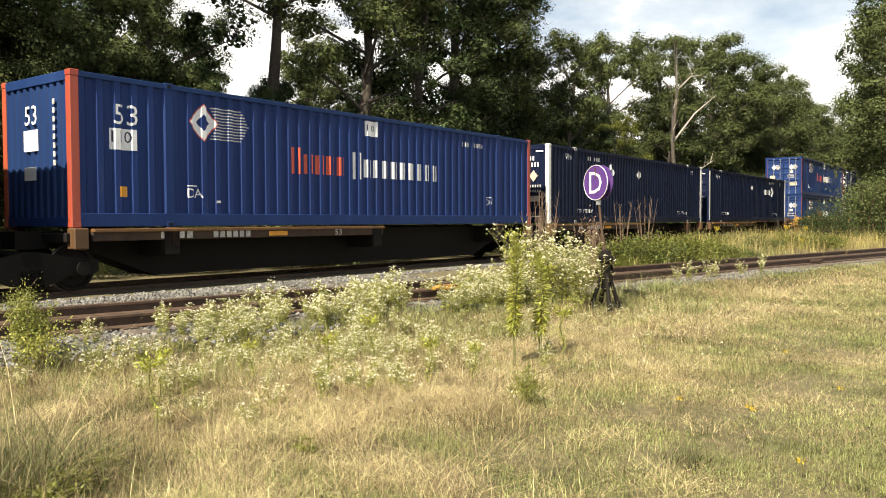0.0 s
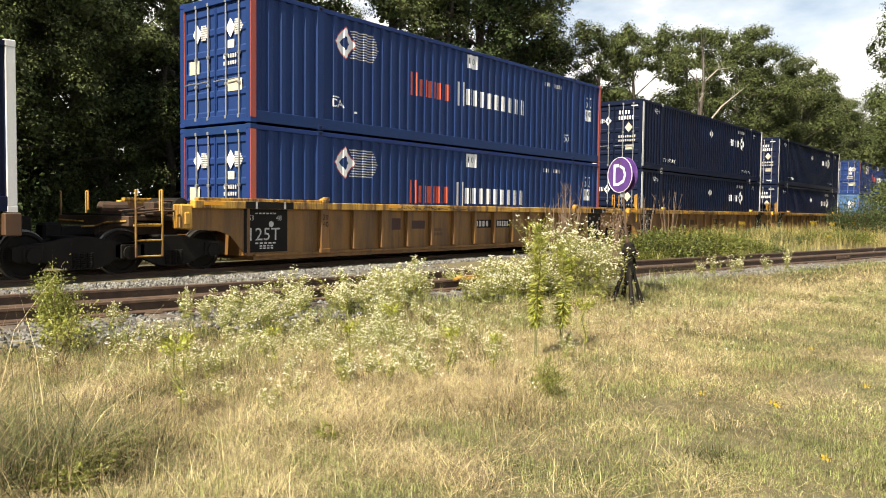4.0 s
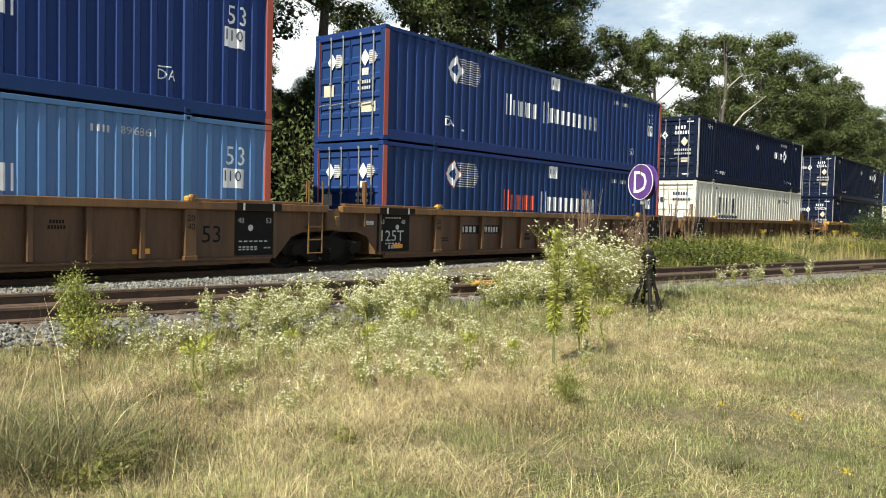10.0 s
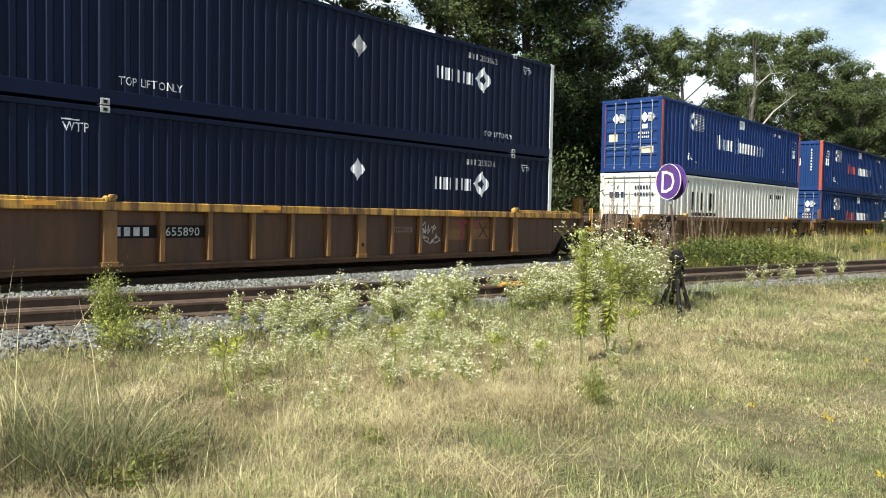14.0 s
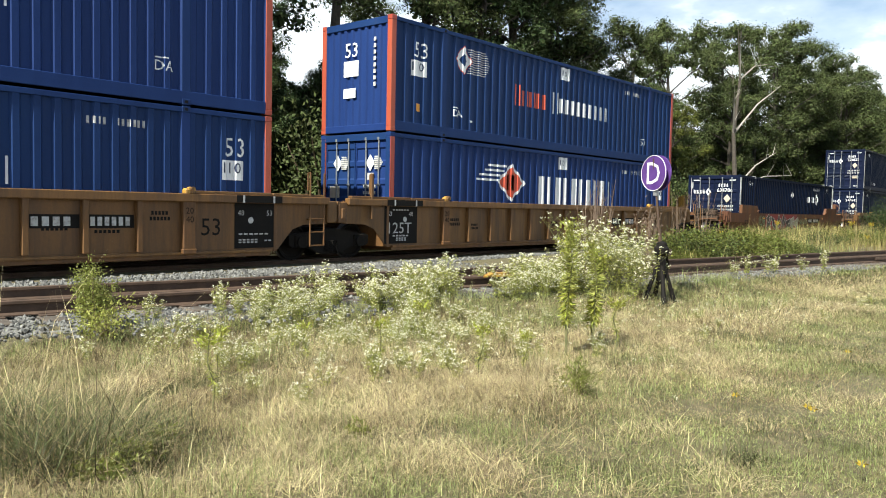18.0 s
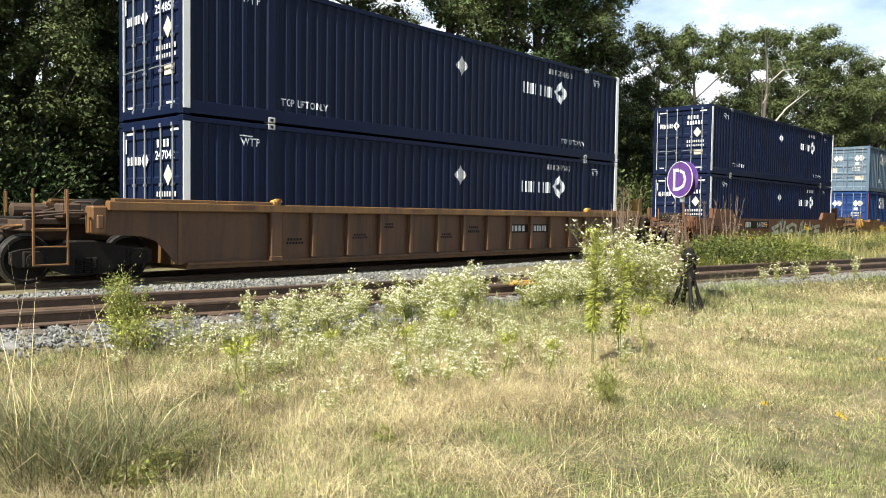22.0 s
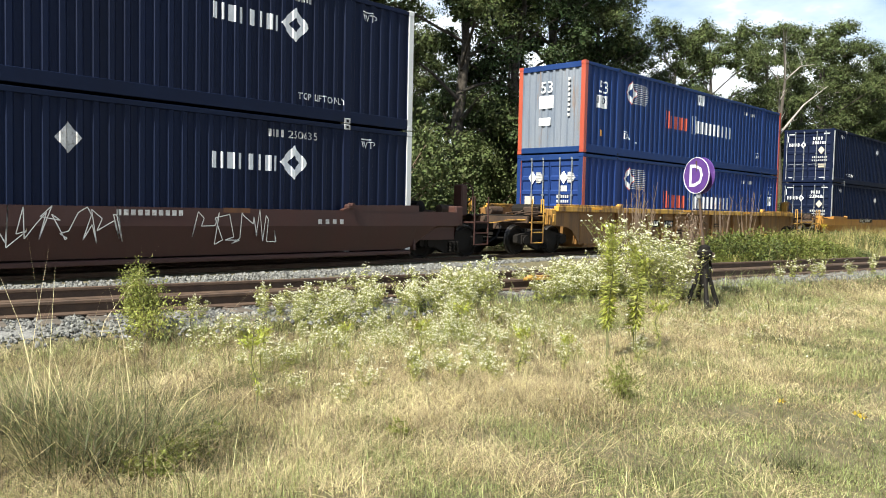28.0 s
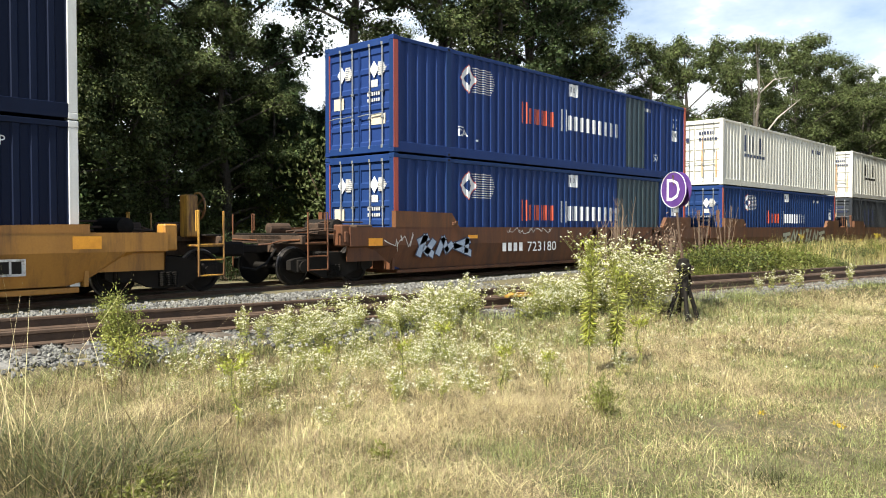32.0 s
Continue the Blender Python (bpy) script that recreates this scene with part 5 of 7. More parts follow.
    tags += [("sprayed_shape", "red sprayed strokes", [stroke((2.6 + 9 * bay, 1.12), (1.97 + 10 * bay, 1.14), .05), stroke((2.78 + 9 * bay, 1.1), (2.76 + 9 * bay, .68), .055), stroke((2.13 + 10 * bay, 1.12), (2.5 + 10 * bay, 1.05), .05)], SPRAY_RED, .005), ("sprayed_cross", "dark red crossed strokes", [stroke((2.5 + 10 * bay, .72), (2.85 + 10 * bay, 1.1), .025), stroke((2.85 + 10 * bay, .72), (2.5 + 10 * bay, 1.1), .025)], CAR_RED, .008)]
    car(189.7, well_car, "rib", CAR_BROWN, CHORD_YELLOW, "brown ribbed well car with yellow chord and painted bays", ("couple", "couple"), tags=tags, brake=True, ribs=CAR_GOLD)
    load(189.7, "low", "navy", "bright", serial="253236")
    load(189.7, "high", "navy", serial="250563")
    for i, (x, up, low) in enumerate(((213.2, ("blue", "white", False), ("cream", "black", False)), (233.3, ("blue", "", True), ("blue", "", False)), (253.05, ("blue", "", True), ("blue", "big", False)))):
        tags = load_tag(-.2) + bay_marks(9, .78) + (end_tag(LEN - .95) if i < 2 else []) + size_tag(LEN - 1.72, .62, .34) + bay_stains(84 + i, 6) + [("length_mark", "small dark number", writing("20", 1.97, 1.05, .12) + writing("40", 1.97, .88, .12) + writing("20", LEN - 2.13, 1.05, .12) + writing("40", LEN - 2.13, .88, .12), BLACK, .128)]
        car(x, well_car, "rib", CAR_OCHRE, CAR_OCHRE, "dusty ochre-brown ribbed well car with faded paint", ("couple" if i == 0 else "link", "couple" if i == 2 else "link"), True, False, tags=tags, brake=i == 2)
        load(x, "low", *low)
        load(x, "high", *up)
    rust = (CAR_RUST, CAR_RUST)
    tags = [("sprayed_field", "crimson sprayed field", [rect(3.2, 8.3, .42, 1.26)], SPRAY_RED, .002)] + graffiti(3.3, 7.2, .42, 1.26, 5, SPRAY_DARK, SPRAY_WHITE, 5)
    tags += graffiti(7.0, 8.6, .42, 1.24, 6, SPRAY_GREY, SPRAY_WHITE, 2) + scrawl(2.3, 3.1, .6, 1.2, 8, SPRAY_GREEN, 40) + scrawl(8.7, 10.2, .7, 1.1, 9, SPRAY_GREEN, 40)
    tags += number_panel(10.4, .80, 2.3) + size_tag(.3, .62, .34) + stripes((2.8, 9.8, 13.2), 1.02, w=.3, h=.06)
    car(276.95, well_car, "smooth", *rust, "rust-brown smooth-sided well car covered in sprayed shapes", ("couple", "couple"), tags=tags, brake=True)
    load(276.95, "low", "navy", serial="634786")
    car(300.85, well_car, "rib", CAR_BROWN, CAR_OCHRE, "rust-brown ribbed well car with grimy paint", ("couple", "couple"), tags=bay_marks(8, .8) + stripes((1.0, 6.0, 11.0), 1.33, CAR_RUST) + bay_stains(88), brake=True)
    load(300.85, "low", "navy", serial="247042")
    load(300.85, "high", "navy", serial="254853")
    tags = graffiti(6.5, 11.4, .42, 1.27, 11, SPRAY_GREY, SPRAY_BLACK, 5) + graffiti(11.5, 13.6, .45, 1.2, 12, SPRAY_GREY, CAR_RED, 2) + scrawl(1.0, 2.8, .7, 1.2, 13, SPRAY_WHITE, 24)
    tags += number_panel(3.25, .86, 2.9, .34, number="646893") + size_tag(.05, .58, .4) + stripes((2.6, 5.6, 9.3, 11.2), 1.0, w=.4, h=.07)
    car(324.5, well_car, "smooth", *rust, "rust-brown smooth-sided well car with grey sprayed shapes", ("couple", "couple"), tags=tags, brake=True)
    load(324.5, "low", "navy")
    load(324.5, "high", "navy", "bright")
    tags = number_panel(4.6, .90, 2.6, .28) + size_tag(LEN - 2.6, .52, .36) + stripes((2.4, 7.5, LEN - 2.3), .92, w=.5, h=.11) + stripes((LEN + .3,), .95, w=.4, h=.18)
    car(348.1, well_car, "slim", CAR_GOLD, CAR_GOLD, "dusty golden-brown smooth-sided well car", ("couple", "couple"), tags=tags)
    load(348.1, "low", "blue")
    load(348.1, "high", "faded", "white")
    tags = scrawl(6.6, 9.0, .5, 1.2, 31, SPRAY_WHITE, 40) + scrawl(10.3, 12.2, .5, 1.2, 32, SPRAY_WHITE, 30) + scrawl(.4, 1.6, .6, 1.15, 33, SPRAY_WHITE, 16)
    tags += [("reporting_mark", "worn white bars", bars(3.0, 1.05, .12, [.14] * 9, .35) + bars(8.8, 1.05, .10, [.13] * 10, .35) + bars(13.2, .9, .1, [.2] * 4, .5), WHITE_OLD, .003)]
    tags += stripes((5.9, 10.9), 1.12, CAR_RUST, .6, .09)
    car(372.1, well_car, "slim", CAR_RED, CAR_RED, "dark red smooth-sided well car with thin sprayed lines", ("couple", "couple"), tags=tags, brake=True)
    load(372.1, "low", "navy", serial="250635")
    load(372.1, "high", "navy")
    tags = bay_marks(2, .80, number="467288") + size_tag(8.35, .72, .26) + stripes((.3, 6.5, 12.0), 1.36, w=.6) + bay_stains(90)
    car(395.7, well_car, "rib", CAR_GOLD, CHORD_YELLOW, "golden-brown ribbed well car with a yellow top chord", ("couple", "couple"), tags=tags, brake=True)
    load(395.7, "low", "blue")
    load(395.7, "high", "blue", "worn", True)
    tags = number_panel(4.4, 1.02, 2.5, .22) + scrawl(4.5, 6.8, .98, 1.25, 41, SPRAY_WHITE, 30) + graffiti(10.9, 11.9, .75, 1.05, 42, CAR_RUST, SPRAY_BLACK, 3)
    tags += size_tag(LEN - 2.6, .52, .36) + [("ventilation_plate", "grey plate with dark slots", [rect(LEN - 1.6, LEN - .95, .50, .78)], WHITE_OLD, .003), ("plate_slots", "dark slots", bars(LEN - 1.55, .54, .2, [.19] * 3, .2), BLACK, .006)]
    tags += [("sprayed_field", "red and white sprayed field", [rect(11.9, 13.1, .78, 1.15)], SPRAY_WHITE, .003), ("sprayed_bar", "red sprayed bar", bars(12.0, .78, .3, [.36] * 3, .4), SPRAY_RED, .006)] + stripes((LEN - .2,), .92, w=.5, h=.22)
    car(419.4, well_car, "slim", CAR_AMBER, CHORD_YELLOW, "golden-yellow smooth-sided well car with scrawled marks", ("couple", "couple"), tags=tags, brake=True)
    load(419.4, "low", "navy", serial="238486")
    load(419.4, "high", "navy")
    for i, (x, up, low) in enumerate(((443.15, ("blue", "patched", False), ("blue", "patched_low", False)), (462.9, ("cream", "upper", False), ("blue", "", False)), (482.5, ("cream", "black", False), ("dark", "", False)))):
        tags = graffiti(6.9, 13.6, .40, 1.27, 51 + i, SPRAY_GREY, SPRAY_BLACK, 6) if i < 2 else []
        if i == 0:
            tags = [("reporting_mark", "white bars", bars(4.1, .62, .24, [.26] * 4, .35) + writing("723180", 5.3, .60, .28, 1.25), WHITE, .005)] + graffiti(8.2, 15.2, .38, 1.27, 55, CAR_RUST, SPRAY_BLACK, 7)
            tags += graffiti(.6, 2.7, .5, 1.1, 56, SPRAY_BLUE, NAVY_INK, 3) + scrawl(-.4, .5, .7, 1.2, 57, SPRAY_WHITE, 20) + scrawl(4.3, 6.6, 1.1, 1.3, 58, SPRAY_WHITE, 30) + stripes((-1.0,), .86, w=.45, h=.18) + stripes((2.6,), 1.0, w=.4, h=.09)
        car(x, well_car, "smooth", *rust, "rust-brown smooth-sided well car with sprayed shapes", ("couple" if i == 0 else "link", "couple" if i == 2 else "link"), True, False, tags=tags)
        load(x, "low", *low)
        load(x, "high", *up)


make_train()

# ---- the switch stand ----
def make_stand():
    th = empty("derail_switch_stand", pose(12.38, 5.77, ground_z(12.38, 5.77) + .04), "dark rusty switch stand with a round purple target", "switch stand")
    part("mast", Geo().tube([(0, 0, .75), (-.075, .16, 2.42)], .020, 8).tube([(-.01, .02, 1.0), (-.02, .045, 1.25)], .030, 8).mesh("mast", RAIL_RUST), th)
    part("stand_head", Geo().lathe([(.40, .07), (.55, .085), (.80, .07), (.84, .11), (.93, .125), (.97, .09), (1.02, .085), (1.05, .03)], 2, (0, 0, 0), 16).mesh("stand_head", TRUCK), th)
    for dx, dy in ((-.20, -.17), (.20, -.17), (-.20, .19), (.20, .19)):
        part("leg", Geo().tube([(dx * .25, dy * .25, .62), (dx * .6, dy * .6, .34), (dx, dy, .02)], [.034, .034, .045], 7).mesh("leg", TRUCK), th)
    part("foot_plate", Geo().cbox(-.30, .30, -.25, .25, -.04, .02, .012).mesh("foot_plate", RAIL_RUST), th)
    part("throw_lever", Geo().tube([(.06, -.05, .90), (.22, -.02, .66), (.33, .10, .36), (.36, .26, .26)], .024, 7).mesh("throw_lever", TRUCK), th)
    part("hasp", Geo().cbox(.05, .16, -.12, -.02, .80, .92, .02).mesh("hasp", RAIL_RUST), th)
    part("connecting_rod", Geo().tube([(0, .1, .12), (.15, 1.9, .10)], .03, 7).mesh("connecting_rod", RAIL_RUST), th)
    # the target: two discs set at an angle
    turn = pose(-.065, .145, 2.18, 0, 0, -112)
    disc = part("target_disc", Geo().lathe([(-.020, .27), (-.018, .297), (-.006, .30), (-.002, .297)], 1, (0, 0, 0), 40).mesh("target_disc", SIGN_PURPLE), th, "purple round target with a white letter", turn)
    part("target_rim", Geo().tube([(.293 * math.cos(a * math.pi / 20), -.022, .293 * math.sin(a * math.pi / 20)) for a in range(41)], .006, 5, cap=False).mesh("target_rim", SIGN_WHITE), disc, "thin white rim")
    tris, w = text_tris("D")
    h = .36
    g = Geo()
    for t in tris:
        g.add([((u - w / 2) * h * .92, -.0235, (v - .5) * h) for u, v in t], [(0, 1, 2)])
    part("letter", g.mesh("letter", SIGN_WHITE), disc, "white painted letter")
    part("target_disc", Geo().lathe([(-.01, .297), (.0, .30), (.012, .297)], 1, (0, 0, 0), 40).mesh("target_disc", SIGN_PURPLE), th, "second purple disc behind the first", pose(.02, .11, 2.18, 0, 0, -112))
    part("target_clamp", Geo().cbox(-.08, -.02, .08, .15, 1.80, 1.92, .008).mesh("target_clamp", STEEL), th, "pale metal clamp")



def make_derail():
    """A yellow hinged derail block on the siding's near rail."""
    p = SIDING @ Vector((11.35, -.7525, 0))
    th = empty("derail_block", Matrix.Translation(p) @ pose(0, 0, 0, 0, 0, math.degrees(math.atan(SID))), "yellow metal derail block clamped on a rail", "derail")
    part("wedge", Geo().strip([-.42, -.3, .1, .42], [.002] * 4, [.01, .05, .045, .01], -.06, .08).mesh("wedge", CHORD_YELLOW), th)
    part("hinge", Geo().cbox(-.12, .12, .09, .30, -.14, .04, .015).tube([(-.16, .2, .05), (.16, .2, .05)], .025, 8).mesh("hinge", RAIL_RUST), th)
    part("guide_bar", Geo().cbox(-.62, .62, -.16, -.13, -.01, .025, .006).mesh("guide_bar", CHORD_YELLOW), th)


make_stand()
make_derail()


# ---- plants ----
def blade_mesh(name, mat, px, py, pz, h, w, lean, yaw, bend, curl=0.0):
    """Many grass blades as one mesh: each a bent, tapering strip."""
    n = len(px)
    c, s = np.cos(yaw), np.sin(yaw)
    ts = np.array([0.0, 0.55])
    vs = np.empty((n, 5, 3))
    for i, t in enumerate(list(ts) + [1.0]):
        d = lean * h * t + bend * h * t * t
        z = pz + h * t * (1 - 0.35 * np.abs(bend) * t)
        cx, cy = px + c * d, py + s * d
        if t < 1:
            k = w * (1 - 0.75 * t) * 0.5
            for j, sg in ((0, -1), (1, 1)):
                vs[:, 2 * i + j, 0] = cx - s * k * sg
                vs[:, 2 * i + j, 1] = cy + c * k * sg
                vs[:, 2 * i + j, 2] = z
        else:
            vs[:, 4, 0], vs[:, 4, 1], vs[:, 4, 2] = cx, cy, z
    base = (np.arange(n) * 5)[:, None]
    quad = (base + np.array([0, 1, 3, 2])).reshape(-1)
    tri = (base + np.array([2, 3, 4])).reshape(-1)
    return raw_mesh(name, mat, vs.reshape(-1, 3), quad, tri)


def raw_mesh(name, mat, vs, quads, tris):
    me = bpy.data.meshes.new(name)
    me.vertices.add(len(vs))
    me.vertices.foreach_set("co", np.asarray(vs, np.float32).ravel())
    loops = np.concatenate([quads, tris]).astype(np.int32)
    me.loops.add(len(loops))
    me.loops.foreach_set("vertex_index", loops)
    nq, nt_ = len(quads) // 4, len(tris) // 3
    me.polygons.add(nq + nt_)
    starts = np.concatenate([np.arange(nq) * 4, nq * 4 + np.arange(nt_) * 3]).astype(np.int32)
    me.polygons.foreach_set("loop_start", starts)
    me.update(calc_edges=True)
    me.validate()
    me.materials.append(mat)
    return me


def leaf_cards(name, mat, centres, dirs, size, seed, fold=0.25, slim=0.5, face=None):
    """Small folded leaves: four points each, two triangles."""
    r = np.random.RandomState(seed)
    n = len(centres)
    d = dirs + r.normal(0, .35, (n, 3))
    d /= np.linalg.norm(d, axis=1)[:, None] + 1e-9
    a = np.cross(d, r.normal(0, 1, (n, 3)))
    a /= np.linalg.norm(a, axis=1)[:, None] + 1e-9
    up = np.cross(a, d)
    if face is not None:
        up = face + r.normal(0, .38, (n, 3))
        up /= np.linalg.norm(up, axis=1)[:, None] + 1e-9
        a = np.cross(d, up)
        a /= np.linalg.norm(a, axis=1)[:, None] + 1e-9
        d = np.cross(up, a)
    L = (size * r.uniform(.6, 1.3, n))[:, None] if np.isscalar(size) else (size * r.uniform(.7, 1.2, n))[:, None]
    vs = np.empty((n, 4, 3))
    vs[:, 0] = centres
    vs[:, 1] = centres + d * L * .5 + a * L * slim * .5 + up * L * fold * .3
    vs[:, 2] = centres + d * L
    vs[:, 3] = centres + d * L * .5 - a * L * slim * .5 + up * L * fold * .3
    base = (np.arange(n) * 4)[:, None]
    tris = np.concatenate([base + np.array([0, 1, 2]), base + np.array([0, 2, 3])], 1).reshape(-1)
    return raw_mesh(name, mat, vs.reshape(-1, 3), np.zeros(0, int), tris)



def gz(xs, ys):
    return np.array([ground_z(x, y) for x, y in zip(xs, ys)])


def spears(name, mat, px, py, pz, h, w, lean, yaw):
    """Short grass as single leaning points."""
    n = len(px)
    c, s = np.cos(yaw), np.sin(yaw)
    vs = np.empty((n, 3, 3))
    for j, sg in ((0, -1), (1, 1)):
        vs[:, j, 0], vs[:, j, 1], vs[:, j, 2] = px - s * w * .5 * sg, py + c * w * .5 * sg, pz
    vs[:, 2, 0], vs[:, 2, 1], vs[:, 2, 2] = px + c * lean * h, py + s * lean * h, pz + h / np.sqrt(1 + lean * lean)
    return raw_mesh(name, mat, vs.reshape(-1, 3), np.zeros(0, int), np.arange(n * 3))


def field(name, mat, label, x0, x1, tufts, per, h, w, seed, keep, spread=.10, lean=.25, bend=.35, y0=-1.6, top=None, short=False):
    """Tufts of grass over a stretch of the lawn; keep(x, y, r) says where."""
    r = random.Random(seed)
    rs = np.random.RandomState(seed)
    cx, cy = [], []
    tries = 0
    while len(cx) < tufts and tries < tufts * 12:
        tries += 1
        x = r.uniform(x0, x1)
        y = r.uniform(y0, rail_y(x) - .5 if top is None else top(x))
        if keep(x, y, r):
            cx.append(x)
            cy.append(y)
    cx, cy = np.array(cx), np.array(cy)
    cz = gz(cx, cy)
    n = len(cx) * per
    tall = np.repeat(rs.uniform(.6, 1.2, len(cx)) * np.array([1 + .9 * patch(x, y, .9, 9 + seed % 7 * 3.7) + .9 * patch(x, y, 2.3, 11 + seed % 5 * 4.3) for x, y in zip(cx, cy)]).clip(.35, 1.7) * np.array([1 - .42 * lawnness(x, y) for x, y in zip(cx, cy)]), per)
    px = np.repeat(cx, per) + rs.normal(0, spread, n)
    py = np.repeat(cy, per) + rs.normal(0, spread, n)
    hs, ws, yaw = h * tall * rs.uniform(.45, 1.2, n), w * rs.uniform(.6, 1.3, n), rs.uniform(0, 6.28, n)
    if short:
        me = spears(name, mat, px, py, np.repeat(cz, per) - .01, hs, ws, np.abs(rs.normal(0, lean, n)), yaw)
    else:
        me = blade_mesh(name, mat, px, py, np.repeat(cz, per) - .01, hs, ws, np.abs(rs.normal(0, lean, n)), yaw, np.abs(rs.normal(bend, .35, n)))
    ob = new(name, me)
    return tagged(ob, label, "grass", kind="stuff")


def patch(x, y, k=.35, off=0):
    return noise.noise((x * k, y * k, 7.3 + off))


def lawnness(x, y):
    """0 in the tall straw, 1 on the mown green lawn."""
    edge = 3.5 - .04 * (x - 5) + 1.2 * patch(x, y, .45, 4)
    return 1 - smooth(edge - 1.3, edge + 1.1, y)


def make_grass():
    def open_lawn(x, y):
        return y > .09 * x - .2 and x > .2 * y and x * x + y * y > 18 and y < rail_y(x) - .85 - .65 * (1 - smooth(2.4, 4.6, x))

    straw = lambda x, y, r: open_lawn(x, y) and r.random() > .22 + .80 * lawnness(x, y) - 1.0 * patch(x, y, .8, 2) - 1.1 * patch(x, y, 2.6, 33) and y < rail_y(x) - 1.5 + .5 * patch(x, y, .8, 5)
    green = lambda x, y, r: open_lawn(x, y) and r.random() < .40 + .55 * lawnness(x, y) + .4 * patch(x, y, .7, 21) + 1.0 * patch(x, y, 3.1, 35)
    deep = lambda x, y, r: open_lawn(x, y) and r.random() < .42 - .12 * lawnness(x, y) + .6 * patch(x, y, 1.9, 41) + 1.3 * patch(x, y, 5, 43)
    low = lambda x, y, r: open_lawn(x, y) and y < rail_y(x) - .9 and r.random() > .62 * lawnness(x, y)
    for a, b, k, n in ((1.0, 6.2, 1.0, 6000), (6.2, 10.5, 1.15, 5200), (10.5, 18, 1.7, 3600), (18, 34, 2.8, 2000)):
        field("straw_grass", GRASS_DRY, "dry straw-coloured grass in loose tufts", a, b, int(n * 1.1), 11, .135, .0034 * k, int(a * 10), straw, .09 * k, 1.2, .9, .2)
        field("green_grass", GRASS_GREEN, "short green grass mixed with the straw", a, b, int(n * 1.6), 16, .075, .0055 * k, int(a * 10) + 1, green, .10 * k, 1.2, .6, .2, None, True)
        field("deep_grass", GRASS_DEEP, "darker green grass low in the sward, shade in its tone", a, b, int(n * .9), 14, .085, .0055 * k, int(a * 10) + 3, deep, .06 * k, 1.1, .6, .2, None, True)
        field("thatch_grass", GRASS_TAN, "short matted brown grass", a, b, int(n * 1.0), 16, .085, .0050 * k, int(a * 10) + 2, low, .12 * k, 1.4, .6, .2, None, True)
    # thinner cover on the lawn round about
    field("green_grass", GRASS_GREEN, "short green lawn grass", -8, 20, 3000, 12, .07, .009, 88, lambda x, y, r: not open_lawn(x, y), .2, .7, .6, -6, None, True)
    field("green_grass", GRASS_GREEN, "short green lawn grass", -6, 9, 3600, 14, .065, .008, 89, lambda x, y, r: not open_lawn(x, y), .16, .7, .6, -4, lambda x: 7.5, True)
    field("thatch_grass", GRASS_TAN, "short matted brown grass", -6, 9, 3000, 14, .055, .008, 90, lambda x, y, r: not open_lawn(x, y), .16, 1.2, .6, -4, lambda x: 7.5, True)
    field("straw_grass", GRASS_DRY, "dry straw-coloured grass in loose tufts", -6, 9, 1800, 10, .08, .006, 87, lambda x, y, r: not open_lawn(x, y), .14, .8, .8, -4, lambda x: 7.5)
    # tiny white blossoms scattered over the dry grass
    rs = np.random.RandomState(64)
    n = 420
    px = 4.4 + 10 * rs.uniform(0, 1, n) ** 1.2
    py = 10.05 + SID * px - 1.6 - np.abs(rs.normal(0, 1.9, n))
    ok = (py > 1.6) & (px > .25 * py)
    px, py = np.repeat(px[ok], 7), np.repeat(py[ok], 7)
    top = gz(px, py) + np.repeat(rs.uniform(.08, .26, ok.sum()), 7) + rs.normal(0, .006, len(px))
    at = np.stack([px + rs.normal(0, .012, len(px)), py + rs.normal(0, .012, len(px)), top], 1)
    tagged(new("white_blossoms", leaf_cards("blossoms", FLOWER, at, rs.normal(0, 1, at.shape) * [1, 1, .4] + [0, 0, .4], .013, 65, .2, .8)), "tiny creamy white blossoms scattered in the dry grass", "wildflowers", kind="stuff")
    # tall seed stems over the straw
    tall = lambda x, y, r: open_lawn(x, y) and y < rail_y(x) - 1.5 and r.random() > .15 + .8 * lawnness(x, y) - .8 * patch(x, y, 1.1, 71)
    field("grass_stem", GRASS_TAN, "thin tall brown grass stems with drooping tips", 1.5, 14, 2600, 3, .24, .0032, 91, tall, .09, .35, .5)
    field("matted_straw", GRASS_DRY, "flattened tangled dry straw", 1.5, 14, 2600, 7, .17, .0036, 94, tall, .10, 2.2, .5)
    field("weedy_grass", GRASS_GREEN, "tall green grass among the weeds", 3.6, 16, 1700, 9, .24, .006, 92, lambda x, y, r: rail_y(x) - 3.2 < y < rail_y(x) - 1.0 + .3 * patch(x, y, .8, 5) and r.random() < .75 + 1.0 * patch(x, y, 1.2, 52), .1, .35, .4)
    # verge beyond the siding
    between = lambda x, y, r: y > rail_y(x) + 2.1 + patch(x, y, .5) and y < .45 * x - .3 + .6 * patch(x, y, .6, 8)
    field("verge_grass", GRASS_GOLD, "tall golden grass on the verge between the tracks", 19, 62, 2600, 12, .60, .013, 95, between, .22, .2, .3, -6, lambda x: min(12.4, 12.4))
    field("verge_grass", GRASS_GREEN, "tall green weeds on the verge between the tracks", 15, 30, 420, 12, .27, .016, 96, between, .22, .25, .35, -6, lambda x: 12.3)
    field("far_grass", GRASS_GOLD, "dry grass on the far side of the siding", 34, 75, 900, 12, .45, .018, 97, lambda x, y, r: abs(y - rail_y(x) - .75) > 1.5, .3, .25, .3, -8, lambda x: 12.3)


make_grass()


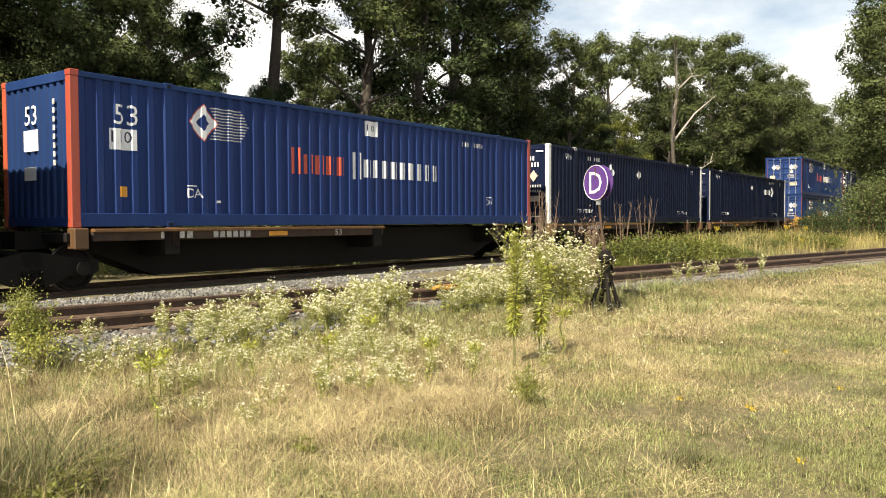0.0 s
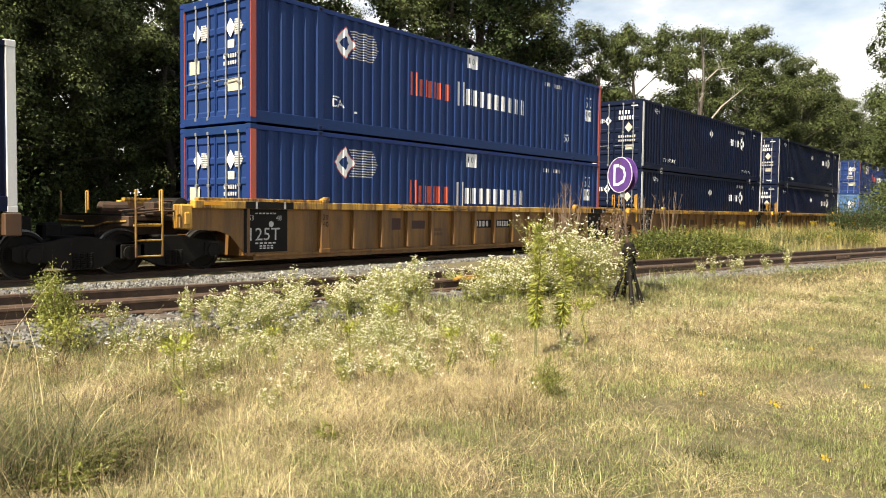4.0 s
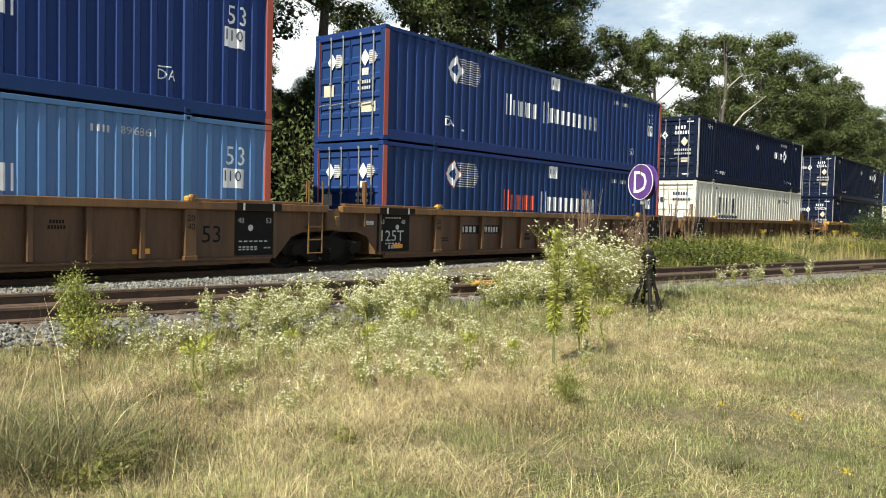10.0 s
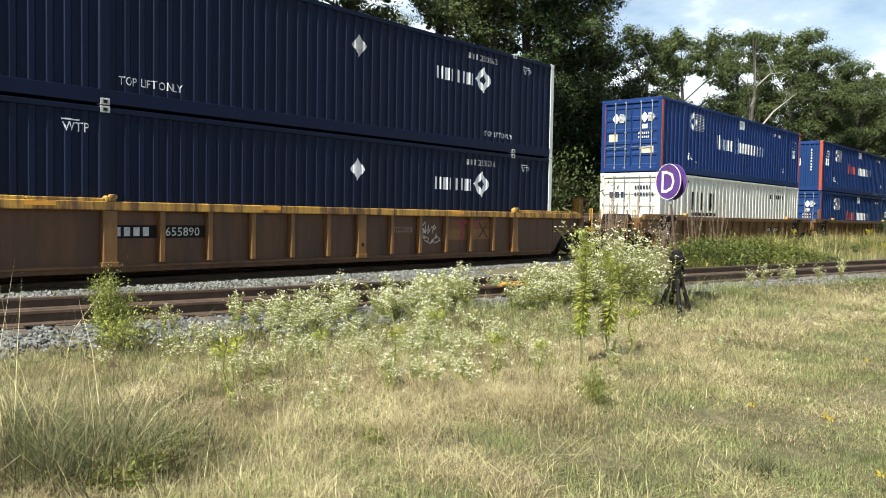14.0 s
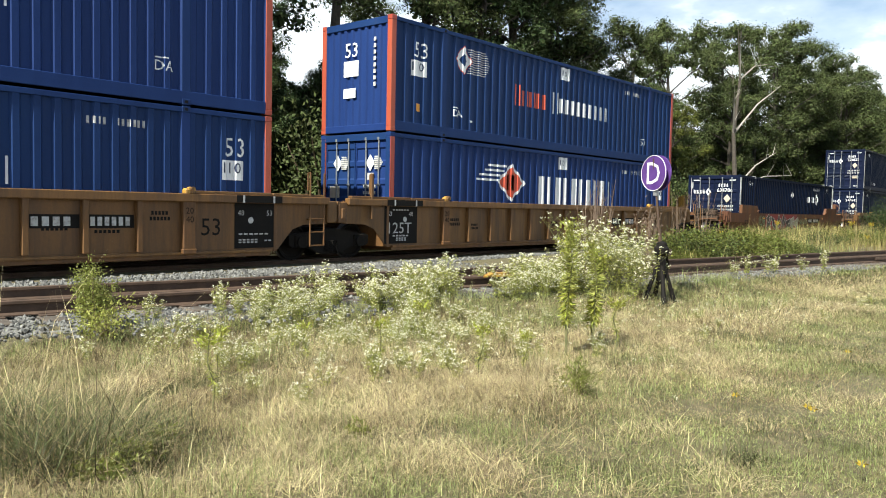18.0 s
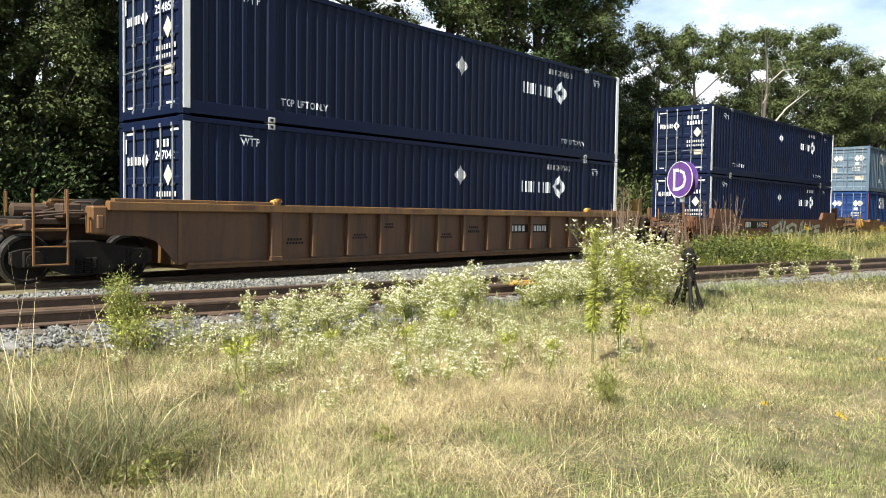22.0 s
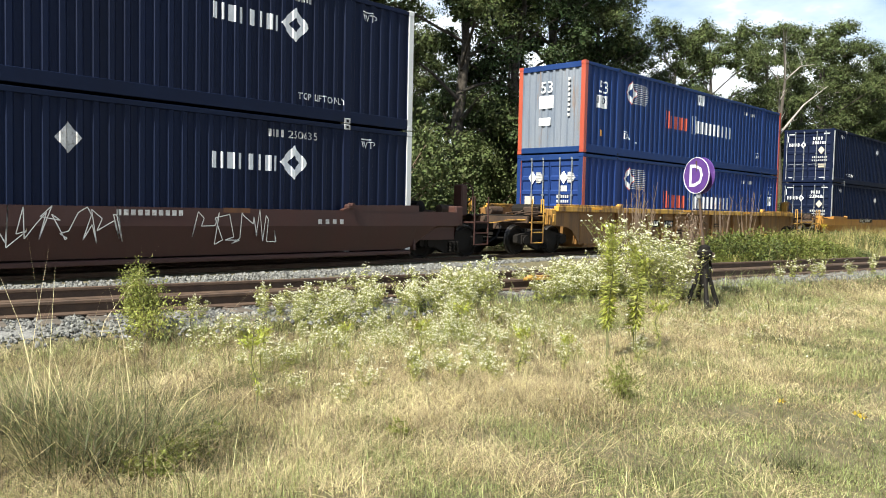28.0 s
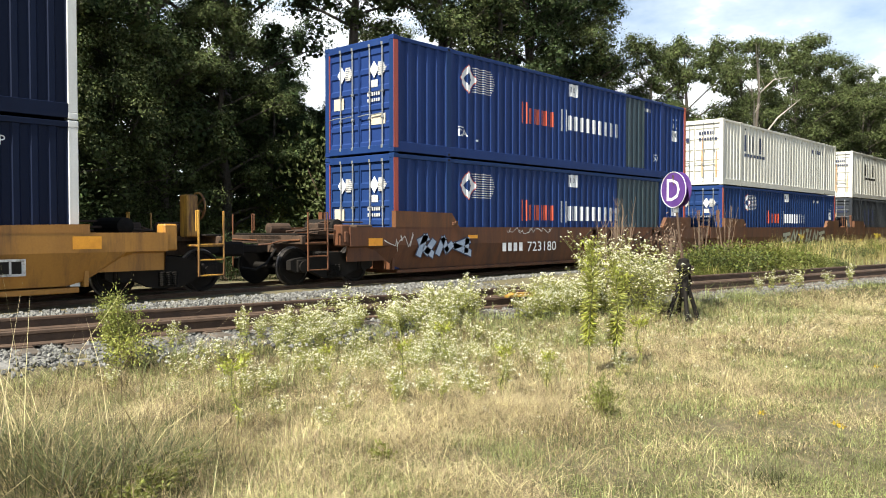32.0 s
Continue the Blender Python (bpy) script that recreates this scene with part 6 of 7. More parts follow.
def weed_plant(seed, high, spread, stems, flowers=True, leaf=.09):
    """A branching weed: thin stems, narrow leaves, small loose flower heads; returns three meshes."""
    r = random.Random(seed)
    g = Geo()
    lc, ld, ls, fc, fd = [], [], [], [], []
    for k in range(stems):
        a = r.uniform(0, 6.28)
        lean = r.uniform(.05, spread)
        hh = high * r.uniform(.5, 1.08)
        p0 = Vector((r.uniform(-.08, .08), r.uniform(-.08, .08), -.04))
        tip = Vector((math.cos(a) * lean, math.sin(a) * lean, hh))
        mid = (p0 + tip) * .5 + Vector((r.uniform(-.05, .05), r.uniform(-.05, .05), .06 * hh))
        g.tube([p0, mid, tip], [.0045, .0035, .002], 4)
        ends = [tip]
        for j in range(6):
            t = .40 + .55 * j / 6
            base = p0.lerp(mid, t * 2) if t < .5 else mid.lerp(tip, t * 2 - 1)
            w = r.uniform(0, 6.28)
            e = base + Vector((math.cos(w), math.sin(w), r.uniform(.6, 1.4))) * high * r.uniform(.10, .20)
            g.tube([base, e], [.003, .0018], 4)
            ends.append(e)
        for j in range(int(24 * hh / .8) + 6):
            t = r.uniform(.06, 1)
            base = p0.lerp(mid, t * 2) if t < .5 else mid.lerp(tip, t * 2 - 1)
            w = r.uniform(0, 6.28)
            lc.append(base)
            ld.append((math.cos(w), math.sin(w), r.uniform(-.5, .5)))
            ls.append(leaf * (1.2 - .65 * t))
        for e in ends:
            for j in range(4):
                w = r.uniform(0, 6.28)
                lc.append(e - Vector((0, 0, r.uniform(.01, .10))))
                ld.append((math.cos(w), math.sin(w), .2))
                ls.append(leaf * .55)
            if not flowers or r.random() < .22:
                continue
            for j in range(r.choice((2, 3, 4))):
                o = Vector((r.gauss(0, .022), r.gauss(0, .022), r.gauss(0, .012)))
                for q in range(4):
                    w = r.uniform(0, 6.28)
                    fc.append(e + o)
                    fd.append((math.cos(w), math.sin(w), r.uniform(.2, 1.0)))
    out = [("stem", g.mesh("stem", STEM))]
    out.append(("foliage", leaf_cards("leaves", LEAF_WEED, np.array([tuple(p) for p in lc]), np.array(ld), np.array(ls), seed, .3, .26)))
    if flowers:
        out.append(("bloom", leaf_cards("flower_heads", FLOWER, np.array([tuple(p) for p in fc]), np.array(fd), 0.0208, seed + 1, .2, .85)))
    return out


def plant(name, meshes, m, label, category, group=""):
    th = empty(name, m, label, category, group)
    for nm, me in meshes:
        part(nm, me, th, "", None, "stuff" if nm not in ("trunk", "stem") else "")
    return th


def goldenrod(seed, high, leaf=.16, bloom=False):
    """One upright leafy stalk with drooping lower leaves."""
    r = random.Random(seed)
    g = Geo()
    top = Vector((r.uniform(-.06, .06), r.uniform(-.06, .06), high))
    pts = [Vector((0, 0, -.05)), Vector((.02, -.02, high * .35)), Vector((-.02, .02, high * .7)), top]
    g.tube(pts, [.007, .0065, .005, .003], 6)
    lc, ld, ls, oc, od, os_ = [], [], [], [], [], []
    n = int(high * 290)
    for i in range(n):
        t = (i + .5) / n
        k = min(2, int(t * 3))
        base = pts[k].lerp(pts[k + 1], t * 3 - k)
        a = i * 2.4 + r.uniform(-.3, .3)
        up = -1.5 + 2.6 * t
        if t < .27:
            continue
        tgt = (oc, od, os_) if t < .48 and r.random() < .85 else (lc, ld, ls)
        tgt[0].append(tuple(base))
        tgt[1].append((math.cos(a), math.sin(a), up))
        tgt[2].append(leaf * (1.15 - .7 * t) * (.55 + .45 * min(1, (t - .27) * 6)))
    fc, fd = [], []
    for i in range(130):
        t = r.uniform(.82, 1.02)
        base = pts[2].lerp(pts[3], (t - .667) * 3)
        a = r.uniform(0, 6.28)
        fc.append(tuple(base + Vector((math.cos(a), math.sin(a), .5)) * r.uniform(0, .10)))
        fd.append((math.cos(a), math.sin(a), .8))
    out = [("stem", g.mesh("stem", STEM)), ("foliage", leaf_cards("foliage", LEAF_WEED, np.array(lc), np.array(ld), np.array(ls), seed, .3, .13)),
           ("lower_foliage", leaf_cards("lower_leaves", LEAF_GOLD, np.array(oc), np.array(od), np.array(os_), seed + 2, .3, .15)),
           ("flower_plume", leaf_cards("flower_plume", LEAF_GOLD if not bloom else FLOWER_Y, np.array(fc), np.array(fd), .035, seed + 1, .2, .5))]
    return out


def shrub(seed, high, rad, leaves, mat, size=.09, slim=.5):
    """A low leafy bush: many thin stems and scattered leaves in clumps."""
    r = random.Random(seed)
    rs = np.random.RandomState(seed)
    g = Geo()
    lc, ld = [], []
    clumps = []
    for k in range(14):
        a, q = r.uniform(0, 6.28), rad * math.sqrt(r.random())
        e = Vector((math.cos(a) * q, math.sin(a) * q, high * r.uniform(.45, 1.0) * (1 - .35 * (q / rad) ** 2)))
        g.tube([(math.cos(a) * q * .15, math.sin(a) * q * .15, -.05), (math.cos(a) * q * .55, math.sin(a) * q * .55, e.z * .6), tuple(e)], [.012 * high, .008 * high, .003 * high], 5)
        clumps += [e, e * .75 + Vector((r.uniform(-.2, .2) * rad, r.uniform(-.2, .2) * rad, 0)), Vector((e.x * .8, e.y * .8, e.z * .45))]
    per = leaves // len(clumps)
    for c in clumps:
        p = rs.normal(0, 1, (per, 3)) * [rad * .22, rad * .22, high * .11] + np.array(c)
        p[:, 2] = np.maximum(p[:, 2], .03)
        lc.append(p)
        ld.append(rs.normal(0, .6, (per, 3)) + (p - [0, 0, high * .3]) / max(rad, high) + [0, 0, .2])
    return [("stem", g.mesh("stem", STEM_DRY)), ("foliage", leaf_cards("foliage", mat, np.concatenate(lc), np.concatenate(ld), size, seed, .3, slim))]


def make_plants():
    r = random.Random(12)
    lows = [weed_plant(100 + k, .66, .36, 7) for k in range(4)]
    talls = [weed_plant(200 + k, 1.28, .62, 9, True, .08) for k in range(3)]
    lab_low = "low bushy weed with small creamy white flower heads"
    lab_tall = "tall bushy weed topped with creamy white flowers"

    def put(meshes, name, x, y, label, cat, s=1.0, group="white-flowered weeds beside the siding"):
        ob = plant(name, meshes, pose(x, y, ground_z(x, y), 0, 0, r.uniform(0, 360)), label, cat, group)
        ob.scale = (s, s, s)
        return ob
    for i in range(270):
        x = 4.6 + 7.0 * r.random() ** .85
        d = .45 + (2.3 if x < 8.2 else .8) * r.random() ** 1.2
        if patch(x, d, .9, 61) < -.3:
            continue
        put(lows[i % 4], "flowering_weed", x, rail_y(x) - d, lab_low, "weed", (r.uniform(.6, 1.05) - .15 * d) * (.62 + .38 * smooth(5.5, 10, x)))
    for i in range(16):
        x = r.gauss(12.0, .62)
        put(talls[i % 3], "flowering_weed", x, 6.75 + r.gauss(0, .38) - .12 * (x - 11.3), lab_tall, "weed", r.uniform(.7, 1.1))
    for i in range(6):
        x = r.uniform(14.6, 21.5)
        put(lows[i % 4], "flowering_weed", x, rail_y(x) - r.uniform(.35, 1.0), lab_low, "weed", r.uniform(.5, .8))
    for i in range(115):
        x = r.uniform(3.4, 8.4) if i < 75 else r.uniform(8.4, 17)
        put(lows[i % 4], "flowering_weed", x, rail_y(x) - r.uniform(1.4, 4.4), lab_low, "weed", r.uniform(.24, .5) if x < 8.4 else r.uniform(.18, .32))
    for i in range(10):
        x = r.uniform(6.5, 14)
        put(lows[i % 4], "flowering_weed", x, rail_y(x) + r.uniform(.4, 1.2), lab_low, "weed", r.uniform(.5, .8))
    g1 = "goldenrod stalks in the dry grass"
    for k, (x, y, h, b) in enumerate(((7.40, 4.50, 1.46, False), (7.45, 4.56, 1.25, False), (7.83, 4.42, 1.22, False), (7.90, 4.47, 1.06, False))):
        put(goldenrod(300 + k, h, .155), "goldenrod", x, y, "tall leafy goldenrod with drooping yellow-green leaves", "wildflower", 1, g1)
    small = [goldenrod(320 + k, .55, .07, False) for k in range(3)]
    for k, (x, y) in enumerate(((5.37, 5.35), (5.85, 4.5), (4.2, 6.3), (4.9, 5.9), (6.3, 4.3), (6.6, 5.9), (3.4, 5.2), (7.9, 4.2))):
        put(small[k % 3], "goldenrod", x, y, "slender young goldenrod stalk", "wildflower", r.uniform(.6, 1.1), g1)
    put(shrub(400, .34, .15, 900, LEAF_OLIVE, .05, .12), "weed_tuft", 5.85, 3.45, "low green leafy weed in the dry grass", "weed", 1, "")
    for k, (x, y, sc) in enumerate(((2.35, 4.45, .7), (2.7, 4.75, .6), (2.15, 4.3, .7))):
        put(shrub(410 + k, .24, .22, 420, LEAF_OLIVE, .055, .4), "weed_tuft", x, y, "low broad-leaved weed among dry grass", "weed", sc, "low weeds by the grass clump")
    put(shrub(401, .15, .07, 260, LEAF_OLIVE, .03), "weed_tuft", 3.74, 3.92, "small dark green weed in the dry grass", "weed", 1, "")
    put(shrub(402, .98, .30, 5600, LEAF_OLIVE, .036), "sapling_bush", 3.95, 8.25, "young yellow-green bush growing on the ballast", "bush", .74, "")
    put(shrub(403, .45, .30, 1300, LEAF_WEED, .034), "sapling_bush", 4.0, 8.0, "low green growth at the foot of a young bush", "bush", 1, "")
    dots = leaf_cards("petals", FLOWER_Y, np.array([(math.cos(k) * .008, math.sin(k) * .008, .12) for k in range(12)]), np.array([(math.cos(k), math.sin(k), .2) for k in range(12)]), .028, 5)
    for x, y in ((6.3, 1.68), (6.38, 1.74), (7.6, 1.3), (5.2, 1.1), (6.4, 2.3), (9.5, 2.2)):
        th = empty("small_flower", pose(x, y, ground_z(x, y)), "tiny yellow flower in the lawn", "wildflower", "yellow flowers in the lawn")
        part("petals", dots, th)
        part("stem", cached("dotstem", lambda: Geo().tube([(0, 0, -.02), (0, 0, .12)], .003, 5).mesh("stem", STEM)), th)
    # a tall clump of dry grass
    rs = np.random.RandomState(8)
    for k, (x, y, n, h) in enumerate(((2.0, 4.75, 190, .44), (1.95, 5.6, 150, .50), (2.5, 4.85, 90, .30))):
        def spray(q, wide, tall, thick, lean, bend):
            return rs.normal(0, wide, q), rs.normal(0, wide, q), np.full(q, -.02), tall * rs.uniform(.3, 1.1, q), thick * rs.uniform(.6, 1.3, q), np.abs(rs.normal(lean, .4, q)), rs.uniform(0, 6.28, q), np.abs(rs.normal(bend, .35, q))
        me = blade_mesh("blades", GRASS_DRY, *spray(n, .22, h * 1.5, .0036, .5, .9))
        st = blade_mesh("seed_stems", GRASS_DRY, *spray(40, .18, h * 3.0, .0052, .34, .5))
        # Dark blades put the shade inside the clump into their colour.
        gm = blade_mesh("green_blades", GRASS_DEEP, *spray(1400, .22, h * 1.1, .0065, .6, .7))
        tm = blade_mesh("withered_blades", GRASS_TAN, *spray(420, .25, h, .0050, .7, .8))
        plant("grass_clump", [("straw", me), ("seed_head", st), ("greenery", gm), ("withered_straw", tm)], pose(x, y, ground_z(x, y)), "tall clump of dry grass with long seed stems", "grass clump", "tall grass clumps")
    # a darker tuft in the lawn
    q = 130
    tuft = blade_mesh("green_blades", GRASS_DEEP, rs.normal(0, .09, q), rs.normal(0, .09, q), np.full(q, -.01), rs.uniform(.08, .22, q), .006 * rs.uniform(.7, 1.3, q), np.abs(rs.normal(.5, .4, q)), rs.uniform(0, 6.28, q), np.abs(rs.normal(.6, .4, q)))
    plant("grass_tuft", [("greenery", tuft)], pose(5.09, 1.75, ground_z(5.09, 1.75)), "small dark green grass tuft in the lawn", "grass tuft")
    # bare dead stalks
    for k, (x, y, h, n) in enumerate(((12.9, 7.3, 1.85, 16), (12.4, 7.15, 1.6, 10), (19.6, 9.6, 1.35, 14), (22.3, 9.9, 1.8, 9), (23.4, 9.6, 1.9, 8))):
        rr = random.Random(600 + k)
        g = Geo()
        for i in range(n):
            a, q = rr.uniform(0, 6.28), rr.uniform(.05, .42)
            hh = h * rr.uniform(.7, 1.05)
            p = [(math.cos(a) * q * .3, math.sin(a) * q * .3, -.03), (math.cos(a) * q * .6, math.sin(a) * q * .6, hh * .5), (math.cos(a) * q, math.sin(a) * q, hh)]
            g.tube(p, [.009, .007, .003], 5)
            for j in range(4):
                t = rr.uniform(.5, .95)
                b = Vector(p[1]).lerp(Vector(p[2]), t * 2 - 1)
                w = rr.uniform(0, 6.28)
                g.tube([b, b + Vector((math.cos(w) * .09, math.sin(w) * .09, .16))], [.004, .002], 4)
        meshes = [("stem", g.mesh("stem", STEM_DRY))]
        if k == 2:
            meshes.append(("foliage", leaf_cards("dry_leaves", STEM_DRY, rs.normal(0, 1, (500, 3)) * [.22, .22, .3] + [0, 0, .85], rs.normal(0, 1, (500, 3)), .06, 9)))
        put(meshes, "dead_stalks", x, y, "bare reddish-brown dead weed stalks", "weed", 1, "dead stalks")
    # verge bushes between the tracks
    vb = [shrub(700 + k, .62, 1.05, 3400, (LEAF_VERGE, LEAF_YELLOW, LEAF_MID)[k], .065) for k in range(3)]
    for i in range(66):
        x = r.uniform(18, 27) if i < 50 else r.uniform(27, 46)
        y = r.uniform(max(rail_y(x) + 2.3, 7.5 - .03 * x), 12.0)
        if y > .44 * x:
            continue
        put(vb[i % 3], "verge_bush", x, y, "low sprawling green bush on the weedy verge", "bush", r.uniform(.45, 1.3) if x < 23 else r.uniform(.4, .95), "verge bushes")
    yb = [goldenrod(750 + k, .7, .09, True) for k in range(3)]
    for i in range(14):
        x = r.uniform(26, 50)
        y = r.uniform(rail_y(x) + 2.3, 12.2)
        put(yb[i % 3], "goldenrod", x, y, "flowering goldenrod on the verge", "wildflower", r.uniform(.7, 1.2), "goldenrod on the verge")
    big = [shrub(800 + k, 4.2, 2.3, 7000, (LEAF_MID, LEAF_DARK)[k], .16) for k in range(2)]
    for i, (x, y, s) in enumerate(((46, 7.0, .9), (42, 7.9, .5), (50, 6.0, 1.0), (54, 4.5, 1.2), (57, 6.8, 1.2), (41.5, 4.2, .5))):
        put(big[i % 2], "large_bush", x, y, "large dense green bush beside the tracks", "bush", s, "large bushes by the tracks")


make_plants()

# ---- trees ----
def tree_meshes(seed, high, rad, leaves, mat, low=.18, size=.17, bark=BARK, limbs_n=24, gaps=.0, peak=.62):
    """Trunk, rising limbs and a lobed crown: leafy pads round the limb ends, each a dense shell about a core added to
    block light.
    """
    r = random.Random(seed)
    rs = np.random.RandomState(seed)
    trunk, limbs = Geo(), Geo()
    lean = Vector((r.uniform(-.06, .06), r.uniform(-.06, .06), 1))
    tr = [Vector((0, 0, -.3))] + [Vector((lean.x * high * t + r.uniform(-.2, .2), lean.y * high * t + r.uniform(-.2, .2), high * t)) for t in (.12, .3, .5, .7, .9)]
    r0 = high * .016
    trunk.tube(tr, [r0 * 1.5, r0 * 1.1, r0, r0 * .75, r0 * .45, r0 * .12], 9)
    pads = []
    for i in range(limbs_n):
        t = low + (.97 - low) * (i + r.random()) / limbs_n
        k = min(4, int(t / .2))
        b = tr[k].lerp(tr[k + 1], min(1, t * 5 - k))
        b.z = high * min(t, .9) * .96
        a = i * 2.4 + r.uniform(-.5, .5)
        side = max(.22, 1 - abs(t - peak * .8) / (1.05 - peak * .5)) ** .7
        q = rad * side * r.uniform(.6, 1.15)
        rise = q * (r.uniform(.0, .45) + .55 * t)
        e = b + Vector((math.cos(a) * q, math.sin(a) * q, rise))
        e.z = min(e.z, high)
        m = b.lerp(e, .5) + Vector((r.uniform(-.2, .2), r.uniform(-.2, .2), r.uniform(.0, .35)))
        limbs.tube([b, m, e], [r0 * .45 * (1.2 - t), r0 * .30 * (1.2 - t) + .01, .012], 6)
        if r.random() < gaps:
            continue
        pads.append((e, r.uniform(.75, 1.2)))
        for j in range(5):
            w = a + r.uniform(-1.9, 1.9)
            s = m.lerp(e, r.uniform(-.5, 1)) if j else m
            d = s + Vector((math.cos(w), math.sin(w), r.uniform(-.25, .8))) * rad * r.uniform(.16, .34)
            limbs.tube([s, d], [.022, .008], 4)
            pads.append((d, r.uniform(.55, 1.05)))
    pads.append((tr[-1] + Vector((0, 0, .04 * high)), .8))
    total = sum(p[1] ** 2 for p in pads)
    lc, ld, lf, lz = [], [], [], []
    for c, k in pads:
        n = max(20, int(leaves * k * k / total))
        sc = rad * .235 * k
        flat = np.array([sc * r.uniform(.85, 1.2), sc * r.uniform(.85, 1.2), sc * r.uniform(.72, 1.0)])
        out = rs.normal(0, 1, (n, 3))
        out /= np.linalg.norm(out, axis=1)[:, None]
        out[:, 2] = np.where(out[:, 2] < -.3, -out[:, 2], out[:, 2])
        lc.append(out * flat * (rs.uniform(.6, 1.0, n) + (rs.uniform(0, 1, n) > .86) * rs.uniform(0, .45, n))[:, None] + np.array(c))
        lf.append(out + np.array([0, 0, .5]))
        ld.append(rs.normal(0, 1, (n, 3)) + np.array([0, 0, -.3]))
        lz.append(size * rs.uniform(.7, 1.2, n))
        # Larger inner leaves, added to block light and darken the pad.
        core = rs.normal(0, 1, (46, 3))
        lc.append(core * flat * .30 + np.array(c))
        lf.append(core)
        ld.append(rs.normal(0, 1, (46, 3)))
        lz.append(np.full(46, .26))
    return [("trunk", trunk.mesh("trunk", bark, smooth=True)), ("branching", limbs.mesh("branching", bark)),
            ("crown", leaf_cards("crown", mat, np.concatenate(lc), np.concatenate(ld), np.concatenate(lz), seed, .3, .62, np.concatenate(lf)))]


def clearing(x, y, reach):
    """Whether a crown there would close the two lanes cut through the woods."""
    return any(abs(x * c - y * s) < reach + w for s, c, w in ((.648, .7615, -.35),))


def make_trees():
    r = random.Random(31)
    kinds = [tree_meshes(1, 16, 3.7, 44000, LEAF_DARK, .05, .112, limbs_n=30, gaps=.10), tree_meshes(2, 15, 3.5, 42000, LEAF_DARK, .05, .112, limbs_n=28, gaps=.12), tree_meshes(3, 17, 3.9, 46000, LEAF_MID, .06, .115, limbs_n=30, gaps=.10),
             tree_meshes(4, 15.5, 3.3, 24000, LEAF_MID, .2, .12, limbs_n=25, gaps=.24, peak=.75), tree_meshes(5, 15.5, 3.6, 32000, LEAF_YELLOW, .08, .115), tree_meshes(6, 12.5, 4.3, 38000, LEAF_MID, .03, .12, limbs_n=28),
             tree_meshes(7, 16.5, 3.9, 36000, LEAF_DARK, .58, .115, limbs_n=24, gaps=.06, peak=.85)]
    words = ["dense dark green oak at the edge of the woods", "dark green leafy oak at the edge of the woods", "tall broad-leaved tree at the edge of the woods",
             "open-crowned tree with light showing through", "tall tree with yellowing green leaves", "dense low-branched tree with sunlit olive leaves", "tall bare-stemmed tree with a high dark crown"]

    def put(k, x, y, s=1.0, label=""):
        ob = plant("tree", kinds[k], pose(x, y, ground_z(x, y) - .05, 0, 0, r.uniform(0, 360)), label or words[k], "tree", "trees along the woods")
        ob.scale = (s, s, s * r.uniform(.94, 1.06))
        return ob
    # Trees below about x = 3 stay unseen, added to shade the left undergrowth.
    x = -20.0
    while x < 34:
        if not clearing(x, 23, 3.3):
            put(r.choice((2, 0, 1, 4)) if x < 15 else r.choice((0, 0, 1, 2)), x, 22.4 + r.uniform(-1.2, 1.8), r.uniform(.85, 1.1))
        x += r.uniform(3.0, 4.4)
    # the edge of the woods farther along: a low vine-grown tree, then open oaks against the sky
    for k, x, y, s in ((6, 20.6, 24.0, 1.0), (2, 24.0, 21.8, .92), (2, 13.9, 21.6, .52), (5, 11.7, 21.2, .54), (5, 5.2, 21.2, .62), (5, 7.7, 20.9, .6), (5, 9.8, 21.3, .52), (2, 32.6, 21.3, .84), (2, 36.4, 23.4, .60), (0, 41.0, 23.0, .62), (3, 39.2, 20.8, .72), (1, 43.4, 21.6, .60), (4, 46.6, 20.9, .52), (3, 50.0, 23.0, .90), (2, 54.6, 20.8, .74), (3, 57.4, 21.8, .98), (5, 61.6, 21.5, .95), (3, 66.8, 21.2, 1.08), (2, 70.5, 21.2, .9), (2, 75.0, 21.6, .8)):
        put(k, x, y, s)
    x = 76.0
    while x < 150:
        k = r.choice((2, 5, 2, 3))
        put(k, x, 21.5 + r.uniform(-1.0, 1.8), r.uniform(.85, 1.0) * (1.2 if k == 5 else 1))
        x += r.uniform(3.6, 5.2)
    x = -2.0
    while x < 150:
        if not clearing(x, 30, 3.5) and not 1 < x < 14:
            put(r.choice((0, 1, 2)) if x < 60 else r.choice((2, 3, 4)), x, 30 + r.uniform(-1.5, 3), r.uniform(.6, .8) if x < 1 else r.uniform(.52, .7) if x < 44 else r.uniform(.52, .64))
        x += r.uniform(4.5, 7)
    x = -26.0
    while x < 150:
        if not clearing(x, 38, 3.6):
            put(r.choice((0, 1, 2)), x, 38 + r.uniform(-1.5, 4), r.uniform(.46, .58) if 2 < x < 18 else r.uniform(.6, .8))
        x += r.uniform(5, 8)
    # lower growth that closes the woods behind the first row
    x = -14.0
    while x < 120:
        y = 27 + r.uniform(-1.5, 2)
        put(5 if x > 42 else r.choice((0, 1)), x, y, r.uniform(.3, .36) if clearing(x, y, 2.4) else r.uniform(.34, .44) if x < 12 else r.uniform(.4, .5) if x < 42 else r.uniform(.55, .75))
        x += r.uniform(3.0, 4.2) if x < 70 else 6
    for x, y, s in ((16.9, 23.5, .40), (18.6, 21.8, .38), (20.6, 24.0, .44), (15.2, 21.6, .44), (22.6, 26.4, .50), (23.0, 31, .50), (27.5, 33, .46), (19.5, 26, .42), (12.5, 26, .5), (25.2, 36, .5), (22.5, 28.1, .37), (26, 32.6, .43), (31, 38.5, .5)):
        put(1, x, y, s)
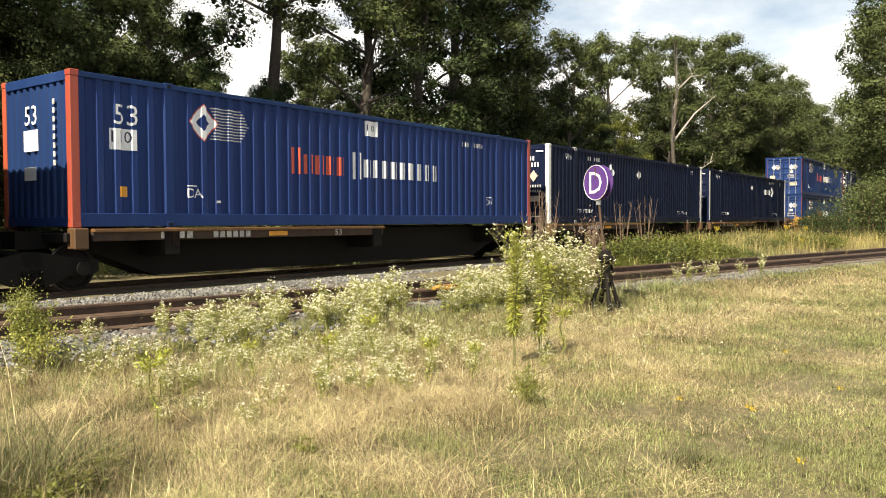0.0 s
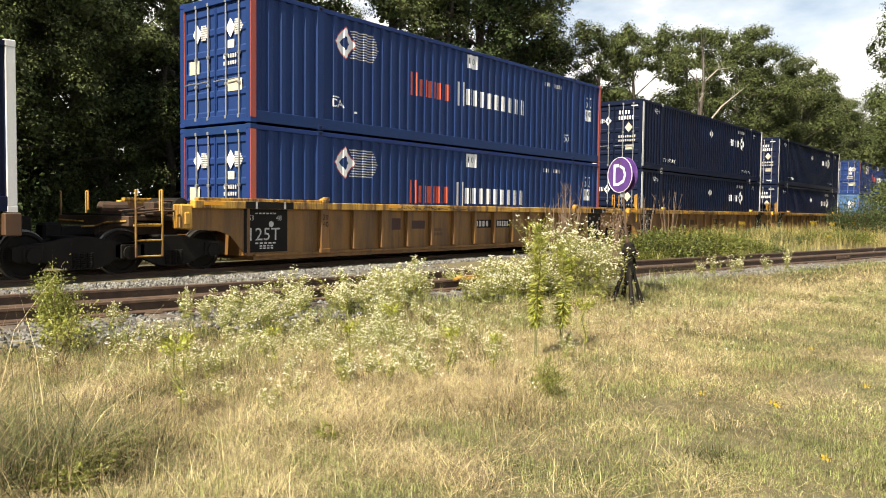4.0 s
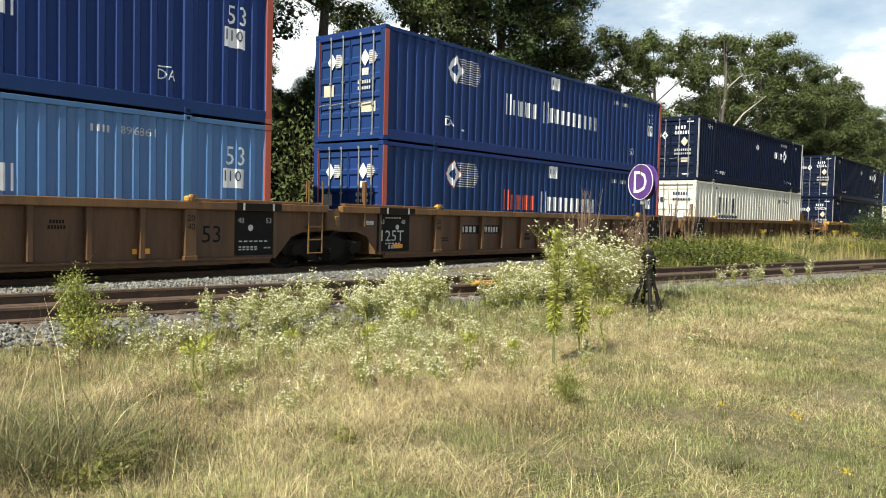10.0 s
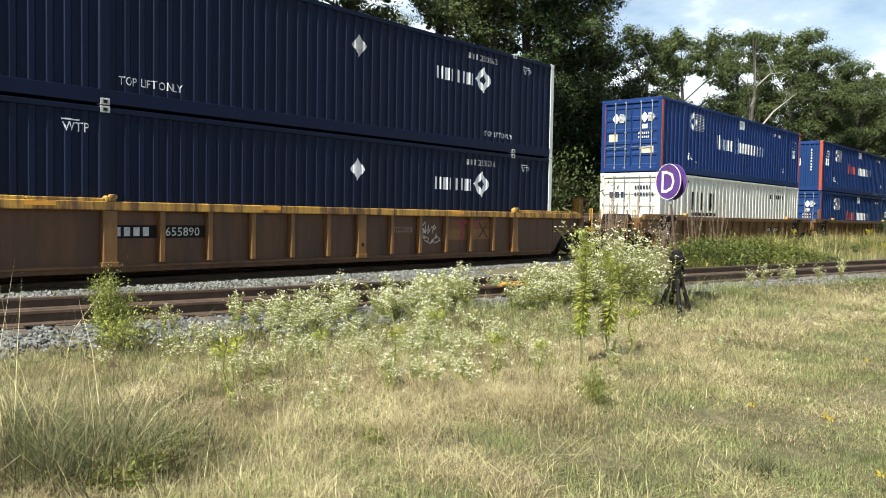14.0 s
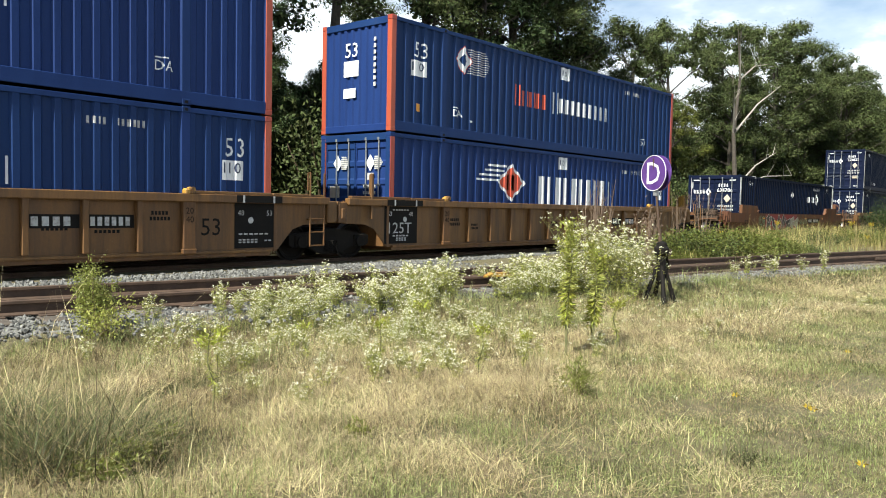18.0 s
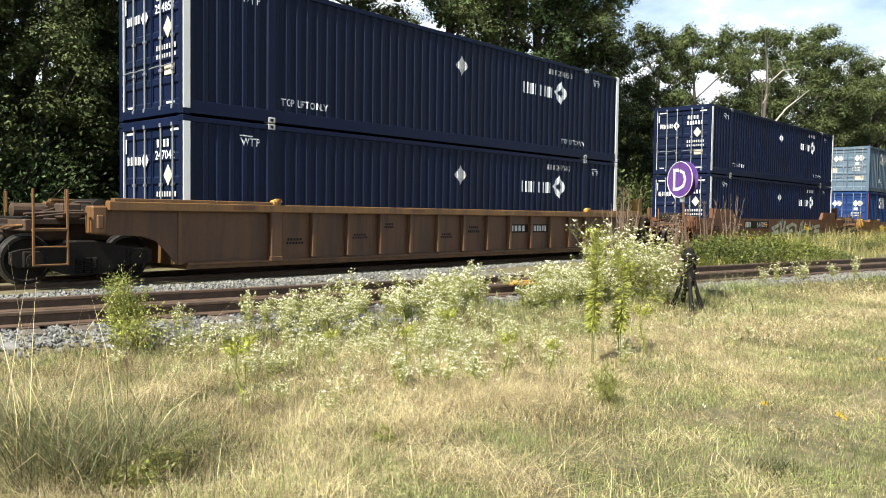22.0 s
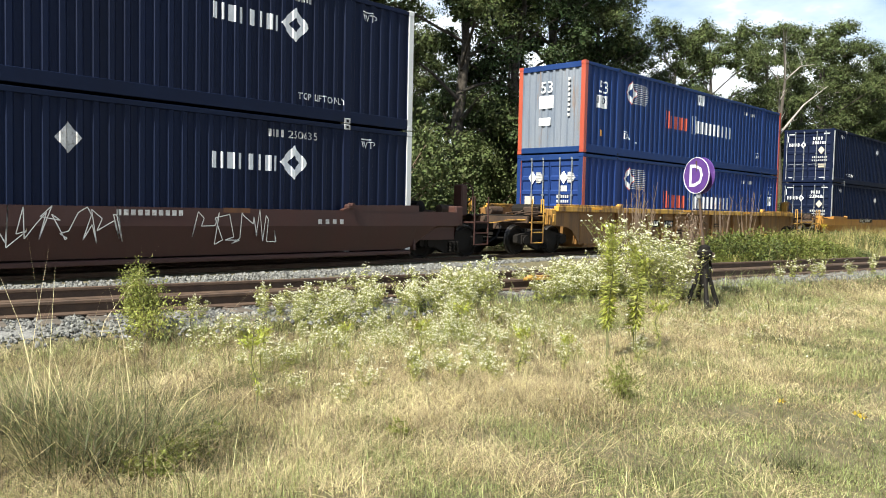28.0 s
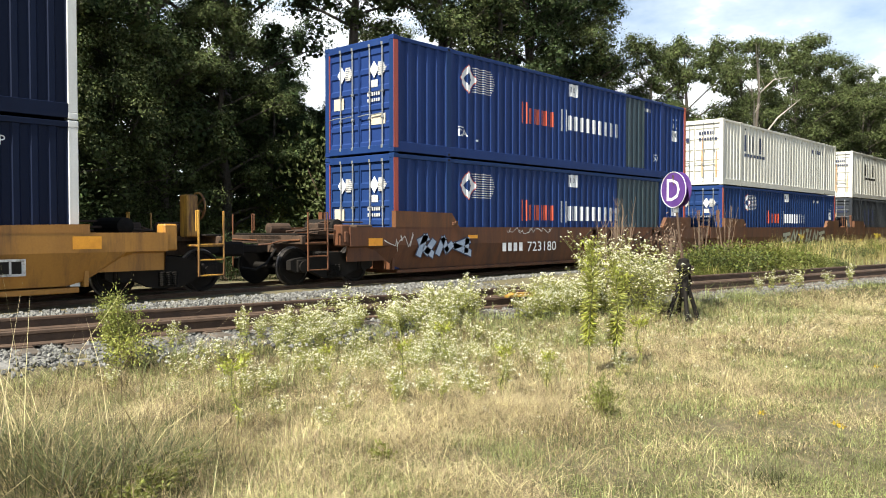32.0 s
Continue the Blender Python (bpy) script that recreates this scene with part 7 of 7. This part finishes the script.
    for k, x, y, s in ((5, 53.5, 5.8, 1.0), (5, 59, 6.2, 1.25), (0, 67, 7.5, 1.15), (5, 65, 3.5, 1.25), (1, 72, 2.5, 1.05), (2, 80, 7, 1.1), (0, 78, -4.5, 1.05), (1, 92, 4, 1.1)):
        put(k, x, y, s, "tall dark tree beside the siding")
    under = [shrub(900 + k, 3.2, 2.0, 8000, (LEAF_DARK, LEAF_MID, LEAF_YELLOW)[k], .112) for k in range(3)]
    x = -12.0
    while x < 110:
        k = r.choice((0, 1, 2, 0, 1)) if x < 14 else r.choice((0, 0, 1, 1, 2))
        y = 18.9 + r.uniform(-.3, 3.0)
        ob = plant("understorey_bush", under[k], pose(x, y, ground_z(x, y) - .05, 0, 0, r.uniform(0, 360)), "leafy undergrowth bush at the edge of the woods", "bush", "undergrowth of the woods")
        s = r.uniform(.5, 1.5)
        ob.scale = (s, s, s)
        x += r.uniform(1.1, 2.1) if x < 70 else 3
    x = -10.0
    while x < 75:
        y = 17.5 + r.uniform(-.2, .7)
        ob = plant("understorey_bush", under[r.choice((0, 0, 1))], pose(x, y, ground_z(x, y) - .1, 0, 0, r.uniform(0, 360)), "low dark undergrowth beside the main track", "bush", "undergrowth of the woods")
        s = r.uniform(.36, .5)
        ob.scale = (s, s * .6, s)
        x += r.uniform(.8, 1.2)
    # a dead tree with pale bare limbs
    g = Geo()
    rr = random.Random(77)
    tr = [Vector((0, 0, -.2)), Vector((.2, 0, 3)), Vector((.1, .2, 6.5)), Vector((.6, .1, 10.0)), Vector((.5, .3, 13.2))]
    g.tube(tr, [.2, .16, .12, .08, .02], 8)
    lg = Geo()
    for b, d, rad in ((tr[2], (3.8, -1.6, 3.4), .075), (tr[2], (-2.2, -.8, 2.8), .06), (tr[3], (2.2, -1.0, 1.2), .05), (tr[1], (2.6, -1.6, 2.4), .07), (tr[1], (4.2, -2.2, 1.0), .06), (tr[3], (-1.5, -.5, 2.4), .04)):
        d = Vector(d)
        m = b + d * .5 + Vector((0, 0, .35))
        lg.tube([b, m, b + d], [rad, rad * .7, rad * .2], 6)
        for j in range(4):
            s = b.lerp(m, .4) if j < 1 else m.lerp(b + d, rr.random())
            lg.tube([s, s + Vector((rr.uniform(-.7, .9), rr.uniform(-.6, .3), rr.uniform(.1, .9)))], [rad * .35, .008], 4)
    plant("dead_tree", [("trunk", g.mesh("trunk", BARK)), ("branching", lg.mesh("branching", BARK_PALE))], pose(50.6, 18.8, ground_z(50.6, 18.8)), "pale dead tree with bare crooked limbs", "tree")


make_trees()


def motions():
    times = [0.5 * k for k in range(65)]
    for ob, x, y, z in MOVING:
        walk(ob, [(t, pose(x - run(t), y, z)) for t in times])
    ticks = [k / FPS for k in range(32 * FPS + 1)]
    for name, s in (("front", -1), ("rear", 1)):
        wheels = SPIN[name]
        rows = [(t, pose(s * .89, 0, .42, 0, -math.degrees(run(t) / .42) % 360, 0)) for t in ticks]
        walk(wheels[0], rows)
        keys = wheels[0].animation_data
        for w in wheels[1:]:
            w.rotation_mode = "QUATERNION"
            own = w.animation_data_create()
            own.action = keys.action
            own.action_slot = keys.action_slot


motions()
